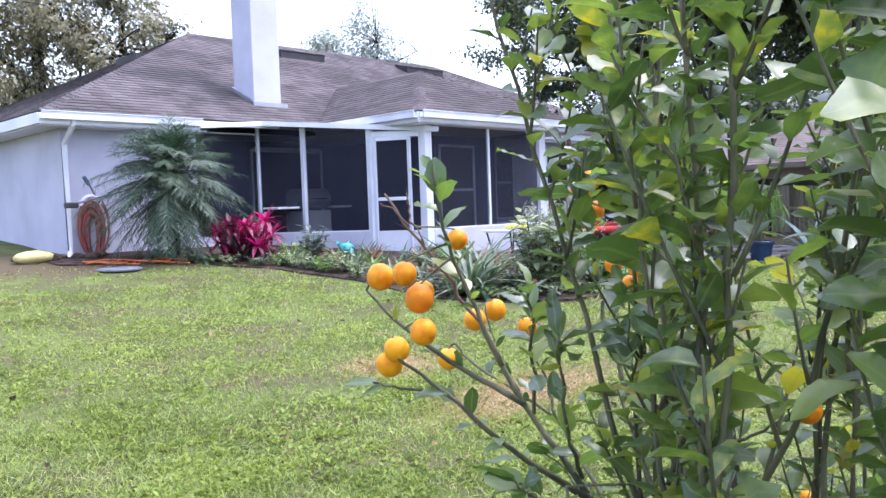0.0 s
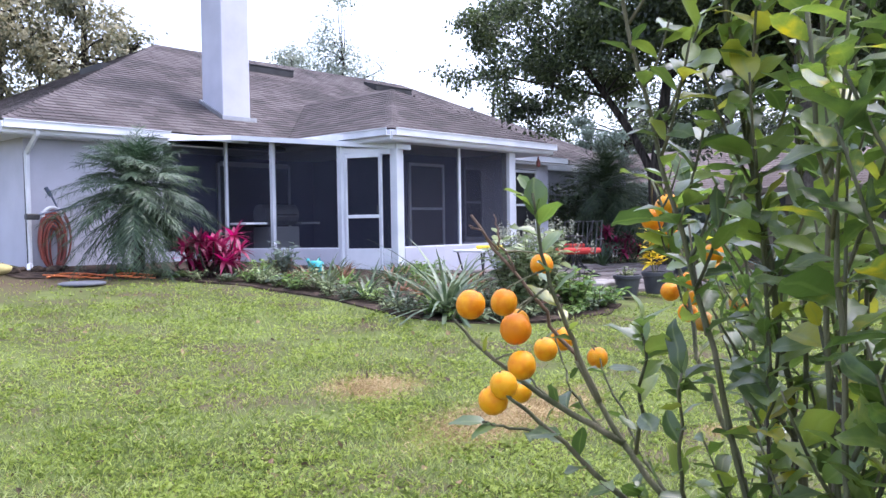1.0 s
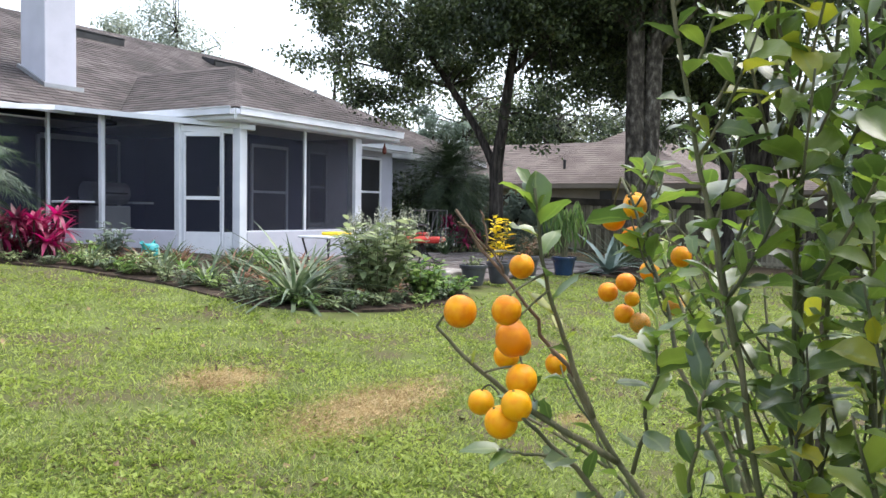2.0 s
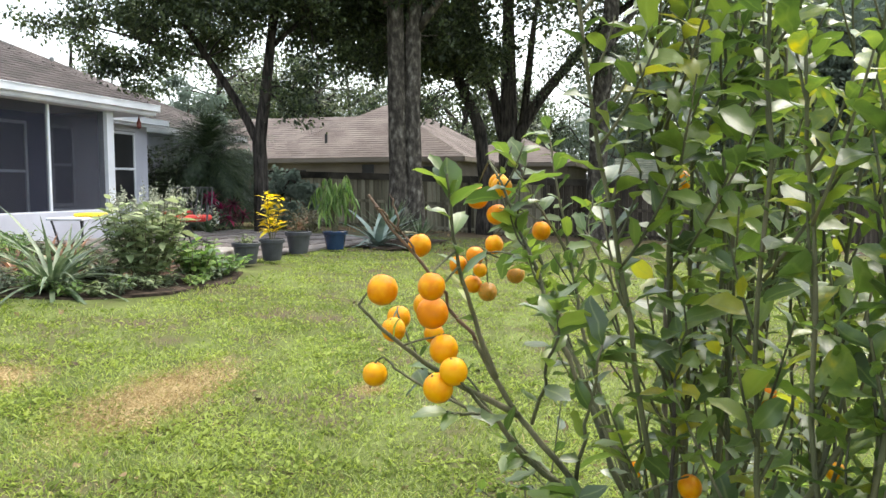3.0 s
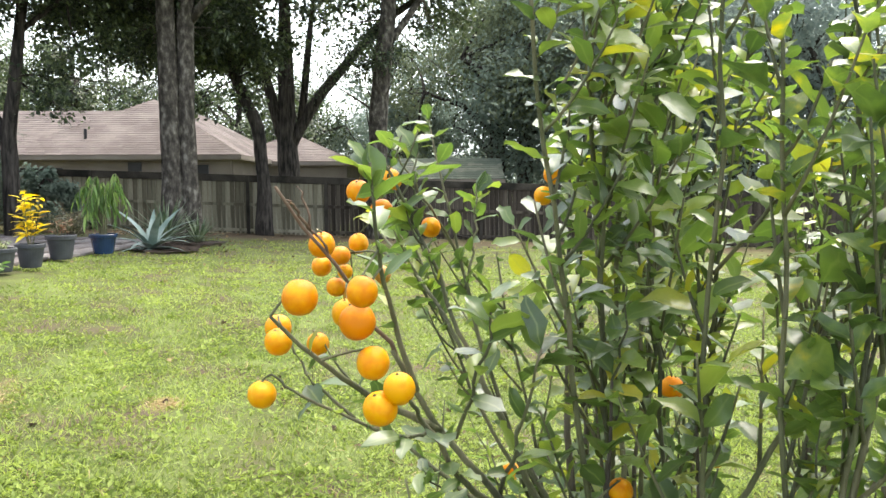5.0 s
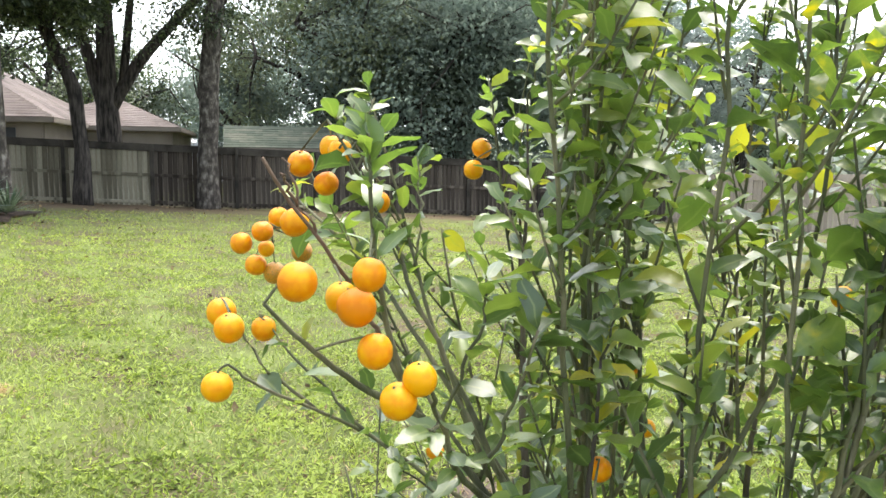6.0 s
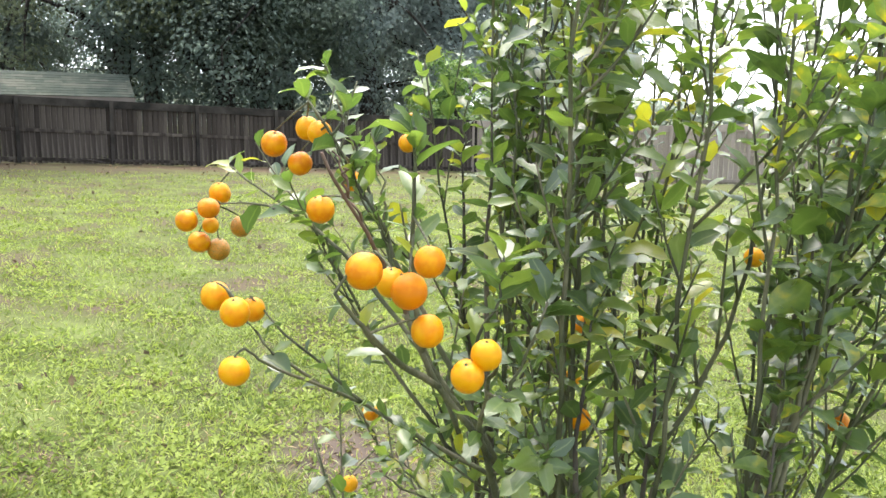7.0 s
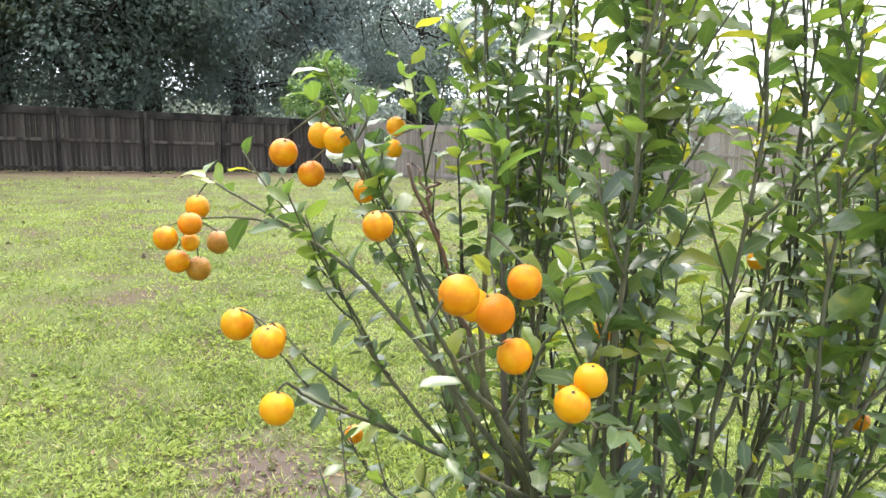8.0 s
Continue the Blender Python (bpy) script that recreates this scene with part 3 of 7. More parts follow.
# soffits
for a, b in (((X0 + 0.02, Y0 + 0.02, 2.225), (-2.75, 2.98, 2.245)), ((X0 + 0.02, 3.0, 2.225), (-5.06, Y1 - 0.02, 2.245)), ((EX0 + 0.02, EY0 + 0.02, 2.225), (EX1 - 0.02, 4.2, 2.25)), ((4.4, Y0 + 0.02, 2.225), (X1 - 0.02, 3.0, 2.245)), ((-2.7, 2.98, 2.255), (-0.4, 4.2, 2.275))):
    part("soffit", boxed((a, b)), TRIM, house)
# stucco walls
for a, b in (((-5.05, 2.95, -0.2), (-2.75, 3.15, 2.225)), ((-5.05, 3.15, -0.2), (-4.85, 13.1, 2.225)), ((3.45, 3.0, -0.6), (13.3, 3.2, 2.225)), ((13.1, 3.2, -0.8), (13.3, 13.1, 2.225)), ((-4.85, 12.9, -0.2), (13.1, 13.1, 2.225))):
    part("wall", boxed((a, b)), STUCCO, house, "white stucco wall")
# chimney with a sheet-metal apron
bm = boxed(((-1.19, 3.46, 2.6), (-0.57, 4.16, 6.4)), bevel=0.012)
chimney = part("chimney", bm, STUCCO, house, "white stucco chimney stack")
part("chimney_cap", boxed(((-1.27, 3.38, 6.4), (-0.49, 4.24, 6.55)), bevel=0.01), CONCRETE, chimney)
bm = bmesh.new()
beam(bm, (-1.22, 3.44, 2.90), (-1.22, 4.2, 3.28), 0.05, 0.10)
beam(bm, (-1.24, 3.43, 2.90), (-0.46, 3.43, 2.90), 0.06, 0.08)
part("flashing", bm, STEEL, chimney, "dull metal flashing")
# low vents near the ridge
for x, w in ((1.9, 1.35), (6.2, 1.45)):
    vent = bmesh.new()
    y = 7.0
    z = EAVE + PITCH * (y - Y0)
    for dy, h in ((0.0, 0.16),):
        beam(vent, (x, y + 0.22, z + 0.19), (x + w, y + 0.22, z + 0.19), 0.50, 0.03)
        beam(vent, (x, y, z + 0.09), (x + w, y, z + 0.09), 0.03, 0.15)
        for k in range(2):
            beam(vent, (x + w * k, y, z + 0.11), (x + w * k, y + 0.5, z + 0.25), 0.03, 0.16)
    part("roof_vent", vent, BLACK, house, "low dark metal roof vent")
part("roof_vent", boxed(((-2.15, 6.35, 4.05), (-1.7, 7.35, 4.24))), BLACK, house, "low dark metal roof vent")
bm = bmesh.new()
tube(bm, [(9.77, 6.4, 4.2), (9.77, 6.4, 4.46)], 0.06)
part("vent_pipe", bm, STEEL, house)
# downspout
bm = bmesh.new()
for p, q in (((-5.02, 2.50, 2.33), (-5.02, 2.50, 2.24)), ((-5.02, 2.50, 2.24), (-5.02, 2.90, 1.98)), ((-5.02, 2.90, 1.98), (-5.02, 2.90, 0.30)), ((-5.02, 2.90, 0.30), (-5.10, 2.70, 0.20))):
    tube(bm, [p, q], 0.042, 4)
part("downspout", bm, TRIM, house, "white metal downspout")
bm = bmesh.new()
tube(bm, [(-5.05, 2.93, 1.99), (-5.05, 2.89, 0.3)], 0.012, 6)
part("conduit", bm, BLACK, house)

# screened porch: low wall, posts, screens, door
bm = bmesh.new()
beam(bm, on_b(1.06, 0.05), on_b(3.30, 0.05), 0.14, 0.70)
part("low_wall", bm, STUCCO, house, "white stucco knee wall under the screens")
bm = bmesh.new()
beam(bm, (0.12, 0, 0.05), (3.15, 0, 0.05), 0.14, 0.70)
part("low_wall", bm, STUCCO, house, "white stucco knee wall under the screens")
part("low_wall", boxed(((-2.75, 2.95, -0.2), (-1.55, 3.09, 0.40))), STUCCO, house)
for p, w, z in ((Vector((0.03, 0.02, 0)), 0.17, 2.24), (Vector((3.235, 0.02, 0)), 0.20, 2.24)):
    part("porch_post", boxed(((p.x - w / 2, p.y - w / 2, -0.35), (p.x + w / 2, p.y + w / 2, z)), bevel=0.006), TRIM, house, "white boxed porch post")
part("mullion", boxed(((1.63, -0.03, 0.40), (1.685, 0.03, 2.24)), bevel=0.004), TRIM, house)
for s, w in ((1.03, 0.11), (2.36, 0.085), (3.30, 0.06)):
    bm = bmesh.new()
    beam(bm, on_b(s, -0.1), on_b(s, 2.16 + 0.09 * s), w, w, 0.004)
    part("mullion", bm, TRIM, house, "white aluminium screen post")
bm = bmesh.new()
beam(bm, on_b(0.1, 2.09), on_b(1.05, 2.13), 0.07, 0.10, 0.004)
part("header", bm, TRIM, house)
for p, q in (((0.12, 0, 0.405), (3.15, 0, 0.405)),):
    bm = bmesh.new()
    beam(bm, p, q, 0.06, 0.04, 0.003)
    part("rail", bm, TRIM, house)
for a, b, top in ((1.07, 2.32, 2.33), (2.40, 3.28, 2.42)):
    bm = bmesh.new()
    beam(bm, on_b(a, 0.405), on_b(b, 0.405), 0.05, 0.03, 0.003)
    part("rail", bm, TRIM, house)


def screen(p, q, z0, z1a, z1b=None, owner=None):
    bm = bmesh.new()
    p, q = Vector(p), Vector(q)
    n = Vector((p - q).cross(Vector((0, 0, 1)))).normalized() * 0.003
    lo = [Vector((p.x, p.y, z0)), Vector((q.x, q.y, z0)), Vector((q.x, q.y, z1b or z1a)), Vector((p.x, p.y, z1a))]
    bm.faces.new([bm.verts.new(v) for v in lo])
    part("screen", bm, SCREEN, owner or house, "dark fibreglass insect screen")


screen((0.13, 0, 0), (1.63, 0, 0), 0.42, 2.23)
screen((1.685, 0, 0), (3.14, 0, 0), 0.42, 2.23)
screen(on_b(1.08, 0), on_b(2.32, 0), 0.42, 2.24, 2.35)
screen(on_b(2.40, 0), on_b(3.27, 0), 0.42, 2.36, 2.44)
screen((-2.72, 3.0, 0), (-1.52, 3.0, 0), 0.40, 2.24)
# screen door
door = new("screen_door")
door.matrix_world = Matrix.Translation(on_b(0.13, 0))
door.parent = house
door.matrix_parent_inverse = house.matrix_world.inverted()
door["label"] = "white aluminium screen door with a mid rail, closed"
for s, w in ((0.29, 0.065), (0.94, 0.065)):
    bm = bmesh.new()
    beam(bm, on_b(s, -0.02, 0.02), on_b(s, 2.06, 0.02), w, 0.045, 0.004)
    part("stile", bm, TRIM, door)
for z, h in ((2.03, 0.07), (0.965, 0.06), (0.19, 0.42)):
    bm = bmesh.new()
    beam(bm, on_b(0.32, z, 0.02), on_b(0.91, z, 0.02), 0.045, h, 0.004)
    part("rail", bm, TRIM, door)
screen(on_b(0.31, 0, 0.02), on_b(0.92, 0, 0.02), 0.40, 0.94, owner=door)
screen(on_b(0.31, 0, 0.02), on_b(0.92, 0, 0.02), 0.99, 2.0, owner=door)
screen(on_b(0.12, 0), on_b(0.25, 0), 0.40, 2.06)
bm = bmesh.new()
beam(bm, on_b(0.12, 0.19), on_b(0.25, 0.19), 0.045, 0.42, 0.004)
part("kick_panel", bm, TRIM, house)
bm = bmesh.new()
beam(bm, on_b(0.34, 1.02, 0.06), on_b(0.34, 1.16, 0.06), 0.02, 0.02)
part("handle", bm, BLACK, door)
# aluminium pan roof over the slanting side
poly = [(0.10, -0.26, 2.185), (0.33, 0.02, 2.20), (-0.35, 2.85, 2.50), (-2.90, 2.85, 2.42), (-2.92, 2.50, 2.36), (-1.67, 2.48, 2.455)]
part("awning", slab(poly, 0.085), TRIM, house, "white aluminium pan roof")
# porch inside, its shade put into the colour of the inner walls
part("porch_floor", slab([(0, 0, 0.03), (3.2, 0, 0.03), (3.3, 4.2, 0.03), (-2.7, 4.2, 0.03), (-2.7, 3.0, 0.03), (-1.49, 2.95, 0.03)], 0.3), CONCRETE, house)
part("porch_wall", boxed(((-2.75, 4.2, 0.0), (3.45, 4.32, 2.45))), PORCH_IN, house, "grey-blue inner porch wall, the porch's dimness in its colour")
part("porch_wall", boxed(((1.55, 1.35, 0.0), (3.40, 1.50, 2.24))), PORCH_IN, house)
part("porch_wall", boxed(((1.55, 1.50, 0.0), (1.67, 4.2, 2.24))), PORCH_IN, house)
part("wall", boxed(((3.40, 1.35, -0.5), (4.05, 1.50, 0.45))), STUCCO, house)
part("wall", boxed(((3.40, 1.35, 2.05), (4.05, 1.50, 2.24))), STUCCO, house)
screen((3.235, 0.13, 0), (3.235, 1.33, 0), 0.42, 2.23)
part("low_wall", boxed(((3.17, 0.13, -0.3), (3.30, 1.35, 0.40))), STUCCO, house)
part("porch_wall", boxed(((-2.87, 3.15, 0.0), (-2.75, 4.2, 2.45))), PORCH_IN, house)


def window(x0, x1, z0, z1, y, name="window", bar=0.5, label="white-framed window"):
    w = new(name)
    w.matrix_world = Matrix.Translation((x0, y, z0))
    w.parent = house
    w.matrix_parent_inverse = house.matrix_world.inverted()
    w["label"] = label
    for a, b in (((x0, y - 0.03, z0), (x1, y + 0.02, z0 + 0.06)), ((x0, y - 0.03, z1 - 0.06), (x1, y + 0.02, z1)), ((x0, y - 0.03, z0 + 0.06), (x0 + 0.06, y + 0.02, z1 - 0.06)),
                 ((x1 - 0.06, y - 0.03, z0 + 0.06), (x1, y + 0.02, z1 - 0.06)), ((x0 + 0.06, y - 0.035, z0 + bar * (z1 - z0)), (x1 - 0.06, y + 0.015, z0 + bar * (z1 - z0) + 0.05))):
        part("frame", boxed((a, b), bevel=0.003), TRIM, w)
    part("pane", boxed(((x0 + 0.05, y - 0.006, z0 + 0.05), (x1 - 0.05, y, z1 - 0.05))), DARK, w)


window(3.40, 4.05, 0.46, 2.04, 1.38)
window(1.66, 2.72, 0.16, 2.05, 1.34, "sliding_door", 0.5, "dark glass sliding door on the porch")
window(-0.9, 0.9, 0.10, 2.10, 4.17, "sliding_door", 0.995, "dark glass sliding door")
# small bay beyond the porch
part("wall", boxed(((6.4, 1.35, -0.6), (6.55, 3.0, 2.2))), STUCCO, house)
part("wall", boxed(((4.05, 1.35, -0.6), (5.20, 1.50, 2.24))), STUCCO, house)
part("wall", boxed(((5.20, 1.35, -0.6), (6.10, 1.50, 0.35))), STUCCO, house)
part("wall", boxed(((6.10, 1.35, -0.6), (6.4, 1.50, 2.2))), STUCCO, house)
window(5.20, 6.10, 0.36, 2.05, 1.38)
part("wall", boxed(((5.20, 1.35, 2.06), (6.10, 1.50, 2.2))), STUCCO, house)
part("roof", slab([(3.5, 0.95, 2.33), (6.65, 0.95, 2.33), (6.65, 3.4, 2.83), (3.5, 3.4, 2.83)], 0.06), SHINGLE, house)
fascia((4.42, 0.95, 2.33), (6.65, 0.95, 2.33), (0, -1, 0), h=0.15)
fascia((6.65, 0.95, 2.33), (6.65, 2.5, 2.64), (1, 0, 0), h=0.15, gutter=False)
# ---- patio and bed ----


def plan_sheet(name, outline, mat, lift, label, category, inner=0.4):
    """A level patch that follows the fall of the yard."""
    pts = [Vector((x, y, 0)) for x, y in outline]
    bm = bmesh.new()
    vs = [bm.verts.new(p) for p in pts]
    bm.faces.new(vs)
    bmesh.ops.triangulate(bm, faces=bm.faces)
    for _ in range(4):
        long = [e for e in bm.edges if e.calc_length() > inner]
        if long:
            bmesh.ops.subdivide_edges(bm, edges=long, cuts=1)
            bmesh.ops.triangulate(bm, faces=bm.faces)
    rng = random.Random(5)
    for v in bm.verts:
        v.co.z = ground_z(v.co.x, v.co.y) + lift * (0.6 + 0.8 * rng.random())
    ob = part(name, bm, mat)
    return tagged(ob, label, category, kind="structure")


BED = [(-5.6, 3.0), (-5.6, 1.75), (-4.6, 1.55), (-3.85, 0.75), (-3.4, -0.5), (-3.25, -2.0), (-3.5, -3.6), (-3.2, -4.3), (-2.4, -4.75), (-1.3, -4.95), (-0.4, -4.6), (0.15, -3.9), (0.6, -2.6), (0.6, -0.05), (-0.05, -0.05), (-1.55, 2.9)]
plan_sheet("mulch_bed", BED, MULCH, 0.018, "dark brown mulch bed with a curved front edge", "mulch bed")
FAR_BED = [(5.0, -4.9), (6.0, -5.3), (7.6, -4.9), (9.9, -5.0), (10.0, -3.2), (8.4, -2.6), (5.8, -3.4)]
plan_sheet("mulch_bed", FAR_BED, MULCH, 0.03, "dark mulch bed round the oak and agaves", "mulch bed")


def edging(points):
    bm = bmesh.new()
    for p, q in zip(points, points[1:]):
        a, b = Vector((*p, ground_z(*p) + 0.03)), Vector((*q, ground_z(*q) + 0.03))
        beam(bm, a - Vector((0, 0, 0.020)), b - Vector((0, 0, 0.020)), 0.012, 0.03)
    ob = part("bed_edging", bm, MULCH)
    tagged(ob, "low dark edging strip round the mulch bed", "edging", kind="structure")


edging(BED[2:11])


def patio():
    """Concrete flags on a slab beside the porch."""
    root = tagged(part("patio", slab([(x, y, ground_z(x, y) + 0.0) for x, y in ((0.62, -3.9), (9.2, -3.6), (9.4, 0.9), (6.0, 0.9), (3.4, -0.1), (0.62, -0.1))], 0.1), MULCH), "weathered pinkish concrete patio beside the porch", "patio", kind="structure")
    me = mesh_of(boxed(((0, 0, 0), (0.585, 0.585, 0.05)), bevel=0.008), "paver")
    rng = random.Random(8)
    for i in range(14):
        for j in range(7):
            x, y = 0.66 + 0.6 * i, -3.95 + 0.6 * j
            if y > -0.65 and x < 3.5 or (y > 0.2 and x < 6):
                continue
            p = part("paver", me, PAVER, root)
            p.matrix_world = pose(x, y, ground_z(x + 0.3, y + 0.3) - 0.01 + rng.random() * 0.008, rng.uniform(-0.4, 0.4), rng.uniform(-0.4, 0.4), 0)


patio()
step = tagged(part("planter_edge", boxed(((0.05, -4.05, -0.36), (0.75, -3.6, -0.06)), bevel=0.02), CONCRETE), "mossy low concrete block beside the bed", "concrete block")

# ---- fences ----


def fence(name, start, step_v, count, label, boards_mat, cap_mat, height=1.84, out=(-1, 0)):
    """Posts, rails on the yard side and a row of upright boards."""
    root = thing(name, label, "fence", (start[0], start[1], ground_z(*start)))
    board = mesh_of(boxed(((-0.011, -0.068, 0), (0.011, 0.068, 1)), bevel=0.003), "board")
    rng = random.Random(11)
    ang = math.degrees(math.atan2(step_v[1], step_v[0])) - 90
    ln = math.hypot(*step_v)
    o = Vector((out[0], out[1], 0))
    for k in range(count + 1):
        x, y = start[0] + step_v[0] * k, start[1] + step_v[1] * k
        z = ground_z(x, y)
        bm = boxed(((-0.05, -0.05, -0.2), (0.05, 0.05, height - 0.02)), bevel=0.005)
        p = part("post", bm, cap_mat, root)
        p.matrix_world = pose(x, y, z, rng.uniform(-0.6, 0.6), rng.uniform(-0.6, 0.6), ang) @ Matrix.Translation((0, 0, 0))
        p.matrix_world.translation += o * 0.06
        if k == count:
            break
        x2, y2 = x + step_v[0], y + step_v[1]
        z2 = ground_z(x2, y2)
        for h, w, t in ((0.12, 0.03, 0.09), (0.92, 0.03, 0.09)):
            bm = bmesh.new()
            beam(bm, Vector((x, y, z + h)) + o * 0.035, Vector((x2, y2, z2 + h)) + o * 0.035, w, t, 0.004)
            part("rail", bm, boards_mat, root)
        bm = bmesh.new()
        beam(bm, Vector((x, y, z + height - 0.11)) + o * 0.04, Vector((x2, y2, z2 + height - 0.11)) + o * 0.04, 0.03, 0.22, 0.004)
        part("top_board", bm, cap_mat, root, "dark algae-stained top board")
        n = int(round(ln / 0.143))
        for i in range(n):
            f = (i + 0.5) / n
            b = part("board", board, boards_mat, root)
            b.matrix_world = pose(x + step_v[0] * f, y + step_v[1] * f, z + (z2 - z) * f + rng.uniform(0, 0.03), 0, rng.uniform(-0.7, 0.7), ang) @ Matrix.Diagonal((1, 1, height - 0.03 + rng.uniform(-0.015, 0.015), 1))
    return root


# one fence in two tones: paler boards down to y -6.7, darker beyond
fence("wooden_fence", (15.73, 10.27), (0, -2.43), 7, "pale wooden privacy fence with a dark top board", WOOD_PALE, WOOD_DARK)
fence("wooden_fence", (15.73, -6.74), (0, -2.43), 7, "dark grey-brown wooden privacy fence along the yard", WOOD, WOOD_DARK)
fence("side_fence", (15.73, -23.75), (-2.0, -1.25), 13, "pale tan wooden privacy fence", WOOD_TAN, WOOD_TAN, out=(-0.53, 0.85))

# ---- neighbouring houses ----


def hip_house(name, label, x0, x1, y0, y1, eave, base, pitch, wall_mat, roof_mat, along="x", over=0.45, tab=0.6, course=0.2, gable=False):
    root = thing(name, label, "house", ((x0 + x1) / 2, (y0 + y1) / 2, base))
    run = (y1 - y0) / 2 if along == "x" else (x1 - x0) / 2
    top = eave + pitch * run
    if along == "x":
        a, b = ((x0 + run, (y0 + y1) / 2, top), (x1 - run, (y0 + y1) / 2, top))
        c = [(x0, y0, eave), (x1, y0, eave), (x1, y1, eave), (x0, y1, eave)]
        slopes = [[c[0], c[1], b, a], [c[2], c[3], a, b], [c[3], c[0], a], [c[1], c[2], b]]
    else:
        a, b = (((x0 + x1) / 2, y0 + run, top), ((x0 + x1) / 2, y1 - run, top))
        c = [(x0, y0, eave), (x1, y0, eave), (x1, y1, eave), (x0, y1, eave)]
        slopes = [[c[0], c[1], a], [c[2], c[3], b], [c[3], c[0], a, b], [c[1], c[2], b, a]]
    if gable:
        a, b = ((x0 + x1) / 2, y0, top), ((x0 + x1) / 2, y1, top)
        slopes = [[c[3], c[0], a, b], [c[1], c[2], b, a]]
        for s in ((c[0], c[1], a), (c[2], c[3], b)):
            bm = bmesh.new()
            bm.faces.new([bm.verts.new(p) for p in s])
            part("gable", bm, wall_mat, root)
    for s in slopes:
        bm = bmesh.new()
        bm.faces.new([bm.verts.new(p) for p in s])
        part("roof", bm, roof_mat, root)
        shingles(s, root, roof_mat, course=course, tab=tab)
    for p, q in zip(c, c[1:] + c[:1]):
        bm = bmesh.new()
        beam(bm, Vector(p) - Vector((0, 0, 0.09)), Vector(q) - Vector((0, 0, 0.09)), 0.04, 0.16)
        part("fascia", bm, wall_mat, root)
    o = over
    for p, q in (((x0 + o, y0 + o), (x1 - o, y0 + o)), ((x1 - o, y0 + o), (x1 - o, y1 - o)), ((x1 - o, y1 - o), (x0 + o, y1 - o)), ((x0 + o, y1 - o), (x0 + o, y0 + o))):
        bm = bmesh.new()
        beam(bm, (*p, (base + eave) / 2 - 0.1), (*q, (base + eave) / 2 - 0.1), 0.15, eave - base)
        part("wall", bm, wall_mat, root)
    part("soffit", boxed(((x0 + 0.03, y0 + 0.03, eave - 0.2), (x1 - 0.03, y1 - 0.03, eave - 0.17))), wall_mat, root)
    return root


nb = hip_house("neighbour_house", "tan stucco house with a pinkish-brown hipped shingle roof behind the fence", 20.5, 37.0, -3.1, 5.9, 1.97, -0.8, 0.55, NB_WALL, NB_SHINGLE)
for y, w, h in ((4.0, 0.9, 0.5), (0.9, 0.5, 0.7), (-1.6, 0.45, 0.6)):
    f = part("window", boxed(((20.84, y - w / 2, 1.0), (20.90, y + w / 2, 1.0 + h))), DARK, nb, "small dark window")
    part("frame", boxed(((20.82, y - w / 2 - 0.05, 0.94), (20.86, y + w / 2 + 0.05, 1.0))), NB_WALL, f)
bm = bmesh.new()
for y, z in ((3.0, 0.0), (6.2, 0.0)):
    tube(bm, [(21.7, y, 2.5), (21.7, y, 3.0)], 0.06)
part("vent_pipe", bm, BLACK, nb)
hip_house("neighbour_wing", "tan stucco wing with a pinkish-brown hipped roof", 20.6, 28.0, -2.0, 16.0, 1.95, -0.7, 0.53, NB_WALL, NB_SHINGLE, along="y")
hip_house("neighbour_wing", "tan stucco wing with a pale brown hipped roof, farther back", 27.0, 41.0, -6.8, -0.5, 1.90, -0.9, 0.45, NB_WALL, NB_SHINGLE)
shed = hip_house("garden_shed", "low shed with a mossy grey-green roof behind the fence", 21.5, 24.9, -13.0, -8.65, 1.05, -1.0, 0.50, NB_WALL, GREEN_ROOF, along="y", over=0.2, gable=True)
hip_house("pale_roofed_outbuilding", "low outbuilding with a pale metal roof", 43.0, 49.0, -8.5, -4.4, 1.45, -0.9, 0.30, PALE_ROOF, PALE_ROOF, over=0.2)

# ---- citrus shrub ----


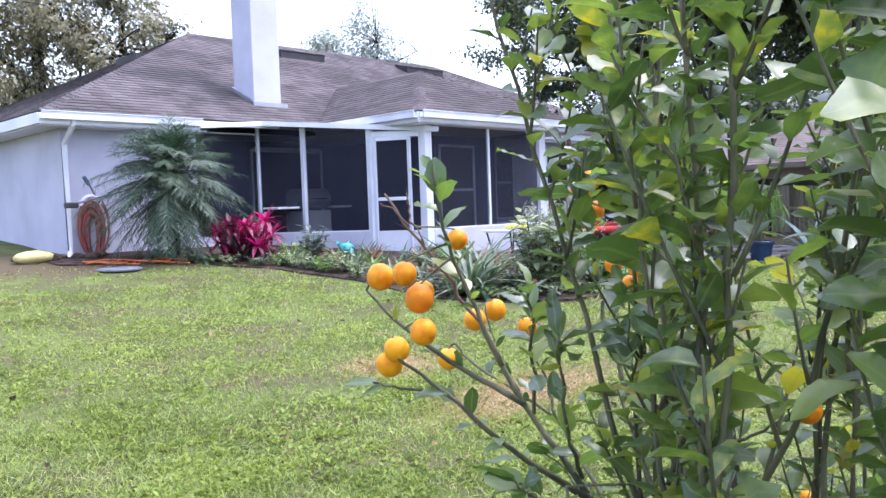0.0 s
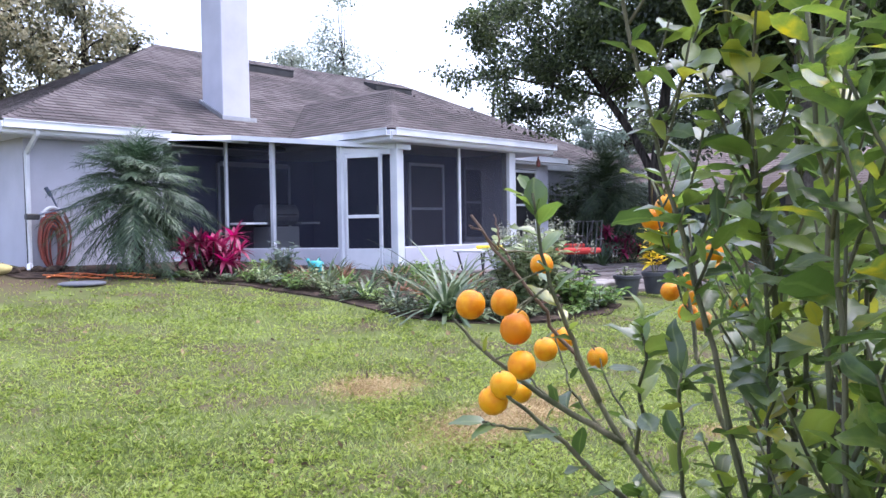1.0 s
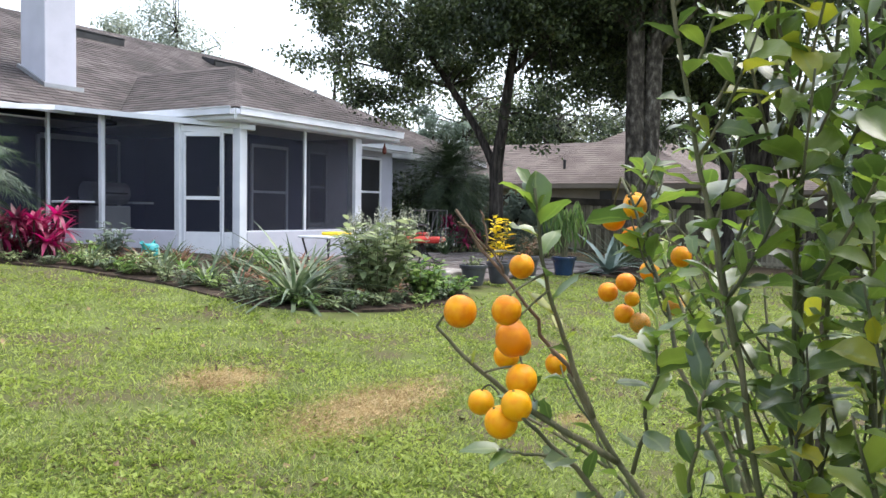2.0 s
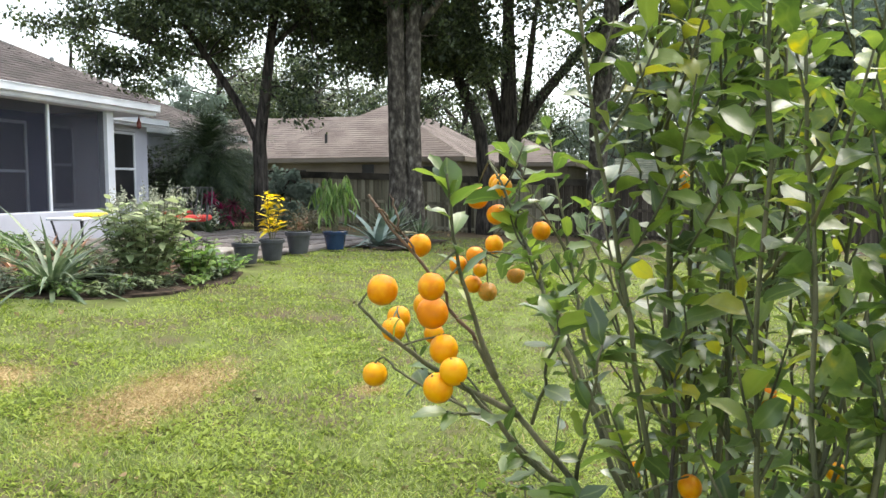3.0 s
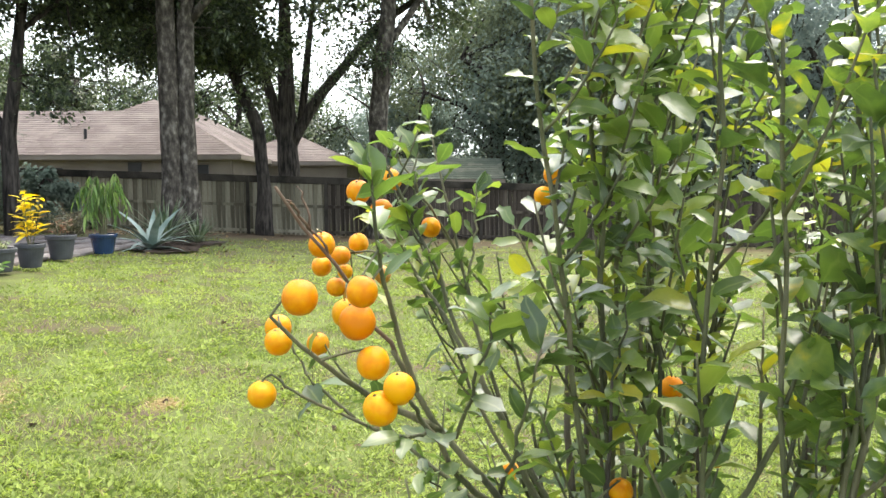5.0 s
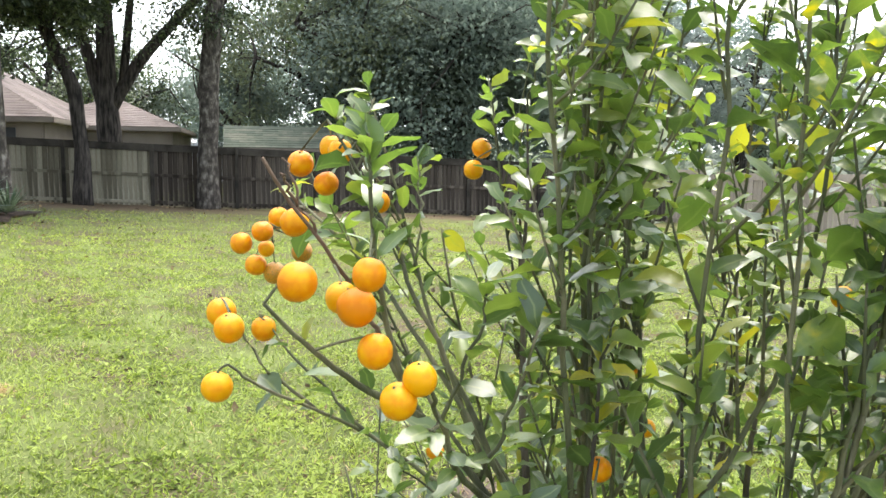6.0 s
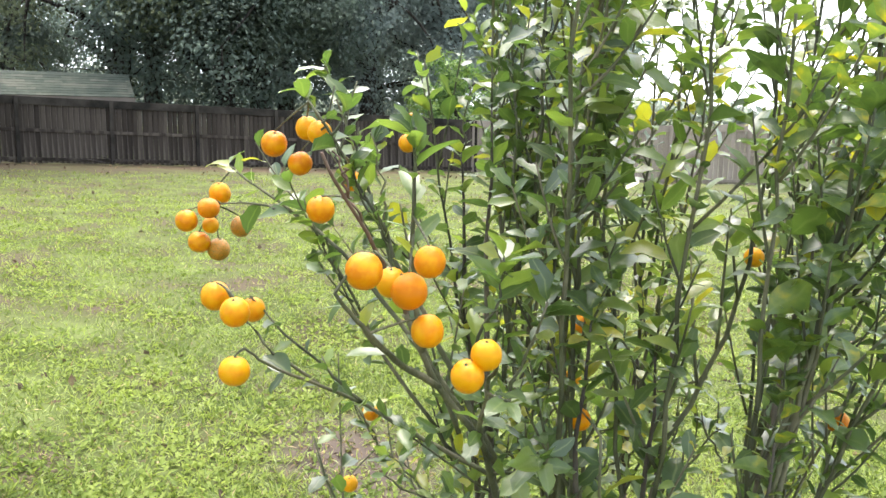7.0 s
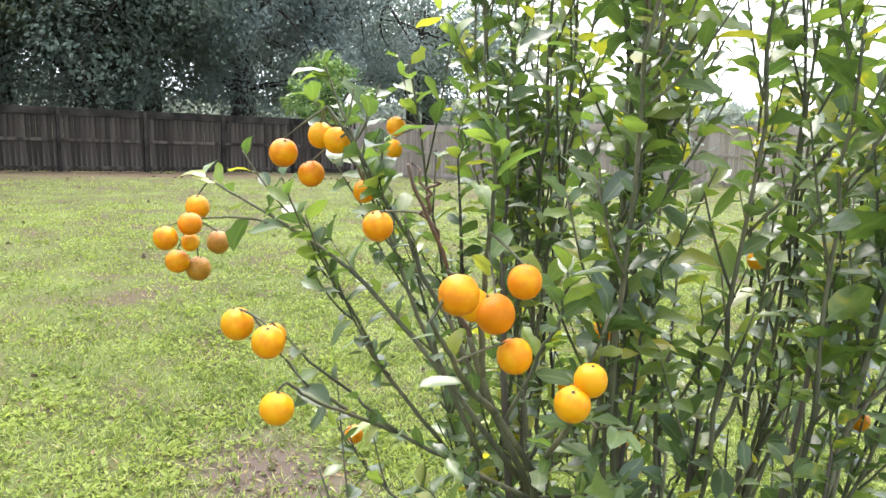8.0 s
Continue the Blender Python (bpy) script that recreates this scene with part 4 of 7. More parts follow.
def citrus():
    rng = np.random.default_rng(21)
    rnd = random.Random(21)
    rx, ry = -8.95, -9.93
    rz = ground_z(rx, ry)
    root = thing("citrus_shrub", "leafy citrus shrub hung with small ripe oranges, standing in the lawn", "shrub", (rx, ry, rz))
    grown = []
    lb, ld, ln_, ll = [], [], [], []        # leaf base, direction, normal, length

    def leaf(p, d, size, ax=Vector((0, 0, 1))):
        d = Vector(d).normalized()
        up = ax * 0.7 + Vector((rnd.gauss(0, 0.42), rnd.gauss(0, 0.42), 0.45 + rnd.gauss(0, 0.3)))
        lb.append(tuple(p))
        ld.append(tuple(d))
        ln_.append(tuple(up.normalized()))
        ll.append(size)

    def leafy(points, start, gap, size, spread=0.9):
        """Leaves set alternately along a shoot."""
        total = 0.0
        turn = rnd.random() * 6.28
        nxt = start * sum((b - a).length for a, b in zip(points, points[1:]))
        for a, b in zip(points, points[1:]):
            seg = (b - a).length
            while total + seg > nxt:
                f = (nxt - total) / seg
                p = a.lerp(b, f)
                ax = (b - a).normalized()
                side = ax.orthogonal().normalized()
                side.rotate(Matrix.Rotation(turn, 3, ax))
                turn += 2.4 + rnd.gauss(0, 0.3)
                d = ax * rnd.uniform(0.35, 1.0) + side * spread * rnd.uniform(0.7, 1.1) + Vector((0, 0, rnd.uniform(-0.30, 0.22)))
                leaf(p, d, size * (rnd.uniform(0.48, 1.10) if rnd.random() < 0.86 else rnd.uniform(1.12, 1.38)), ax)
                nxt += gap * rnd.uniform(0.6, 1.5)
            total += seg

    def crown_edge(x):
        """The side of the upper crown towards the house, in plan."""
        return min(-9.64 - 0.36 * (x + 9.28), -10.32 + 0.80 * (x + 10.005))

    def shoot(points, r0, r1, name="stem"):
        bm = bmesh.new()
        n = len(points)
        pts = [p + Vector((rnd.gauss(0, 1), rnd.gauss(0, 1), 0)) * (0.0034 if n < 16 else 0.0012) if 0 < i < n - 1 else p for i, p in enumerate(points)]
        tube(bm, pts, [r0 + (r1 - r0) * (i / (n - 1)) ** 0.8 for i in range(n)], 7)
        return bm

    def branch(target, bend, r0=0.0085, low=0.0, twigs=9, first=0.36, gap=0.023, size=0.058, foot=None, reach=1.0):
        """One main stem from the stool to a target, with its side shoots in the same mesh."""
        t = Vector(target)
        f = Vector(foot) if foot else Vector((rx + rnd.gauss(0, 0.05), ry + rnd.gauss(0, 0.05), rz + 0.25))
        c = f.lerp(t, 0.5) + Vector(bend)
        pts = bezier(f, c, t, 14)
        bm = shoot(pts, r0 * 0.78, 0.0020)
        grown.extend(pts[3:])
        leafy(pts, max(first, 0.45), gap * 1.2, size)
        span = (t - f).length
        for k in range(twigs):
            u = first + (0.97 - first) * (k + rnd.random() * 0.8) / twigs
            i = min(int(u * 14), 13)
            p = pts[i].lerp(pts[i + 1], u * 14 - i)
            ax = (pts[i + 1] - pts[i]).normalized()
            a = rnd.random() * 6.28
            out = Vector((math.cos(a), math.sin(a), rnd.uniform(0.1, 0.9)))
            away = Vector((p.x - rx, p.y - ry, 0)) * 0.6
            d = (ax * 0.85 + out * 0.60 + away).normalized()
            l = rnd.uniform(0.09, 0.27) * min(1.0, span) * reach
            if p.z + d.z * l > 0.78 and p.y + d.y * l > crown_edge(p.x + d.x * l):
                d.y = -abs(d.y)
            q = p + d * l
            tw = bezier(p, p + d * l * 0.5 + Vector((0, 0, -0.01)), q + Vector((0, 0, 0.03)), 5)
            r = 0.0033 * (1 - 0.4 * u)
            tube(bm, tw, [r - (r - 0.0013) * j / 5 for j in range(6)], 5)
            leafy(tw, 0.15, gap, size)
        part("stem", bm, CITRUS_STEM, root, smooth=True)
        return pts

    # short trunk
    bm = bmesh.new()
    tube(bm, [(rx, ry, rz - 0.05), (rx + 0.01, ry, rz + 0.08), (rx, ry + 0.01, rz + 0.30)], [0.06, 0.048, 0.036], 12)
    part("trunk", bm, CITRUS_OLD, root, "short forked trunk", smooth=True)
    # stout stems that fan out from the stool and fork again and again into upright shoots
    mains = []
    for i in range(11):
        a = i * 2.399 + 0.3
        r = 0.13 + 0.27 * math.sqrt((i + 0.5) / 11)
        tip = Vector((max(rx + r * math.cos(a), -9.33), ry - 0.03 + r * math.sin(a), rnd.uniform(0.42, 0.92)))
        tip.y = min(tip.y, -9.76, crown_edge(tip.x) + 0.05)
        foot = Vector((rx + 0.035 * math.cos(a), ry + 0.035 * math.sin(a), rz + rnd.uniform(0.12, 0.30)))
        mid = foot.lerp(tip, 0.45) + Vector((0.10 * math.cos(a), 0.10 * math.sin(a), -0.06))
        pts = [p + Vector((rnd.gauss(0, 1), rnd.gauss(0, 1), 0)) * 0.004 for p in bezier(foot, mid, tip, 16)]
        bm = bmesh.new()
        tube(bm, pts, [0.0125 - 0.0082 * (k / 16) ** 0.8 - 0.0026 * max(0, k - 11) / 5 for k in range(17)], 9)
        part("main_stem", bm, CITRUS_OLD, root, "brown forking main stem", smooth=True)
        leafy(pts, 0.34, 0.032, 0.042)
        mains.append(pts)

    def fork_at(x, y, low=0.55, high=0.98):
        """A place on the main stem that leans most towards x, y."""
        pts = min(mains, key=lambda m: math.hypot(m[-1].x - x, m[-1].y - y) + rnd.uniform(0, 0.10))
        return pts[int(16 * rnd.uniform(low, high))]

    for i in range(28):
        a = i * 2.399 + 0.9
        r = 0.10 + 0.46 * math.sqrt((i + 0.5) / 28)
        x = max(rx + r * math.cos(a), -9.40)
        y = min(ry - 0.06 + r * math.sin(a), crown_edge(x) - rnd.uniform(0.02, 0.14))
        top = (1.52, 1.22, 1.38, 1.12)[i % 4] + rnd.uniform(-0.08, 0.08) - 0.20 * r
        f = fork_at(x, y)
        branch((x, y, top), (0.25 * (x - f.x) + rnd.gauss(0, 0.05), 0.25 * (y - f.y) + rnd.gauss(0, 0.04) - 0.02, rnd.uniform(-0.12, 0.0)), r0=0.0055, twigs=9, first=0.14, gap=0.0180, size=0.050, foot=tuple(f))
    # the tall shoot that stands out on the side of the path
    branch((-9.265, -9.625, 1.16), (0.02, 0.0, -0.08), r0=0.0070, twigs=9, first=0.48, gap=0.019, size=0.048, foot=(-9.06, -9.78, 0.22), reach=0.55)
    branch((-9.20, -9.70, 1.32), (0.02, 0.0, -0.08), r0=0.0070, twigs=9, first=0.45, gap=0.019, size=0.048, foot=(-9.02, -9.80, 0.25), reach=0.65)
    branch((-8.60, -9.90, 1.18), (0.02, 0.02, -0.06), r0=0.0070, twigs=11, first=0.30, gap=0.019, size=0.052, foot=(-8.84, -9.86, 0.22), reach=0.75)
    # upright shoots on the side away from the house
    for tx, ty, tz in ((-9.05, -10.42, 1.25), (-8.85, -10.52, 1.05), (-8.70, -10.35, 1.42), (-9.18, -10.28, 0.95), (-8.95, -10.62, 0.80), (-8.60, -10.55, 1.2), (-9.38, -10.14, 0.86)):
        f = fork_at(tx, ty, 0.45, 0.9)
        branch((tx, ty, tz), (0.25 * (tx - f.x), 0.25 * (ty - f.y), -0.06), r0=0.0060, twigs=9, first=0.18, gap=0.0215, size=0.050, foot=tuple(f))
    # short leafy spurs low inside the crown
    for pts in mains:
        for u in (5, 7, 9, 10, 12):
            p, a = pts[u], rnd.random() * 6.28
            branch((p.x + 0.17 * math.cos(a), min(p.y + 0.17 * math.sin(a), -9.80), p.z + rnd.uniform(0.05, 0.24)), (0, 0, -0.02), r0=0.0034, twigs=3, first=0.25, gap=0.021, size=0.046, foot=tuple(p))
    b9 = branch((-9.25, -10.18, 0.47), (0.0, -0.04, 0.02), r0=0.005, twigs=5, gap=0.024, size=0.046)
    # low outer branches
    for i in range(12):
        a = 0.4 + i * 2.399
        r = rnd.uniform(0.32, 0.64)
        x, y = rx + r * math.cos(a), ry + r * math.sin(a)
        if y > -9.84 or x < -9.40:
            continue
        f = fork_at(x, y, 0.12, 0.5)
        branch((x, y, rnd.uniform(0.0, 0.75)), (0.1 * (x - rx), 0.1 * (y - ry), rnd.uniform(-0.12, -0.02)), r0=0.0062, twigs=8, first=0.26, gap=0.024, size=0.051, foot=tuple(f))
    # fruiting limbs that arch out towards the house
    def limb(points, r0, r1, start=1.0, gap=0.03, size=0.062, tuft=0, bark=CITRUS_STEM):
        """A limb through given places, leafy from a share of its length on, with a tuft of leaves at its tip."""
        p = [Vector(q) for q in points]
        e = [p[0] * 2 - p[1]] + p + [p[-1] * 2 - p[-2]]
        pts = []
        for i in range(1, len(e) - 2):
            for k in range(5):
                t = k / 5
                pts.append(0.5 * (e[i] * 2 + (e[i + 1] - e[i - 1]) * t + (e[i - 1] * 2 - e[i] * 5 + e[i + 1] * 4 - e[i + 2]) * t * t + (e[i] * 3 - e[i - 1] - e[i + 1] * 3 + e[i + 2]) * t ** 3))
        pts.append(p[-1])
        part("stem", shoot(pts, r0 * 0.8, r1 * 0.85), bark, root, smooth=True)
        grown.extend(pts[3:])
        if start < 1.0:
            leafy(pts, start, gap, size)
        ax = (pts[-1] - pts[-3]).normalized()
        for k in range(tuft):
            side = Vector((rnd.gauss(0, 1), rnd.gauss(0, 1), rnd.gauss(0, 0.6))).normalized()
            leaf(pts[-1] - ax * 0.012 * k, ax * rnd.uniform(0.5, 1.0) + side * 0.7, size * rnd.uniform(0.7, 1.25))
        return pts

    limb(((-8.98, -9.88, -0.45), (-9.0, -9.78, 0.0), (-9.03, -9.69, 0.25), (-9.068, -9.637, 0.388), (-9.087, -9.55, 0.50), (-9.11, -9.49, 0.61)), 0.0100, 0.0042)
    limb(((-9.108, -9.495, 0.60), (-9.138, -9.436, 0.698), (-9.176, -9.359, 0.815)), 0.0042, 0.0022, bark=CITRUS_DEAD)
    limb(((-9.150, -9.415, 0.735), (-9.156, -9.395, 0.78), (-9.150, -9.380, 0.815)), 0.0025, 0.0014, bark=CITRUS_DEAD)
    limb(((-9.160, -9.395, 0.765), (-9.18, -9.385, 0.79), (-9.20, -9.375, 0.80)), 0.0024, 0.0014, bark=CITRUS_DEAD)
    limb(((-9.10, -9.52, 0.555), (-9.125, -9.495, 0.64), (-9.160, -9.476, 0.739), (-9.178, -9.468, 0.842)), 0.0058, 0.0022, 0.30, 0.022, 0.048, 5)
    limb(((-9.087, -9.55, 0.50), (-9.15, -9.46, 0.565), (-9.196, -9.398, 0.625), (-9.218, -9.358, 0.671)), 0.0066, 0.0024, 0.35, 0.055, 0.040)
    limb(((-9.06, -9.65, 0.37), (-9.15, -9.58, 0.45), (-9.24, -9.535, 0.545), (-9.30, -9.51, 0.60)), 0.0068, 0.0024, 0.35, 0.024, 0.050, 4)
    limb(((-9.03, -9.68, 0.32), (-8.97, -9.56, 0.395), (-8.942, -9.49, 0.441), (-8.985, -9.36, 0.520), (-8.990, -9.318, 0.553)), 0.0052, 0.0020, 0.35, 0.021, 0.040, 3)
    limb(((-8.955, -9.43, 0.478), (-8.93, -9.36, 0.54), (-8.905, -9.315, 0.615)), 0.0036, 0.0018, 0.3, 0.03, 0.040, 2)
    limb(((-8.945, -9.50, 0.438), (-8.90, -9.44, 0.50), (-8.86, -9.36, 0.59)), 0.0034, 0.0018, 0.3, 0.028, 0.042, 2)
    limb(((-9.0, -9.70, 0.24), (-9.02, -9.58, 0.30), (-9.05, -9.49, 0.37)), 0.0030, 0.0015, 0.35, 0.032, 0.040, 1)
    limb(((-9.06, -9.63, 0.40), (-9.12, -9.65, 0.50), (-9.16, -9.67, 0.62)), 0.0045, 0.0020, 0.2, 0.018, 0.050, 5)
    limb(((-9.09, -9.57, 0.49), (-9.13, -9.60, 0.59), (-9.145, -9.61, 0.68)), 0.0040, 0.0018, 0.2, 0.018, 0.050, 5)
    limb(((-9.05, -9.66, 0.34), (-9.14, -9.66, 0.38), (-9.22, -9.64, 0.44)), 0.0040, 0.0018, 0.2, 0.022, 0.056, 4)
    limb(((-9.24, -9.535, 0.545), (-9.29, -9.515, 0.555), (-9.335, -9.505, 0.570)), 0.0030, 0.0016, 0.3, 0.024, 0.046, 3)
    limb(((-8.88, -9.70, 0.33), (-8.81, -9.63, 0.55), (-8.74, -9.58, 0.76), (-8.665, -9.543, 0.935)), 0.0058, 0.0020, 0.45, 0.016, 0.042, 5)
    limb(((-8.76, -9.59, 0.70), (-8.76, -9.53, 0.80), (-8.745, -9.475, 0.885)), 0.0032, 0.0016, 0.25, 0.018, 0.042, 5)
    limb(((-8.78, -9.60, 0.64), (-8.73, -9.62, 0.74), (-8.66, -9.63, 0.82)), 0.0032, 0.0016, 0.25, 0.018, 0.042, 4)
    for q in ((-9.02, -9.53, 0.42), (-8.93, -9.55, 0.34), (-9.12, -9.56, 0.36), (-8.90, -9.50, 0.24), (-9.04, -9.58, 0.14), (-8.86, -9.60, 0.30), (-8.82, -9.56, 0.16), (-8.97, -9.62, 0.08)):
        limb(((-9.01, -9.72, q[2] - 0.16), (q[0] * 0.5 - 4.505, q[1] * 0.5 - 4.83, q[2] - 0.06), q), 0.0030, 0.0014, 0.40, 0.021, 0.036, 3)
    b3 = branch((-8.83, -9.46, 0.87), (-0.03, 0.0, 0.03), r0=0.0075, twigs=8, first=0.60, gap=0.022, size=0.050, reach=0.5, foot=(-8.98, -9.72, 0.30))
    b4 = limb(((-8.93, -9.74, 0.30), (-8.84, -9.63, 0.49), (-8.73, -9.55, 0.62), (-8.621, -9.494, 0.681), (-8.53, -9.455, 0.720), (-8.442, -9.427, 0.750)), 0.0062, 0.0022, 0.55, 0.030, 0.050, 5)
    b4 += limb(((-8.625, -9.496, 0.679), (-8.56, -9.44, 0.690), (-8.49, -9.39, 0.682)), 0.0034, 0.0018, 0.4, 0.03, 0.046, 2)
    b5 = branch((-8.52, -9.80, 0.96), (0.05, 0.05, -0.10), r0=0.0080, twigs=10)
    b6 = branch((-8.72, -9.66, 0.70), (0.03, 0.04, -0.08), r0=0.0075, twigs=10, size=0.048)
    b6b = branch((-8.62, -9.52, 0.70), (0.02, 0.02, -0.04), r0=0.0060, twigs=8, size=0.046, foot=(-8.82, -9.74, 0.25))
    b7 = branch((-9.22, -9.72, 0.45), (-0.03, 0.02, -0.12), r0=0.0045, twigs=3, gap=0.04, size=0.044)
    b8 = branch((-8.42, -9.67, 0.27), (0.03, 0.03, -0.03), r0=0.005, twigs=5, size=0.048, foot=(-8.80, -9.80, 0.05))
    for tx, ty, tz in ((-8.72, -9.50, 0.30), (-8.95, -9.46, 0.10)):
        branch((tx, ty, tz), (0.0, 0.05, -0.10), r0=0.0045, twigs=5, first=0.3, gap=0.034, size=0.044)
    # each stout stem runs out into a thin leafy tip
    for pts in mains:
        end = pts[-1] + (pts[-1] - pts[-4]).normalized() * 0.07 + Vector((rnd.gauss(0, 0.015), -0.01, 0.05))
        tip = bezier(pts[-1], pts[-1].lerp(end, 0.5) + Vector((0, 0, -0.008)), end, 5)
        part("stem", shoot(tip, 0.0019, 0.0011), CITRUS_STEM, root, smooth=True)
        leafy(tip, 0.0, 0.010, 0.046)
        leafy(pts, 0.80, 0.014, 0.046)
    # where the fruit hangs: branch, then place and radius
    bearing = ((grown, ((-9.218, -9.391, 0.692, 0.0215), (-9.234, -9.461, 0.700, 0.0185), (-9.199, -9.453, 0.661, 0.0225), (-9.180, -9.440, 0.668, 0.019), (-9.211, -9.471, 0.616, 0.0200))),
                     (grown, ((-9.290, -9.502, 0.606, 0.0180), (-9.286, -9.482, 0.584, 0.0195))),
                     (grown, ((-8.992, -9.304, 0.525, 0.0215), (-8.938, -9.319, 0.589, 0.0215), (-8.871, -9.308, 0.598, 0.0220))),
                     (grown, ((-8.850, -9.366, 0.568, 0.019),)),
                     (b3, ((-8.762, -9.426, 0.805, 0.0215), (-8.819, -9.480, 0.824, 0.020), (-8.772, -9.464, 0.775, 0.0205), (-8.79, -9.47, 0.83, 0.019), (-8.783, -9.545, 0.747, 0.0175))),
                     (grown, ((-9.059, -9.398, 0.739, 0.0185),)),
                     (b5, ((-8.503, -9.775, 0.794, 0.0205), (-8.482, -9.797, 0.836, 0.0205))),
                     (b7, ((-9.090, -9.786, 0.416, 0.0175),)),
                     (b8, ((-8.456, -9.717, 0.217, 0.0200),)))
    cluster = ((-8.514, -9.335, 0.657, 0.021, 0), (-8.521, -9.373, 0.679, 0.021, 0), (-8.469, -9.405, 0.699, 0.0215, 0), (-8.489, -9.361, 0.613, 0.0215, 0), (-8.493, -9.395, 0.598, 0.022, 1), (-8.445, -9.449, 0.632, 0.0215, 1), (-8.50, -9.38, 0.645, 0.016, 0))
    fruits = [f for _, row in bearing for f in row] + [f[:4] for f in cluster]
    # leaves: the nearest ones as pieces of their own, the rest as one mass
    base, dirs, nrm, lens = (np.array(a) for a in (lb, ld, ln_, ll))
    # no leaf grows through a fruit, and few hide one
    mid = base + dirs * (lens * 0.5)[:, None]
    gap = np.min(np.linalg.norm(mid[:, None] - np.array([f[:3] for f in fruits])[None], axis=2), axis=1)
    keep = (gap > 0.042) & ((gap > 0.064) | (rng.random(len(base)) < 0.6))
    base, dirs, nrm, lens = base[keep], dirs[keep], nrm[keep], lens[keep]
    near = np.argsort(np.hypot(base[:, 0] + 10.0, base[:, 1] + 9.75))[:290]
    rest = np.setdiff1d(np.arange(len(base)), near)
    steps, shape = (0.0, 0.10, 0.26, 0.48, 0.70, 0.89, 1.0), (0.05, 0.24, 0.76, 1.0, 0.93, 0.56, 0.06)
    mass = leaves_mesh("foliage", base[rest], dirs[rest], nrm[rest], lens[rest], lens[rest] * rng.uniform(0.40, 0.58, len(rest)), steps, shape, curl=rng.uniform(-0.05, 0.55, len(rest)), fold=rng.uniform(0.05, 0.55, len(rest)), wave=0.15)
    ob = part("foliage", mass, CITRUS_TOP, root, "mass of glossy green and yellowing leaves", smooth=True)
    ob["kind"] = "stuff"
    forms = []
    for cu, fo, wi in ((0.08, 0.12, 0.50), (0.22, 0.40, 0.44), (0.40, 0.18, 0.52), (-0.08, 0.50, 0.44), (0.30, 0.55, 0.48), (0.16, 0.25, 0.56), (0.48, 0.35, 0.42), (0.02, 0.60, 0.40)):
        me = leaves_mesh("leaf", [(0, 0, 0)], [(1, 0, 0)], [(0, 0, 1)], 1.0, wi, steps, shape, curl=cu, fold=fo, wave=0.16, seed=len(forms) + 3)
        me.materials.append(CITRUS_ONE)
        me.shade_smooth()
        forms.append(me)
    d, s, u = frames_of(dirs[near], nrm[near])
    for k in range(len(near)):
        m = Matrix((d[k], -s[k], u[k])).transposed().to_4x4()
        m.translation = base[near[k]]
        ob = part("leaf", forms[k % 8], None, root)
        ob.matrix_world = m @ Matrix.Diagonal((*[float(lens[near[k]])] * 3, 1))
    # fruit
    ball = bmesh.new()
    bmesh.ops.create_icosphere(ball, subdivisions=3, radius=1.0)
    for v in ball.verts:
        dent = math.exp(-((1 - v.co.z) * 9) ** 2) * 0.05 + math.exp(-((1 + v.co.z) * 8) ** 2) * 0.03
        v.co *= 1 - dent
        v.co.z *= 0.98
        v.co *= 1 + 0.015 * noise.noise(v.co * 2.0)
    ball = mesh_of(ball, "fruit")
    ball.shade_smooth()
    green_ball = ball.copy()
    ball.materials.append(ORANGE)
    green_ball.materials.append(GREEN_PEEL)
    star = bmesh.new()
    lathe(star, [(0.02, 1.02), (0.10, 0.93), (0.17, 0.90), (0.20, 0.855)], sides=5)
    star = mesh_of(star, "calyx")

    def fruit(x, y, z, r, mat=0, hang=None, from_=None):
        ob = part("fruit", green_ball if mat else ball, None, root, "half-ripe green-flushed orange" if mat else "ripe orange")
        ob.matrix_world = pose(x, y, z, rnd.uniform(-25, 25), rnd.uniform(-25, 25), rnd.uniform(0, 360)) @ Matrix.Diagonal((r * 0.94, r * 0.94, r * rnd.uniform(0.93, 1.04), 1))
        cx = part("calyx", star, CALYX, ob)
        cx.matrix_parent_inverse = Matrix()
        if from_:
            bm = bmesh.new()
            p, q = Vector(from_), Vector((x, y, z + r * 0.85))
            tube(bm, bezier(p, p.lerp(q, 0.55) + Vector((0, 0, 0.004)), q, 5), [0.0019, 0.0017, 0.0016, 0.0014, 0.0013, 0.0013], 5)
            part("fruit_stalk", bm, CITRUS_STEM, root)

    def nearest(pts, p):
        return min(pts, key=lambda q: (Vector(p) - q).length)

    for pts, row in bearing:
        for x, y, z, r in row:
            fruit(x, y, z, r, from_=tuple(nearest(pts, (x, y, z + 0.03))))
    for x, y, z, r, g in cluster:
        fruit(x, y, z, r, g, from_=tuple(nearest(b4, (x, y, z + 0.03))))
    for x, y, z in ((-8.62, -9.80, 0.05), (-8.80, -9.60, 0.10), (-9.02, -10.2, 0.62), (-8.72, -10.05, 0.33), (-9.0, -9.62, 0.02), (-8.53, -9.64, 0.10), (-9.24, -10.16, 0.405), (-8.94, -9.90, 0.514)):
        fruit(x, y, z, 0.0185, from_=tuple(nearest(grown, (x, y, z + 0.06))))


citrus()

# ---- trees ----


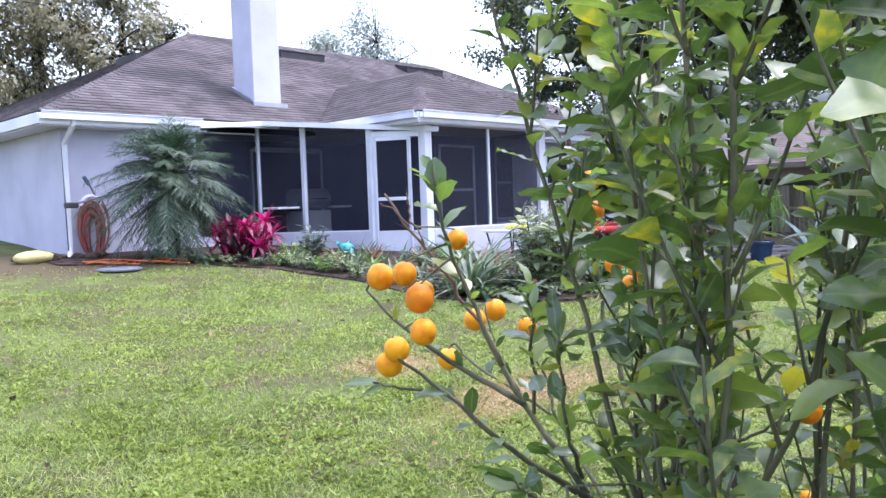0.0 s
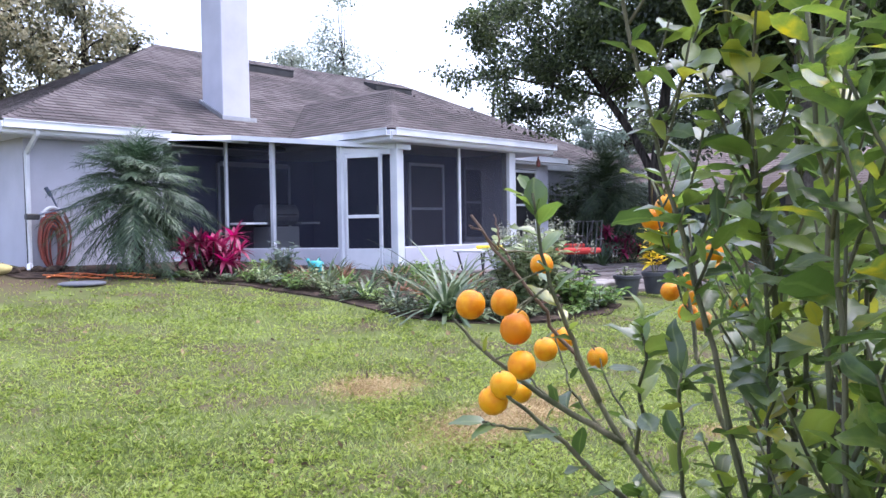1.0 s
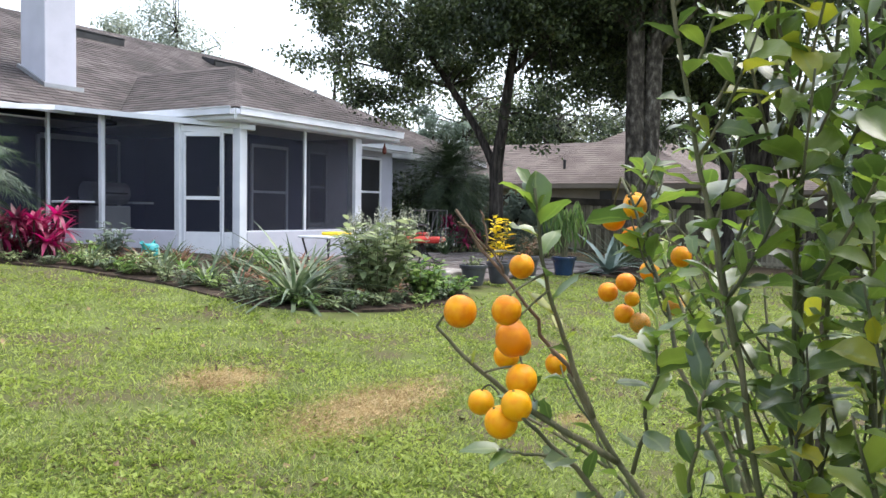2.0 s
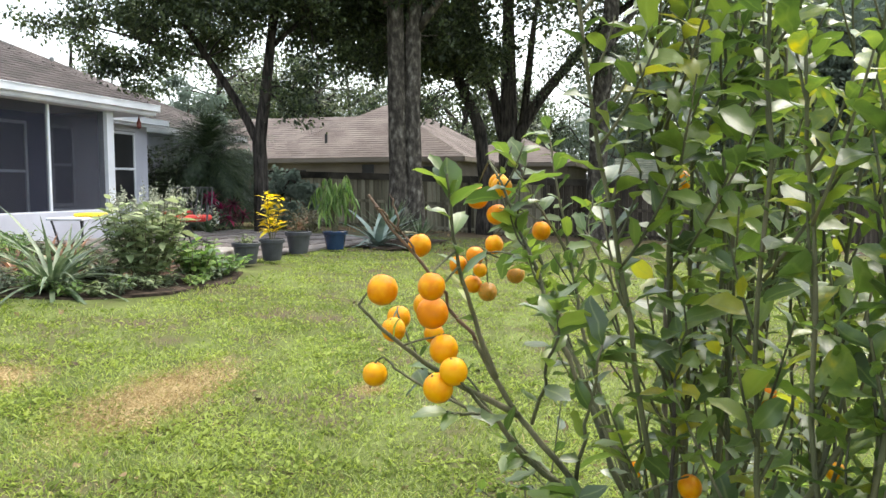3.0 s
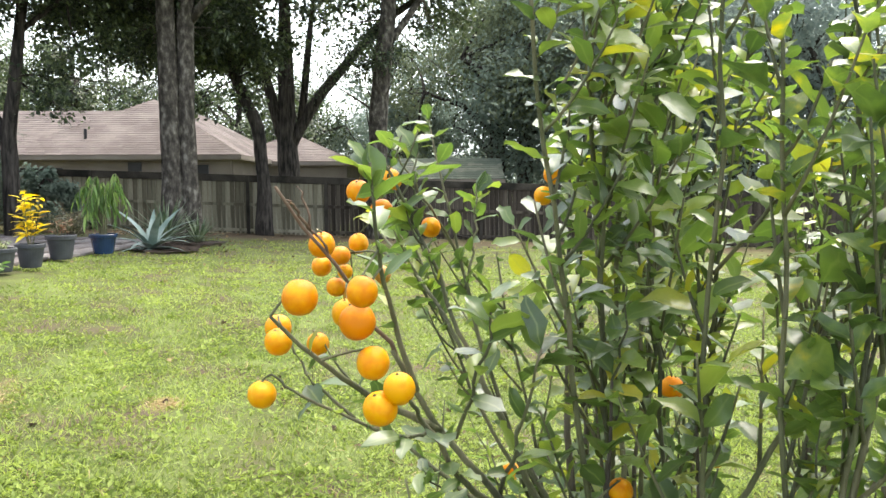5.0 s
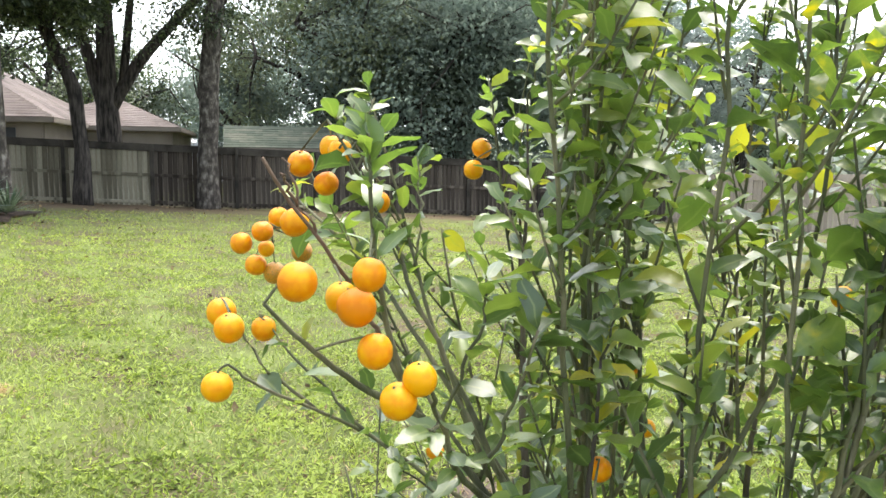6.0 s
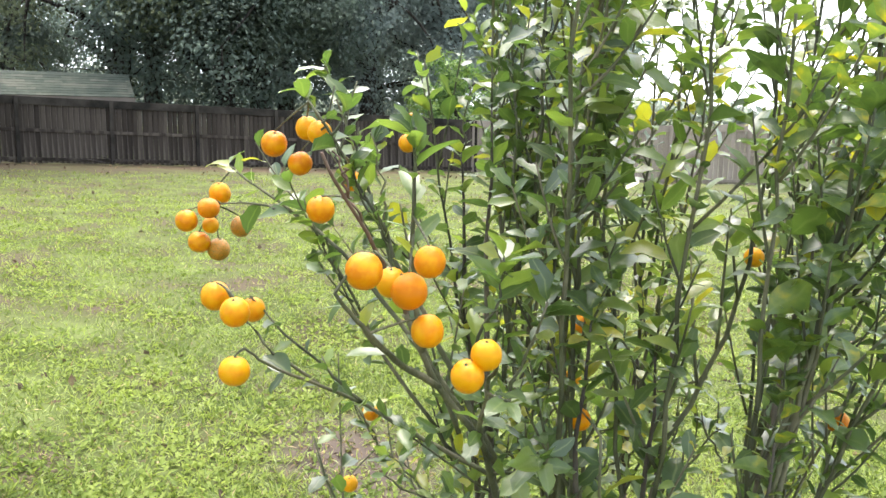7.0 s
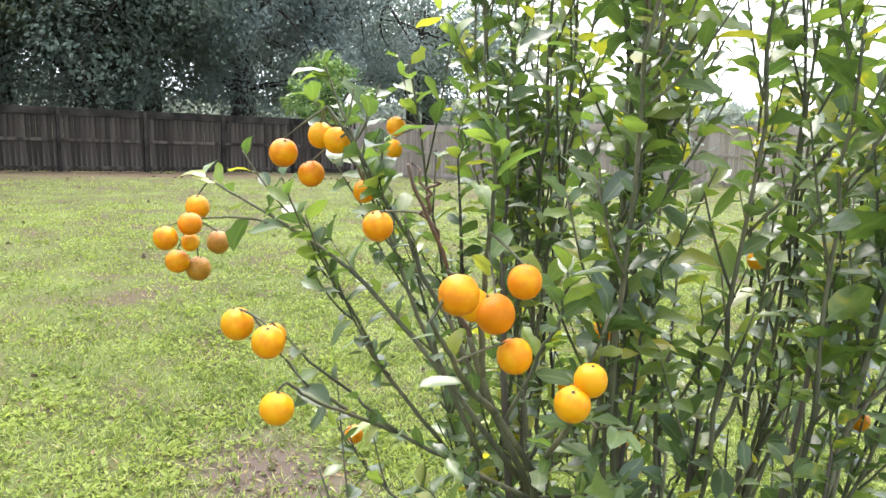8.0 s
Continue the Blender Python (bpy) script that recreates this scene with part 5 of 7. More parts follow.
def tree(name, label, limbs, tips, leaf_mat, bark, count, spread, leaf=(0.09, 0.06), seed=1, at=None, twig_r=0.03, flat=0.7, group="", shell=False):
    """limbs: lists of (points, radii). tips: clump centres (x, y, z, radius). Leaves are scattered in small tufts inside the clumps."""
    rng = np.random.default_rng(seed)
    at = at or limbs[0][0][0]
    root = thing(name, label, "tree", at, group)
    bm = bmesh.new()
    for pts, rad in limbs:
        p = [Vector(q) for q in pts]
        dense, rr = [], []
        for i in range(len(p) - 1):
            for j in range(4):
                f = j / 4
                dense.append(p[i].lerp(p[i + 1], f) + Vector(rng.normal(size=3)) * rad[i] * 0.04)
                rr.append((rad[i] + (rad[i + 1] - rad[i]) * f) * (1 + 0.025 * rng.normal()))
        dense.append(p[-1])
        rr.append(rad[-1])
        tube(bm, dense, rr, 7 if shell else 12)
    ends = [Vector(q) for pts, _ in limbs for q in pts[1:]]
    centres, sizes, owners = [], [], []
    for x, y, z, r in tips:
        c = Vector((x, y, z))
        e = min(ends, key=lambda q: (q - c).length)
        mid = e.lerp(c, 0.5) + Vector(rng.normal(size=3)) * r * 0.2
        pts = bezier(e, mid, c, 5)
        tube(bm, pts, [twig_r * (1 - 0.75 * i / 5) for i in range(6)], 6)
        k = max(4, int(r * r * 9))
        off = unit(rng, k) * (r * rng.random((k, 1)) ** 0.4) * np.array([1, 1, flat])
        for j, o in enumerate(off):
            q = c + Vector(o)
            if j < (2 if shell else 6):
                tube(bm, bezier(c, c.lerp(q, 0.5) + Vector(rng.normal(size=3)) * 0.1 * r, q, 3), [twig_r * 0.3, twig_r * 0.22, twig_r * 0.15, twig_r * 0.08], 4, cap=False)
            centres.append(q)
            sizes.append(r)
            owners.append((x, y, z - 0.35 * r))
    part("trunk", bm, bark, root, smooth=True)
    centres, sizes = np.array([tuple(c) for c in centres]), np.array(sizes)
    pick = rng.choice(len(centres), count, p=sizes / sizes.sum())
    pos = centres[pick] + rng.normal(size=(count, 3)) * (spread * np.array([1, 1, 0.7]))
    d = unit(rng, count) + np.array([0, 0, -0.25])
    nn = unit(rng, count) * 0.8 + np.array([0, 0, 0.8])
    if shell:
        nn = pos - np.array(owners)[pick]
        nn = nn / np.maximum(np.linalg.norm(nn, axis=1, keepdims=True), 1e-3) + 0.34 * unit(rng, count)
        d = np.cross(nn, unit(rng, count))
    s = rng.uniform(0.6, 1.35, count)
    ob = part("crown", cards_mesh("crown", pos, d, nn, leaf[0] * s, leaf[1] * s), leaf_mat, root)
    ob["kind"] = "stuff"
    return root


def clumps(rng, centre, radii, n, r):
    """Clump places inside an ellipsoid, thinned towards its middle."""
    out = []
    for v in unit(rng, n):
        f = rng.random() ** 0.45
        out.append((centre[0] + v[0] * radii[0] * f, centre[1] + v[1] * radii[1] * f, centre[2] + v[2] * radii[2] * f, r * rng.uniform(0.7, 1.3)))
    return out


def gz(x, y, dz=0.0):
    return (x, y, ground_z(x, y) + dz)


rg = np.random.default_rng(5)
# forked oak by the patio
tree("oak_tree", "slender forked oak with a dark trunk by the patio", [
    ([gz(8.5, -0.55, -0.2), (8.5, -0.52, 1.0), (8.5, -0.50, 1.9), (8.4, -0.75, 3.2), (8.4, -1.0, 5.0), (8.3, -0.9, 7.5)], [0.22, 0.18, 0.17, 0.13, 0.11, 0.06]),
    ([(8.5, -0.50, 1.85), (8.5, 0.05, 2.9), (8.3, 0.75, 4.0), (8.0, 1.5, 5.2), (7.4, 2.5, 6.6)], [0.11, 0.10, 0.085, 0.07, 0.04]),
    ([(8.4, -0.9, 4.2), (8.5, -1.9, 5.0), (8.6, -3.0, 5.6)], [0.06, 0.05, 0.03]),
    ([(8.3, 0.75, 4.0), (7.5, 1.8, 4.3), (6.9, 2.9, 4.6)], [0.05, 0.04, 0.02])],
    clumps(rg, (7.8, 1.0, 5.9), (2.8, 4.4, 2.4), 50, 0.75) + clumps(rg, (8.6, -2.6, 5.2), (1.6, 1.6, 1.0), 10, 0.7) + [(8.4, -1.4, 3.2, 0.5), (8.2, -1.6, 2.6, 0.4), (7.9, 2.6, 3.6, 0.7), (7.6, 3.4, 4.0, 0.8), (8.2, -2.3, 3.6, 0.5)],
    OAK_LEAF, BARK_DARK, 50000, 0.22, (0.112, 0.066), 31)
# twin-trunked oak
tree("oak_tree", "tall twin-trunked oak with pale grey bark in a mulch bed", [
    ([gz(9.0, -3.95, -0.2), (9.0, -3.93, 1.0), (9.0, -3.9, 2.5), (9.0, -3.88, 4.5), (9.0, -3.8, 8.0)], [0.36, 0.235, 0.215, 0.205, 0.15]),
    ([gz(9.1, -4.33, -0.2), (9.1, -4.29, 1.0), (9.15, -4.24, 2.5), (9.2, -4.28, 4.5), (9.3, -4.5, 8.0)], [0.30, 0.205, 0.20, 0.20, 0.15]),
    ([(9.0, -3.9, 5.0), (8.6, -2.8, 6.2), (8.2, -1.8, 7.0)], [0.10, 0.08, 0.04]),
    ([(9.2, -4.4, 4.6), (9.0, -5.6, 6.0), (8.8, -6.8, 6.8)], [0.11, 0.08, 0.04])],
    clumps(rg, (9.2, -4.6, 7.6), (3.2, 5.6, 2.2), 56, 1.0) + clumps(rg, (11.0, -3.2, 5.2), (1.4, 3.6, 1.1), 26, 0.8) + clumps(rg, (9.6, -2.2, 6.0), (1.6, 2.6, 1.2), 20, 0.8),
    OAK_LEAF, BARK, 38000, 0.26, (0.155, 0.092), 32)
# thin oak before the fence and the spreading one behind it
tree("oak_tree", "thin grey-barked oak standing against the fence", [
    ([gz(14.9, -4.95, -0.2), (14.9, -4.95, 1.0), (14.9, -4.80, 2.6), (14.8, -4.2, 4.0), (14.7, -3.6, 5.6), (14.5, -3.0, 8.0)], [0.30, 0.20, 0.19, 0.16, 0.13, 0.08])],
    clumps(rg, (14.4, -3.0, 6.6), (2.4, 4.2, 2.4), 48, 0.9) + [(14.6, -4.3, 3.4, 0.5), (14.5, -3.0, 3.2, 0.55)] + clumps(rg, (13.4, -3.4, 5.2), (1.5, 3.0, 1.0), 22, 0.8), OAK_LEAF, BARK_DARK, 40000, 0.24, (0.145, 0.088), 33)
tree("oak_tree", "spreading many-limbed oak with dark bark beyond the fence", [
    ([gz(18.0, -5.3, -0.2), (18.0, -5.25, 1.2), (18.0, -5.2, 2.4), (18.0, -5.2, 6.5), (18.0, -5.0, 9.5)], [0.48, 0.38, 0.34, 0.20, 0.10]),
    ([(18.0, -5.3, 2.2), (18.0, -6.2, 3.7), (18.0, -7.4, 5.1), (18.0, -8.6, 6.4), (17.8, -10.5, 7.6)], [0.22, 0.19, 0.16, 0.13, 0.07]),
    ([(18.0, -5.1, 2.2), (17.9, -4.6, 4.2), (17.8, -4.0, 6.4), (17.6, -3.2, 9.0)], [0.2, 0.17, 0.14, 0.07]),
    ([(18.0, -5.7, 3.0), (18.1, -5.9, 5.0), (18.2, -6.2, 7.5)], [0.15, 0.12, 0.07])],
    clumps(rg, (18.0, -6.5, 9.0), (3.5, 6.5, 2.2), 46, 1.2) + clumps(rg, (18.6, -9.5, 6.8), (1.5, 2.5, 1.2), 12, 0.8), OAK_LEAF, BARK_DARK, 20000, 0.28, (0.18, 0.11), 34)
tree("oak_tree", "straight grey oak trunk before the fence", [
    ([gz(15.1, -8.35, -0.2), (15.1, -8.36, 0.8), (15.1, -8.45, 3.0), (15.1, -8.72, 5.8), (15.1, -8.9, 9.0)], [0.38, 0.29, 0.28, 0.24, 0.16]),
    ([(15.1, -8.7, 5.0), (15.0, -9.8, 6.5), (14.8, -11.2, 7.6)], [0.12, 0.09, 0.05])],
    clumps(rg, (15.2, -9.6, 9.2), (3.0, 4.6, 2.0), 34, 1.1) + clumps(rg, (15.3, -8.6, 4.9), (1.4, 3.0, 1.1), 20, 0.7), OAK_LEAF, BARK, 30000, 0.24, (0.11, 0.065), 35)


def far_tree(name, label, x, y, height, width, mat, seed, count=9000, trunk=0.4, low=0.25, leaf=(0.26, 0.17), bark=BARK_DARK, n=34, cone=0.0):
    r = np.random.default_rng(seed)
    z = ground_z(x, y)
    lean = r.normal() * 0.6
    limbs = [([(x, y, z - 0.3), (x, y, z + height * 0.25), (x + lean * 0.3, y + lean * 0.5, z + height * 0.55), (x + lean * 0.5, y + lean, z + height * (0.72 if cone else 0.9))], [trunk, trunk * 0.8, trunk * 0.5, trunk * 0.15])]
    for k in range(5):
        a = k * 1.3 + r.random()
        h = height * (low + 0.1 + 0.1 * k)
        limbs.append(([(x, y, z + h), (x + math.cos(a) * width * 0.3, y + math.sin(a) * width * 0.3, z + h + height * 0.1), (x + math.cos(a) * width * 0.6, y + math.sin(a) * width * 0.6, z + h + height * 0.14)], [trunk * 0.4, trunk * 0.25, trunk * 0.08]))
    tips = clumps(r, (x + lean * 0.4, y + lean * 0.6, z + height * (low + (1 - low) / 2)), (width, width, height * (1 - low) / 2), n, width * 0.34)
    if cone:
        taper = [1 - cone * max(0.0, min(1.0, (c[2] - z) / height)) for c in tips]
        tips = [(x + (c[0] - x) * k, y + (c[1] - y) * k, c[2], c[3] * (0.4 + 0.6 * k)) for c, k in zip(tips, taper)]
    return tree(name, label, limbs, tips, mat, bark, count, width * 0.09, leaf, seed, twig_r=trunk * 0.16, shell=True)


# dark oaks beyond the fence, distance haze put into their leaf colours
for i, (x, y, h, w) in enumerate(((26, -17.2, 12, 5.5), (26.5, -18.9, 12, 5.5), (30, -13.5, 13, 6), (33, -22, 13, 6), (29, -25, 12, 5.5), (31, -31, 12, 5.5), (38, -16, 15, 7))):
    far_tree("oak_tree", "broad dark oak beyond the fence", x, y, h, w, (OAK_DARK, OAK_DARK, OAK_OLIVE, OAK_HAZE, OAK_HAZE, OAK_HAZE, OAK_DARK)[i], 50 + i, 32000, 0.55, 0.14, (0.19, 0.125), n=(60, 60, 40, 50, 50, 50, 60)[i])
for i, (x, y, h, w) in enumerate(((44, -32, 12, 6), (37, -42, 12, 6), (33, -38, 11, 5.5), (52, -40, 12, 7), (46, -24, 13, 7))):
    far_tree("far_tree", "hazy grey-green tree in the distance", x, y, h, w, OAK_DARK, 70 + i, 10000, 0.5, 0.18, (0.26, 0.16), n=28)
far_tree("garden_tree", "small fresh-green tree by the end of the fence", 17.5, -24.2, 4.3, 1.7, BRIGHT_LEAF, 80, 5000, 0.10, 0.25, (0.16, 0.085), n=26)
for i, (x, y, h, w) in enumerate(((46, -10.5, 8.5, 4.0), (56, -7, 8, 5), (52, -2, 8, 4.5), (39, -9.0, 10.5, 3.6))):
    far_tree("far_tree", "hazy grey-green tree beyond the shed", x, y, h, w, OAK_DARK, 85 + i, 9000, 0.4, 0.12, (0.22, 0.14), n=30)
# woods behind the neighbour's house and beyond
for i, (x, y, h, w) in enumerate(((44, 6, 10, 4.6), (48, -2, 8.5, 4.5), (42, 16, 9, 4.5), (50, 12, 12, 5.5), (48, 17, 12, 5), (38, 24, 8, 4), (30, 22, 6.5, 3.5), (52, 3, 10.5, 5), (27, 19.5, 10, 4), (33, 14, 11, 4.5), (41, 1.5, 11.5, 4.5), (36, 9.5, 10, 3.6))):
    far_tree("far_tree", "grey-green tree behind the neighbouring roof", x, y, h, w, OAK_LEAF, 90 + i, 7000, 0.35, 0.15, (0.22, 0.14), n=26)
# behind the house
for i, (x, y, h, w) in enumerate(((-2.2, 20.5, 13, 4.2), (1.6, 22.5, 12.5, 3.8), (3.6, 19.5, 9.5, 2.6), (-6.5, 18.5, 13, 4.6))):
    far_tree("broadleaf_tree", "tall olive-brown tree behind the house roof", x, y, h, w, AUTUMN_LEAF, 110 + i, 15000, 0.4, 0.10, (0.17, 0.11), n=46)
# trees over the roof, their haze is in the leaf colour
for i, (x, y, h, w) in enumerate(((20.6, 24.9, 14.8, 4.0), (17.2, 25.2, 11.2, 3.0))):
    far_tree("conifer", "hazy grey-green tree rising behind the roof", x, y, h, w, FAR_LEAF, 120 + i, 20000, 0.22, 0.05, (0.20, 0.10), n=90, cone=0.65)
for i, (x, y, h, w) in enumerate(((15.2, 9.0, 4.2, 1.6), (14.95, 5.3, 4.9, 1.5), (11.6, 2.2, 2.3, 1.1), (12.6, 1.2, 1.6, 1.0))):
    far_tree("broadleaf_tree", "dark green tree between the houses", x, y, h, w, OAK_DARK, 130 + i, 6000, 0.15, 0.1, (0.15, 0.09), n=26)


def far_hedge():
    """A line of low woods far beyond the fences, haze put into its leaf colour."""
    rng = np.random.default_rng(140)
    n = 26000
    a = np.radians(rng.uniform(-88, 40, n))
    r = 85.0 + rng.normal(size=n) * 2.5
    x, y = -10 + r * np.cos(a), -9.7 + r * np.sin(a)
    top = np.array([2.3 + 2.6 * math.exp(-((t + 0.10) / 0.16) ** 2) + 1.1 * noise.noise((t * 9.0, 0.3, 0.0)) + 0.5 * noise.noise((t * 40.0, 1.3, 0.0)) for t in a])
    z = -2.0 + (top + 1.2) * rng.random(n) ** 0.7
    pos = np.stack([x, y, z], axis=1)
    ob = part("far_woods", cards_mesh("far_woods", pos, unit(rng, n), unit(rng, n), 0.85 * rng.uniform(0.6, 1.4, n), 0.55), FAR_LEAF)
    tagged(ob, "hazy grey-green line of distant woods", "woods", kind="stuff")


far_hedge()

# ---- palms and border plants ----


def arch(p, heading, length, up, droop, n=10):
    """Points along an arching frond."""
    h = Vector((math.cos(heading), math.sin(heading), 0))
    pts = []
    for i in range(n + 1):
        t = i / n
        pts.append(Vector(p) + h * (length * (t * math.cos(up) + 0.10 * t * t)) + Vector((0, 0, length * (t * math.sin(up) - droop * t * t))))
    return pts


def palm(name, label, x, y, z0, trunk_h, fronds, length, leaf_mat, seed, leaflet=0.30, up_range=(-0.2, 1.25)):
    rnd = random.Random(seed)
    root = thing(name, label, "palm", (x, y, z0))
    bm = bmesh.new()
    n = 9
    tube(bm, [(x + 0.02 * math.sin(i), y, z0 - 0.1 + (trunk_h + 0.1) * i / n) for i in range(n + 1)], [0.085 + 0.018 * (i % 2) for i in range(n + 1)], 10)
    part("trunk", bm, BARK_DARK, root)
    for k in range(fronds):
        a = k * 2.399 + rnd.random() * 0.5
        t = (k + 0.5) / fronds
        up = up_range[1] + (up_range[0] - up_range[1]) * t + rnd.gauss(0, 0.20)
        l = length * rnd.uniform(0.7, 1.15)
        pts = arch((x, y, z0 + trunk_h * (1.0 - 0.40 * max(0.0, t - 0.35) * rnd.uniform(0.6, 1.3))), a, l, up, 0.24 + 0.20 * t + rnd.random() * 0.22, 10)
        bm = bmesh.new()
        tube(bm, pts, [0.009 - 0.0007 * i for i in range(11)], 4)
        fr = part("frond", bm, leaf_mat, root)
        base, d, nn, ln = [], [], [], []
        for j in range(38):
            u = min(0.10 + 0.89 * (j + rnd.uniform(-0.4, 0.4)) / 37, 0.995)
            i = min(int(u * 10), 9)
            p = pts[i].lerp(pts[i + 1], u * 10 - i)
            ax = (pts[i + 1] - pts[i]).normalized()
            side = ax.cross(Vector((0, 0, 1)))
            side = side.normalized() if side.length > 0.05 else Vector((1, 0, 0))
            up_v = side.cross(ax)
            for s in (-1, 1):
                dd = ax * rnd.uniform(0.5, 1.1) + side * s * rnd.uniform(0.3, 0.9) + up_v * rnd.uniform(-0.1, 0.5) + Vector((0, 0, -rnd.uniform(0.0, 0.5)))
                base.append(tuple(p))
                d.append(tuple(dd))
                nn.append(tuple(up_v + side * -0.4 * s + Vector((rnd.gauss(0, 0.3), rnd.gauss(0, 0.3), 0))))
                ln.append(leaflet * (1.05 - abs(u - 0.45) * 1.15) * rnd.uniform(0.7, 1.2))
        ln = np.array(ln)
        me = leaves_mesh("leaflets", base, d, nn, ln, 0.008 + 0.009 * ln, (0, 0.5, 1.0), (0.7, 1.0, 0.08), curl=0.32, fold=0.1)
        part("leaflet_fringe", me, leaf_mat, fr)["kind"] = "stuff"
    return root


palm("pygmy_date_palm", "feathery pygmy date palm against the white house wall", -4.05, 1.42, ground_z(-4.05, 1.42), 1.36, 140, 1.10, PALM_LEAF, 4, 0.34, (-0.85, 1.45))
palm("pygmy_date_palm", "dark feathery palm at the far end of the patio", 9.1, 1.2, ground_z(9.1, 1.2), 1.95, 160, 1.75, PALM_DARK, 6, 0.42, (-0.75, 1.4))


def rosette(name, label, category, x, y, n, length, width, mat, seed, up=(0.15, 1.4), curl=0.35, lift=0.02, fold=0.35, z=None, pointed=True, parent=None):
    """A rosette of strap or sword leaves, each leaf a part."""
    rnd = random.Random(seed)
    z = ground_z(x, y) + lift if z is None else z
    root = parent or thing(name, label, category, (x, y, z - lift))
    shape = (0.8, 1.0, 0.95, 0.75, 0.45, 0.04) if pointed else (0.6, 0.9, 1.0, 0.95, 0.7, 0.2)
    for k in range(n):
        a = k * 2.399 + rnd.random() * 0.4
        e = up[1] + (up[0] - up[1]) * (k / max(1, n - 1)) + rnd.gauss(0, 0.08)
        d = (math.cos(a) * math.cos(e), math.sin(a) * math.cos(e), math.sin(e))
        nn = (-math.cos(a) * math.sin(e), -math.sin(a) * math.sin(e), math.cos(e) + 0.01)
        l = length * rnd.uniform(0.75, 1.15)
        me = leaves_mesh("blade", [(x + 0.03 * math.cos(a), y + 0.03 * math.sin(a), z)], [d], [nn], l, width * rnd.uniform(0.85, 1.15), (0, 0.2, 0.4, 0.6, 0.8, 1.0), shape, curl * rnd.uniform(0.5, 1.4), fold)
        part("leaf", me, mat, root, smooth=True)
    return root


def leafy_plant(name, label, category, x, y, height, width, mat, seed, stems=9, leaves=14, leaf=(0.12, 0.05), z=None, stem_mat=None, parent=None, hang=0.0):
    """Upright stems with leaves all round."""
    rnd = random.Random(seed)
    z = ground_z(x, y) + 0.02 if z is None else z
    root = parent or thing(name, label, category, (x, y, z - 0.02))
    bm = bmesh.new()
    base, d, nn, ln = [], [], [], []
    for k in range(stems):
        a, r = k * 2.399, width * 0.5 * math.sqrt((k + 0.5) / stems)
        top = Vector((x + r * math.cos(a), y + r * math.sin(a), z + height * rnd.uniform(0.65, 1.0)))
        pts = bezier((x + 0.15 * r * math.cos(a), y + 0.15 * r * math.sin(a), z), (x + 0.7 * r * math.cos(a), y + 0.7 * r * math.sin(a), z + height * 0.3), top, 8)
        if hang:
            pts = bezier(pts[0], (x + 0.5 * r * math.cos(a), y + 0.5 * r * math.sin(a), z + height * rnd.uniform(1.2, 1.7)), (x + 1.25 * r * math.cos(a), y + 1.25 * r * math.sin(a), z + height * rnd.uniform(0.15, 0.6)), 8)
        tube(bm, pts, [0.008 * (1 - 0.07 * i) for i in range(9)], 5)
        for j in range(leaves):
            u = 0.25 + 0.75 * j / leaves
            i = min(int(u * 8), 7)
            p = pts[i].lerp(pts[i + 1], u * 8 - i)
            b = rnd.random() * 6.28
            base.append(tuple(p))
            d.append((math.cos(b) * (1 - 0.6 * hang), math.sin(b) * (1 - 0.6 * hang), rnd.uniform(-0.3, 0.8) - 1.3 * hang))
            nn.append((rnd.gauss(0, 0.3), rnd.gauss(0, 0.3), 1))
            ln.append(leaf[0] * rnd.uniform(0.6, 1.25))
    part("stem", bm, stem_mat or CITRUS_STEM, root)["kind"] = "stuff"
    ln = np.array(ln)
    ob = part("foliage", leaves_mesh("foliage", base, d, nn, ln, ln * leaf[1] / leaf[0], (0, 0.3, 0.65, 1.0), (0.2, 1.0, 0.8, 0.05), 0.25, 0.2), mat, root, smooth=True)
    ob["kind"] = "stuff"
    return root


def cordyline(x, y, h, w, seed, label, heads=7):
    """Red ti plant: canes topped with tufts of broad leaves."""
    rnd = random.Random(seed)
    z = ground_z(x, y)
    root = thing("cordyline", label, "plant", (x, y, z), "red cordylines")
    for k in range(heads):
        a, r = k * 2.399, w * 0.5 * math.sqrt((k + 0.4) / heads)
        top = Vector((x + r * math.cos(a), y + r * math.sin(a), z + h * rnd.uniform(0.28, 0.8)))
        bm = bmesh.new()
        tube(bm, bezier((x + 0.3 * r * math.cos(a), y + 0.3 * r * math.sin(a), z), (top.x, top.y, z + h * 0.3), top, 5), 0.012, 6)
        part("cane", bm, BARK_DARK, root)
        rosette("", "", "", top.x, top.y, 17, 0.27, 0.070, TI_LEAF, seed + k, (-0.5, 1.35), 0.45, 0.0, 0.2, top.z - 0.05, True, root)


cordyline(-3.18, 0.80, 0.84, 0.95, 3, "magenta-red cordyline in front of the porch", 17)
cordyline(8.0, -0.6 + 1.0, 1.1, 0.9, 40, "magenta-red cordyline under the oak", 6)
cordyline(9.2, 0.6, 1.0, 0.8, 60, "magenta-red cordyline under the oak", 5)
# bed in front of the porch
rosette("spider_lily", "large clump of arching grey-green strap leaves", "plant", -2.95, -3.75, 80, 1.02, 0.050, STRAP, 7, (0.05, 1.35), 0.95)
rosette("spider_lily", "dense clump of dark green strap leaves", "plant", -2.35, -3.45, 44, 0.80, 0.05, STRAP, 77, (0.05, 1.35), 0.8)
rosette("spider_lily", "arching striped strap leaves in the mulch bed", "plant", -2.75, -1.3, 24, 0.55, 0.05, STRAP, 8, (0.15, 1.3), 0.35)
rosette("spider_lily", "arching striped strap leaves in the mulch bed", "plant", -2.9, -2.3, 18, 0.45, 0.045, STRAP, 9, (0.15, 1.3), 0.35)
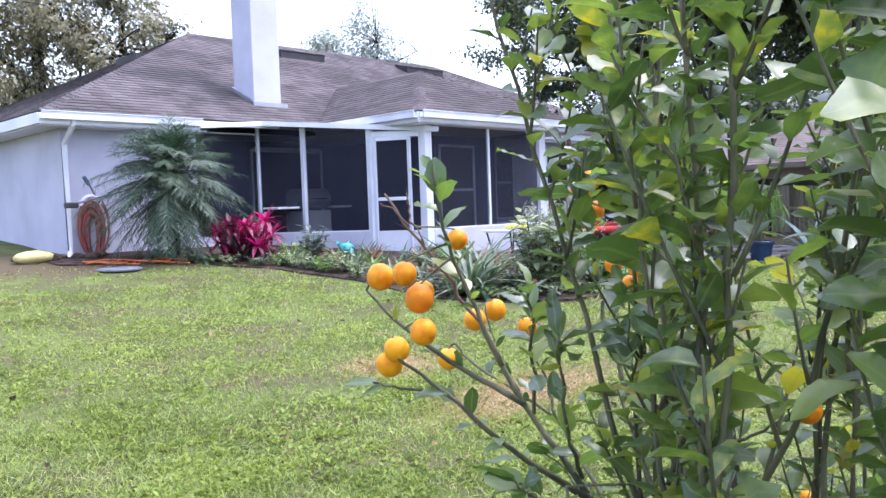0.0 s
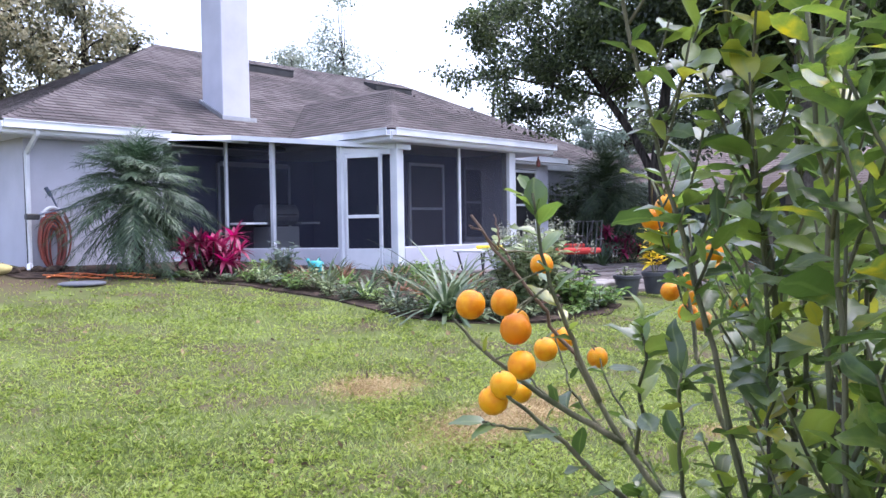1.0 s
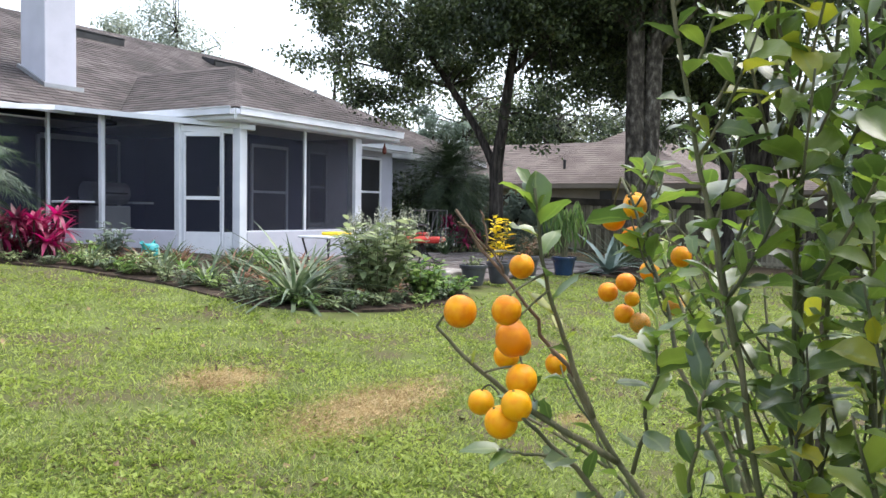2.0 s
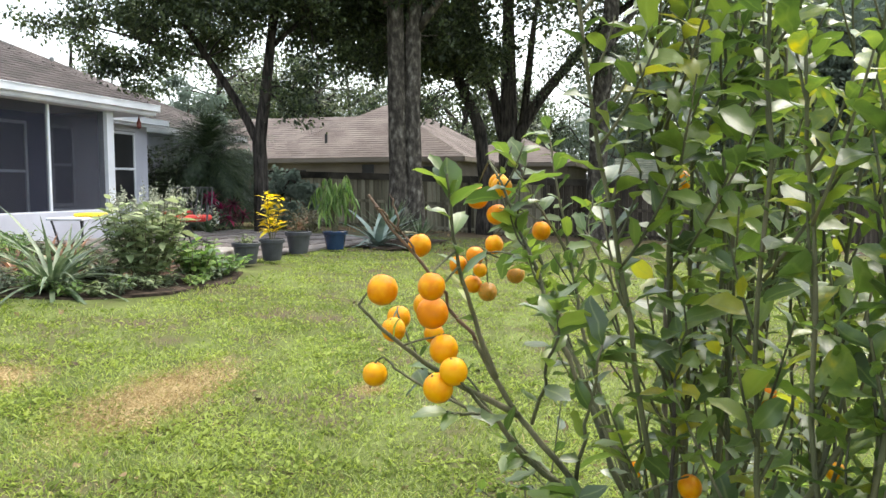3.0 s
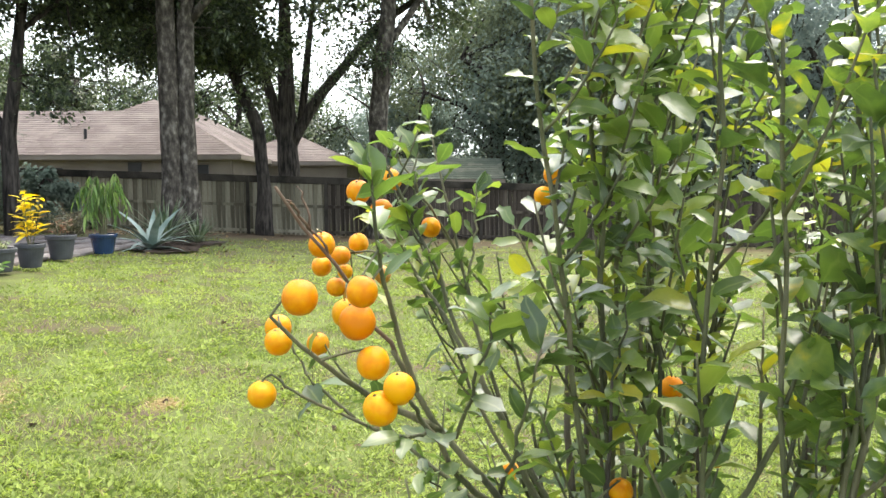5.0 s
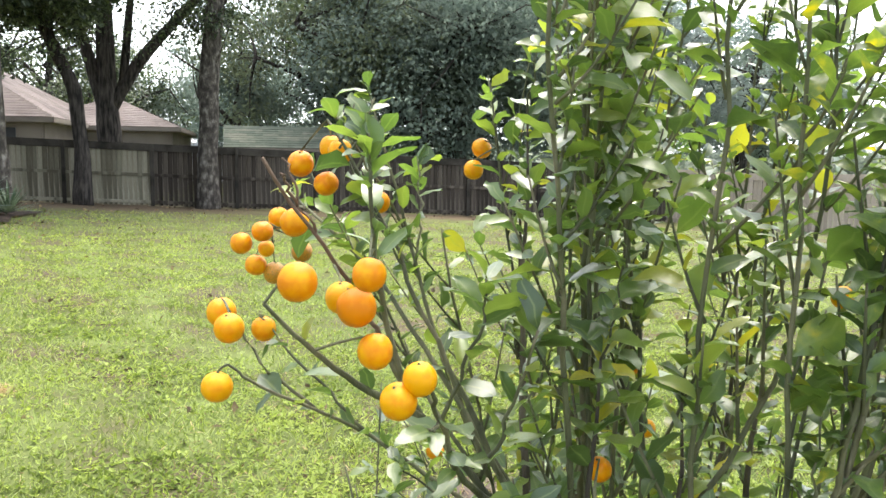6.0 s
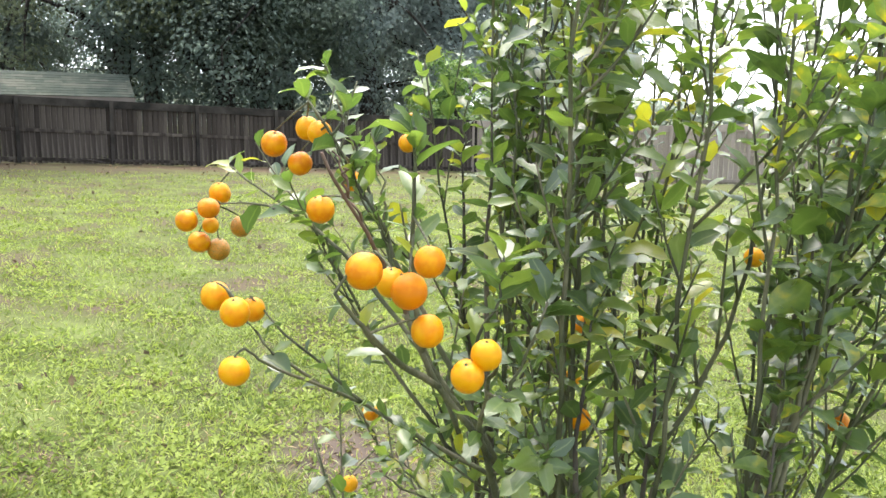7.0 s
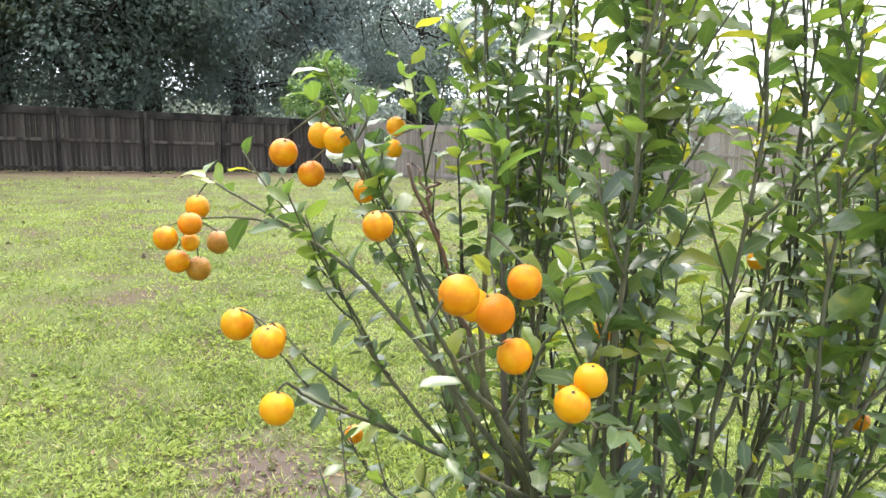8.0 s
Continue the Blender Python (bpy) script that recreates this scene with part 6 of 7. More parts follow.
leafy_plant("flowering_shrub", "grey-green bushy shrub with pale flower spikes", "shrub", -2.05, -4.25, 1.02, 1.0, SAGE, 10, 40, 26, (0.150, 0.072))
leafy_plant("flowering_shrub", "grey-green bushy shrub at the bed's corner", "shrub", -1.45, -4.5, 0.55, 0.65, BRIGHT_LEAF, 12, 16, 18, (0.13, 0.07))
spikes = thing("flower_spikes", "pale lilac flower spikes above the shrub", "flowers", (-1.9, -4.3, 0.2), kind="stuff")
rs = np.random.default_rng(14)
sp = []
for k in range(38):
    c = np.array([-1.9 + rs.normal() * 0.3, -4.3 + rs.normal() * 0.25, ground_z(-1.9, -4.3) + rs.uniform(0.74, 1.06)])
    sp.append(c + rs.normal(size=(60, 3)) * np.array([0.022, 0.022, 0.06]))
sp = np.concatenate(sp)
part("spike_cluster", cards_mesh("spikes", sp, unit(rs, len(sp)), unit(rs, len(sp)), 0.028, 0.016), FLOWER_PALE, spikes)
leafy_plant("ground_cover", "low leafy green ground cover", "plant", -0.85, -4.55, 0.28, 0.8, BRIGHT_LEAF, 15, 16, 14, (0.10, 0.055))
leafy_plant("dark_leafy_plant", "dark green leafy plant beside the knee wall", "plant", -2.35, 0.2, 0.55, 0.55, OAK_DARK, 16, 14, 14, (0.14, 0.06))
for k, (x, y) in enumerate(((-2.2, -1.1), (-1.6, -1.7), (-2.1, -2.5), (-1.5, -2.9), (-2.5, -0.55), (-1.2, -1.0), (-2.4, -3.0), (-1.0, -2.3), (-1.7, -0.5), (-2.6, -1.9))):
    rosette("bromeliad", "rusty green bromeliad in the mulch", "plant", x, y, 14, 0.30, 0.045, BROM if k % 3 else BRIGHT_LEAF, 100 + k, (0.15, 1.3), 0.35)
for k, (x, y) in enumerate(((-2.9, -0.1), (-3.0, -0.9), (-2.0, -3.6), (-0.9, -3.6), (-1.9, 0.9))):
    leafy_plant("ground_cover", "low leafy green ground cover", "plant", x, y, 0.22, 0.6, BRIGHT_LEAF if k % 2 else SAGE, 120 + k, 12, 12, (0.08, 0.045))
rp = random.Random(55)
for k in range(80):
    x, y = rp.uniform(-3.1, 0.3), rp.uniform(-4.4, 1.2)
    if x > -1.2 + (y < 0) * 1.4 or (y > 0.2 and x > -1.9 - 0.3 * y) or (x < -2.6 and y < -3.0):
        continue
    if k % 3 == 0:
        leafy_plant("ground_cover", "low leafy green ground cover in the bed", "plant", x, y, rp.uniform(0.14, 0.34), rp.uniform(0.4, 0.7), (BRIGHT_LEAF, SAGE, OAK_LEAF)[k % 4 % 3], 200 + k, 9, 12, (0.085, 0.045))
    else:
        rosette("bromeliad", "rusty green bromeliad in the mulch", "plant", x, y, 11, rp.uniform(0.22, 0.42), 0.042, (BROM, STRAP, PALM_LEAF)[k % 4 % 3], 300 + k, (0.1, 1.3), 0.4)
# low green growth along the front of the bed
for k in range(30):
    f = 2.0 + 8.0 * (k + rp.random()) / 30
    (ax, ay), (bx, by) = BED[int(f)], BED[int(f) + 1]
    x, y = ax + (bx - ax) * (f % 1.0), ay + (by - ay) * (f % 1.0)
    back = rp.uniform(0.10, 0.45)
    x, y = x + back * (0.9 if y > -4.2 else 0.2), y + back * (0.1 if y > -4.2 else 0.9)
    leafy_plant("ground_cover", "low leafy green ground cover at the bed's edge", "plant", x, y, rp.uniform(0.10, 0.24), rp.uniform(0.3, 0.55), (BRIGHT_LEAF, SAGE, STRAP)[k % 3], 400 + k, 9, 12, (0.085, 0.030))
# agaves under the oak
rosette("agave", "big silver-blue agave with drooping leaves", "agave", 5.75, -4.45, 20, 1.05, 0.15, AGAVE, 17, (0.05, 1.2), 0.42, 0.05, 0.3)
rosette("yucca", "spiky green yucca beside the oak trunk", "yucca", 7.3, -4.25, 60, 0.95, 0.05, STRAP, 18, (0.1, 1.45), 0.10, 0.15)
rosette("yucca", "spiky green yucca beside the oak trunk", "yucca", 8.0, -4.75, 44, 0.7, 0.05, STRAP, 19, (0.0, 1.45), 0.10, 0.10)
rosette("bromeliad", "dark spiky plant at the patio's edge", "plant", 6.3, -0.3, 26, 0.6, 0.05, PALM_DARK, 22, (0.1, 1.4), 0.2)
for k, (x, y, h) in enumerate(((8.3, 2.1, 2.1), (9.9, 2.2, 2.5), (7.4, 2.2, 1.5))):
    leafy_plant("dark_leafy_shrub", "tall dark green shrub against the house wall", "shrub", x, y, h, 1.5, PALM_DARK, 140 + k, 34, 34, (0.17, 0.07))
leafy_plant("ground_cover", "low dark green planting below the palm", "plant", 7.2, 0.6, 0.55, 1.6, OAK_DARK, 23, 26, 18, (0.16, 0.06))
leafy_plant("ground_cover", "low brown-green planting at the patio's end", "plant", 10.0, -1.2, 0.7, 1.6, AUTUMN_LEAF, 24, 26, 18, (0.14, 0.06))
leafy_plant("ground_cover", "low dark green planting below the palm", "plant", 9.4, -0.4, 0.9, 1.6, OAK_DARK, 25, 26, 20, (0.18, 0.05))

# ---- pots ----


def pot(x, y, r, h, mat, label):
    z = ground_z(x, y) + 0.045
    root = thing("plant_pot", label, "plant pot", (x, y, z), "pots along the patio")
    bm = bmesh.new()
    lathe(bm, [(r * 0.70, 0), (r * 0.74, 0.02), (r * 0.92, h * 0.72), (r * 0.95, h * 0.80), (r * 1.06, h * 0.82), (r * 1.08, h * 0.97), (r * 1.04, h), (r * 0.94, h), (r * 0.92, h * 0.86)], (x, y, z), 28)
    part("pot", bm, mat, root, smooth=False)
    bm = bmesh.new()
    bmesh.ops.create_circle(bm, cap_ends=True, segments=24, radius=r * 0.93, matrix=Matrix.Translation((x, y, z + h * 0.88)))
    part("soil", bm, MULCH, root)
    return z + h * 0.88


zp = pot(0.30, -4.30, 0.19, 0.30, POT_DARK, "dark slate plastic pot with a small green plant")
leafy_plant("potted_herb", "small leafy green plant in a dark pot", "plant", 0.30, -4.30, 0.16, 0.34, SAGE, 26, 9, 9, (0.07, 0.035), zp)
zp = pot(1.02, -4.35, 0.18, 0.32, POT_DARK, "dark slate plastic pot with a yellow croton")
leafy_plant("croton", "bright yellow croton in a dark pot", "plant", 1.02, -4.35, 0.80, 0.42, CROTON, 27, 5, 16, (0.19, 0.06), zp)
zp = pot(2.52, -4.12, 0.21, 0.37, POT_DARK, "dark slate plastic pot with dry leggy stems")
leafy_plant("leggy_succulent", "purplish leggy plant in a dark pot", "plant", 2.52, -4.12, 0.42, 0.5, BROM, 28, 9, 8, (0.09, 0.03), zp)
zp = pot(4.0, -4.2, 0.22, 0.34, POT_BLUE, "cobalt blue glazed pot with a drooping plant")
leafy_plant("drooping_plant", "drooping light green plant in a blue pot", "plant", 4.0, -4.2, 1.10, 0.80, BRIGHT_LEAF, 29, 18, 26, (0.26, 0.040), zp, hang=1.0)

# ---- loose things ----


def ring_points(c, a, b, z_tilt, n=28, axis="y"):
    return [Vector((c[0] + a * math.cos(2 * math.pi * i / n), c[1], c[2] + b * math.sin(2 * math.pi * i / n))) for i in range(n + 1)]


def hose():
    root = thing("garden_hose", "red-brown garden hose coiled on a white wall hanger", "garden hose", (-4.68, 2.86, 0.2))
    rnd = random.Random(2)
    for k in range(12):
        bm = bmesh.new()
        tube(bm, ring_points((-4.68 + rnd.gauss(0, 0.02), 2.90 - 0.020 * (k % 5) - 0.012, 0.70 - 0.016 * k - rnd.random() * 0.03), 0.25 - 0.016 * k + rnd.gauss(0, 0.008), 0.47 - 0.014 * k, 0), 0.013, 6, cap=False)
        part("coil", bm, HOSE, root, smooth=True)
    bm = bmesh.new()
    tube(bm, [Vector((-4.68 + 0.15 * math.cos(a), 2.84, 1.02 + 0.14 * math.sin(a))) for a in (math.pi * i / 10 for i in range(11))], 0.028, 8)
    box(bm, (-4.83, 2.86, 0.98), (-4.53, 2.95, 1.10), 0.01)
    part("hanger", bm, TRIM, root, "white plastic hose hanger")


hose()
cord = thing("extension_cord", "orange cord lying in loops on the ground by the wall", "cord", (-4.7, 1.5, ground_z(-4.7, 1.5)))
rnd = random.Random(9)
for k in range(4):
    bm = bmesh.new()
    pts = []
    for i in range(15):
        x = -5.25 + 0.085 * i + rnd.gauss(0, 0.05)
        y = 1.62 - 0.04 * i + 0.22 * math.sin(i * 0.8 + k * 1.7) * 0.8
        pts.append((x, y, ground_z(x, y) + 0.03 + 0.012 * k))
    tube(bm, pts, 0.012, 6)
    part("loop", bm, CORD, cord, smooth=True)
broom = thing("broom", "blue-grey push broom leaning across the hose hanger", "broom", (-4.95, 2.75, 0.9))
bm = bmesh.new()
tube(bm, [(-5.0, 2.72, 1.03), (-4.2, 2.78, 1.22)], 0.014, 8)
part("handle", bm, BROOM_BLUE, broom)
bm = boxed(((-5.14, 2.66, 0.97), (-4.94, 2.76, 1.06)), bevel=0.015)
part("head", bm, BLACK, broom)
brush = thing("brush", "grey scrub brush stuck above the hose hanger", "brush", (-4.7, 2.85, 1.1))
bm = bmesh.new()
beam(bm, (-4.58, 2.84, 1.10), (-4.72, 2.84, 1.40), 0.035, 0.02, 0.004)
beam(bm, (-4.70, 2.83, 1.33), (-4.78, 2.83, 1.47), 0.06, 0.05, 0.01)
part("body", bm, BROOM_BLUE, brush)
bm = bmesh.new()
lathe(bm, [(0.26, 0), (0.30, 0.01), (0.30, 0.03), (0.26, 0.045), (0.12, 0.04), (0.0, 0.04)], (-5.17, 0.80, ground_z(-5.17, 0.80) + 0.005), 20)
tagged(part("stepping_stone", bm, SLATE), "round grey stepping stone in the grass by the bed", "stepping stone")
bm = bmesh.new()
bmesh.ops.create_uvsphere(bm, u_segments=18, v_segments=10, radius=1.0, matrix=pose(-5.75, 2.35, ground_z(-5.75, 2.35) + 0.08, 0, 0, 20) @ Matrix.Diagonal((0.33, 0.17, 0.10, 1)))
for v in bm.verts:
    v.co += Vector((0, 0, 0.02 * noise.noise(v.co * 7)))
tagged(part("soil_sack", bm, STRAW_BOX, smooth=True), "straw-yellow sack lying on the ground by the wall", "sack")
for k in range(7):
    bm = bmesh.new()
    x, y = -5.9 + 0.35 * k * 0.6, 2.6 - 0.1 * (k % 3)
    bmesh.ops.create_icosphere(bm, subdivisions=2, radius=0.07 + 0.02 * (k % 3), matrix=Matrix.Translation((x, y, ground_z(x, y) + 0.03)) @ Matrix.Diagonal((1.3, 1, 0.7, 1)))
    for v in bm.verts:
        v.co += v.normal * 0.02 * noise.noise(v.co * 11)
    tagged(part("stone", bm, MULCH), "brown stone beside the house wall", "stone", "stones by the wall")
# watering can
can = thing("watering_can", "teal plastic watering can in the bed", "watering can", (-1.9, -0.1, 0))
bm = bmesh.new()
lathe(bm, [(0.12, 0.03), (0.13, 0.06), (0.12, 0.22), (0.08, 0.25), (0.05, 0.25)], (-1.95, -0.15, 0.02), 18)
part("body", bm, TEAL, can, smooth=True)
bm = bmesh.new()
tube(bm, [(-2.05, -0.2, 0.10), (-2.2, -0.3, 0.24), (-2.26, -0.34, 0.30)], [0.03, 0.02, 0.03], 8)
part("spout", bm, TEAL, can)
bm = bmesh.new()
tube(bm, bezier((-1.90, -0.12, 0.25), (-1.72, 0.0, 0.42), (-1.83, -0.07, 0.10), 8), 0.013, 6)
part("handle", bm, TEAL, can)


def patio_table():
    x, y = 0.75, -1.3
    z = ground_z(x, y) + 0.045
    root = thing("patio_table", "white-topped patio table with black metal legs", "table", (x, y, z))
    part("tabletop", boxed(((x - 0.42, y - 0.32, z + 0.40), (x + 0.42, y + 0.32, z + 0.44)), bevel=0.012), TRIM, root)
    for dx in (-0.36, 0.36):
        for dy in (-0.26, 0.26):
            bm = bmesh.new()
            tube(bm, [(x + dx * 0.7, y + dy * 0.8, z), (x + dx, y + dy, z + 0.40)], 0.016, 8)
            part("leg", bm, BLACK, root)
    tray = tagged(part("tray", boxed(((x - 0.02, y - 0.2, z + 0.44), (x + 0.38, y + 0.15, z + 0.50)), bevel=0.02), YELLOW), "yellow plastic tray lying on the patio table", "tray")


patio_table()


def swivel_chair(x, y, turn, big=1.0):
    z = ground_z(x, y) + 0.045
    root = thing("swivel_chair", "black metal patio chair with a red seat cushion", "chair", (x, y, z))
    m = pose(x, y, z, 0, 0, turn) @ Matrix.Diagonal((big, big, 1, 1))

    def put(name, bm, mat, label="", smooth=False):
        ob = part(name, bm, mat, root, label, smooth)
        ob.matrix_world = m
    put("seat", boxed(((-0.30, -0.30, 0.40), (0.30, 0.30, 0.50)), bevel=0.03), RED_CLOTH, "red seat cushion")
    bm = bmesh.new()
    tube(bm, [Vector((0.34 * math.cos(a), 0.34 * math.sin(a), 0.012)) for a in (2 * math.pi * i / 20 for i in range(21))], 0.014, 6, cap=False)
    put("base_ring", bm, BLACK)
    for k in range(4):
        a = k * math.pi / 2 + 0.4
        bm = bmesh.new()
        tube(bm, bezier((0.33 * math.cos(a), 0.33 * math.sin(a), 0.015), (0.1 * math.cos(a), 0.1 * math.sin(a), 0.05), (0, 0, 0.38), 5), 0.013, 6)
        put("leg", bm, BLACK)
    for s in (-1, 1):
        bm = bmesh.new()
        tube(bm, [(0.30, s * 0.32, 0.42), (0.27, s * 0.34, 0.66), (-0.25, s * 0.34, 0.66), (-0.33, s * 0.27, 0.42)], 0.013, 6)
        put("armrest", bm, BLACK)
    bm = bmesh.new()
    tube(bm, [(-0.30, -0.28, 0.44), (-0.46, -0.28, 0.98), (-0.46, 0.28, 0.98), (-0.30, 0.28, 0.44)], 0.013, 6)
    put("backrest", bm, BLACK, "open black wire back")
    for k in range(-3, 4):
        bm = bmesh.new()
        tube(bm, [(-0.30, 0.07 * k, 0.44), (-0.46, 0.07 * k, 0.98)], 0.006, 5)
        put("back_wire", bm, BLACK)


swivel_chair(2.56, -2.02, 200, 1.25)
swivel_chair(4.4, -0.7, 120)


def grill():
    x, y, z = -0.75, 2.45, 0.03
    root = thing("barbecue_grill", "grey barbecue grill standing on the dim porch", "barbecue", (x, y, z))
    bm = boxed(((x - 0.35, y - 0.25, z + 0.1), (x + 0.35, y + 0.25, z + 0.78)), bevel=0.02)
    part("cabinet", bm, TRIM, root, "pale metal cart")
    bm = bmesh.new()
    tube(bm, [(x - 0.38, y, z + 1.0), (x + 0.38, y, z + 1.0)], 0.2, 16)
    part("lid", bm, STEEL, root, "rounded steel lid")
    part("shelf", boxed(((x + 0.38, y - 0.25, z + 0.82), (x + 0.85, y + 0.25, z + 0.86)), bevel=0.008), TRIM, root)
    part("shelf", boxed(((x - 0.85, y - 0.25, z + 0.82), (x - 0.38, y + 0.25, z + 0.86)), bevel=0.008), TRIM, root)
    bm = bmesh.new()
    tube(bm, [(x - 0.3, y - 0.22, z + 1.0), (x + 0.3, y - 0.22, z + 1.0)], 0.015, 8)
    part("handle", bm, BLACK, root)


grill()
for x, y in ((1.9, 2.2), (2.6, 1.7)):
    z = 0.03
    seat = thing("porch_chair", "dark wicker chair in the dim porch", "chair", (x, y, z), "porch chairs")
    part("seat", boxed(((x - 0.28, y - 0.28, z + 0.36), (x + 0.28, y + 0.28, z + 0.46)), bevel=0.02), BLACK, seat)
    part("backrest", boxed(((x - 0.28, y + 0.24, z + 0.46), (x + 0.28, y + 0.30, z + 0.95)), bevel=0.02), BLACK, seat)
    for dx in (-0.24, 0.24):
        for dy in (-0.24, 0.24):
            part("leg", boxed(((x + dx - 0.02, y + dy - 0.02, z), (x + dx + 0.02, y + dy + 0.02, z + 0.37))), BLACK, seat)
bell = thing("hanging_lantern", "small red lantern hanging under the eave", "lantern", (4.25, 0.0, 2.0))
bm = bmesh.new()
lathe(bm, [(0.02, 0.0), (0.045, 0.03), (0.045, 0.12), (0.025, 0.15), (0.008, 0.24)], (4.25, 0.0, 1.99), 10)
part("body", bm, HOSE, bell)

# fallen twigs raked against the fence
pile = thing("brush_pile", "small pile of dry fallen twigs against the fence", "brush pile", (15.25, -11.8, ground_z(15.25, -11.8)))
rnd = random.Random(77)
for k in range(22):
    x, y = 15.2 + rnd.gauss(0, 0.14), -11.8 + rnd.gauss(0, 0.45)
    a, l = rnd.random() * 6.28, rnd.uniform(0.35, 0.9)
    z = ground_z(x, y) + 0.03 + 0.10 * rnd.random()
    bm = bmesh.new()
    p, q = Vector((x, y, z)), Vector((min(x + l * 0.5 * math.cos(a), 15.55), y + l * math.sin(a), z + rnd.uniform(-0.03, 0.18)))
    tube(bm, bezier(p, p.lerp(q, 0.5) + Vector((0, 0, rnd.uniform(0, 0.1))), q, 5), [0.014, 0.012, 0.010, 0.008, 0.006, 0.004], 5)
    part("twig", bm, BARK_DARK, pile)

# ---- grass and litter ----


def grass(name, label, n, r0, r1, mat, length, width, seed, lean=0.8, keep=None, power=1.0, fan=(-82, 92)):
    """Blades over the part of the yard round the path, thinning with distance."""
    rng = np.random.default_rng(seed)
    ang = np.radians(rng.uniform(*fan, n))
    r = r0 * (r1 / r0) ** (rng.random(n) ** power)
    x, y = -10.0 + r * np.cos(ang), -9.7 + r * np.sin(ang)
    ok = keep(x, y, rng)
    x, y = x[ok], y[ok]
    r = r[ok]
    z = np.array([ground_z(a, b) for a, b in zip(x, y)])
    k = len(x)
    d = np.stack([rng.normal(size=k) * lean, rng.normal(size=k) * lean, np.abs(rng.normal(size=k)) * 0.6 + 0.35], axis=1)
    ln = length * rng.uniform(0.5, 1.4, k) * (1 + 0.03 * r)
    me = cards_mesh(name, np.stack([x, y, z - 0.004], axis=1), d, unit(rng, k) + np.array([0, 0, 0.6]), ln, width * rng.uniform(0.6, 1.4, k) * (1 + 0.03 * r))
    ob = part(name, me, mat)
    tagged(ob, label, "grass", kind="stuff")


def dry(x, y):
    v = np.zeros(len(x))
    for px, py, rx, ry in PATCHES:
        v = np.maximum(v, 1.25 - np.hypot((x - px) / rx, (y - py) / ry))
    return np.clip(v * 1.5, 0, 1)


def bare(x, y):
    v = np.zeros(len(x))
    for px, py, rx, ry in BARES:
        v = np.maximum(v, 1.2 - np.hypot((x - px) / rx, (y - py) / ry))
    return np.clip(v * 1.2, 0, 0.85)


def off_beds(x, y):
    bed = (x > -3.45) & (x < 0.6) & (y > -4.85) & (y < 3)
    bed |= (x > -3.9) & (x < 1) & (y > 0.7) | (y > 1.55)
    bed |= (x > 0.55) & (y > -4.0)
    bed |= (x > 5.2) & (x < 10) & (y > -5.1)
    bed |= (x > 15.6)
    return ~bed


def green_keep(x, y, rng):
    clump = np.array([noise.noise((a * 1.1, b * 1.1, 0.0)) + 0.6 * noise.noise((a * 4.0, b * 4.0, 3.0)) for a, b in zip(x, y)])
    worn = np.where(x < -3.0, np.clip((y + 1.4) / 3.4, 0, 0.72), 0.0) + np.where(x > 11.0, np.clip((x - 11.0) / 4.0, 0, 0.8), 0.0)
    thin = np.array([noise.noise((a * 0.9, b * 0.9, 7.0)) + 0.5 * noise.noise((a * 3.1, b * 3.1, 9.0)) for a, b in zip(x, y)])
    return off_beds(x, y) & (thin + rng.random(len(x)) * 0.8 > -0.22) & (rng.random(len(x)) > worn) & (rng.random(len(x)) > dry(x, y) * 0.85) & (clump + rng.random(len(x)) * 1.5 > 0.0) & (rng.random(len(x)) > bare(x, y))


def tufts(x, y):
    """Where the broad-leaved weeds gather."""
    return np.array([noise.noise((a * 1.7, b * 1.7, 21.0)) + 0.6 * noise.noise((a * 5.0, b * 5.0, 23.0)) for a, b in zip(x, y)])


def weed_clumps():
    """Low rosettes of lawn weeds, a dozen leaves each."""
    rng = np.random.default_rng(42)
    n, per = 54000, 6
    ang = np.radians(rng.uniform(-82, 92, n))
    r = 3.0 * (15.0 / 3.0) ** rng.random(n)
    x, y = -10.0 + r * np.cos(ang), -9.7 + r * np.sin(ang)
    ok = green_keep(x, y, rng) & (tufts(x, y) + rng.random(len(x)) * 0.5 > 0.12)
    x, y, r = x[ok], y[ok], r[ok]
    k = len(x)
    size = rng.uniform(0.5, 1.4, k) * (1 + 0.03 * r)
    z = np.array([ground_z(a, b) for a, b in zip(x, y)])
    c = np.repeat(np.stack([x, y, z], axis=1), per, axis=0)
    sz = np.repeat(size, per)
    a = rng.uniform(0, 6.283, k * per)
    out = np.stack([np.cos(a), np.sin(a), rng.uniform(0.05, 1.1, k * per)], axis=1)
    base = c + out * np.array([1, 1, 0.35]) * (rng.random(k * per) * 0.045 * sz)[:, None]
    me = cards_mesh("weeds", base, out, np.array([0, 0, 1.0]) + 0.5 * unit(rng, k * per), 0.027 * sz * rng.uniform(0.6, 1.3, k * per), 0.0175 * sz)
    tagged(part("weeds", me, WEED), "low rosettes of broad-leaved green lawn weeds", "weeds", kind="stuff")


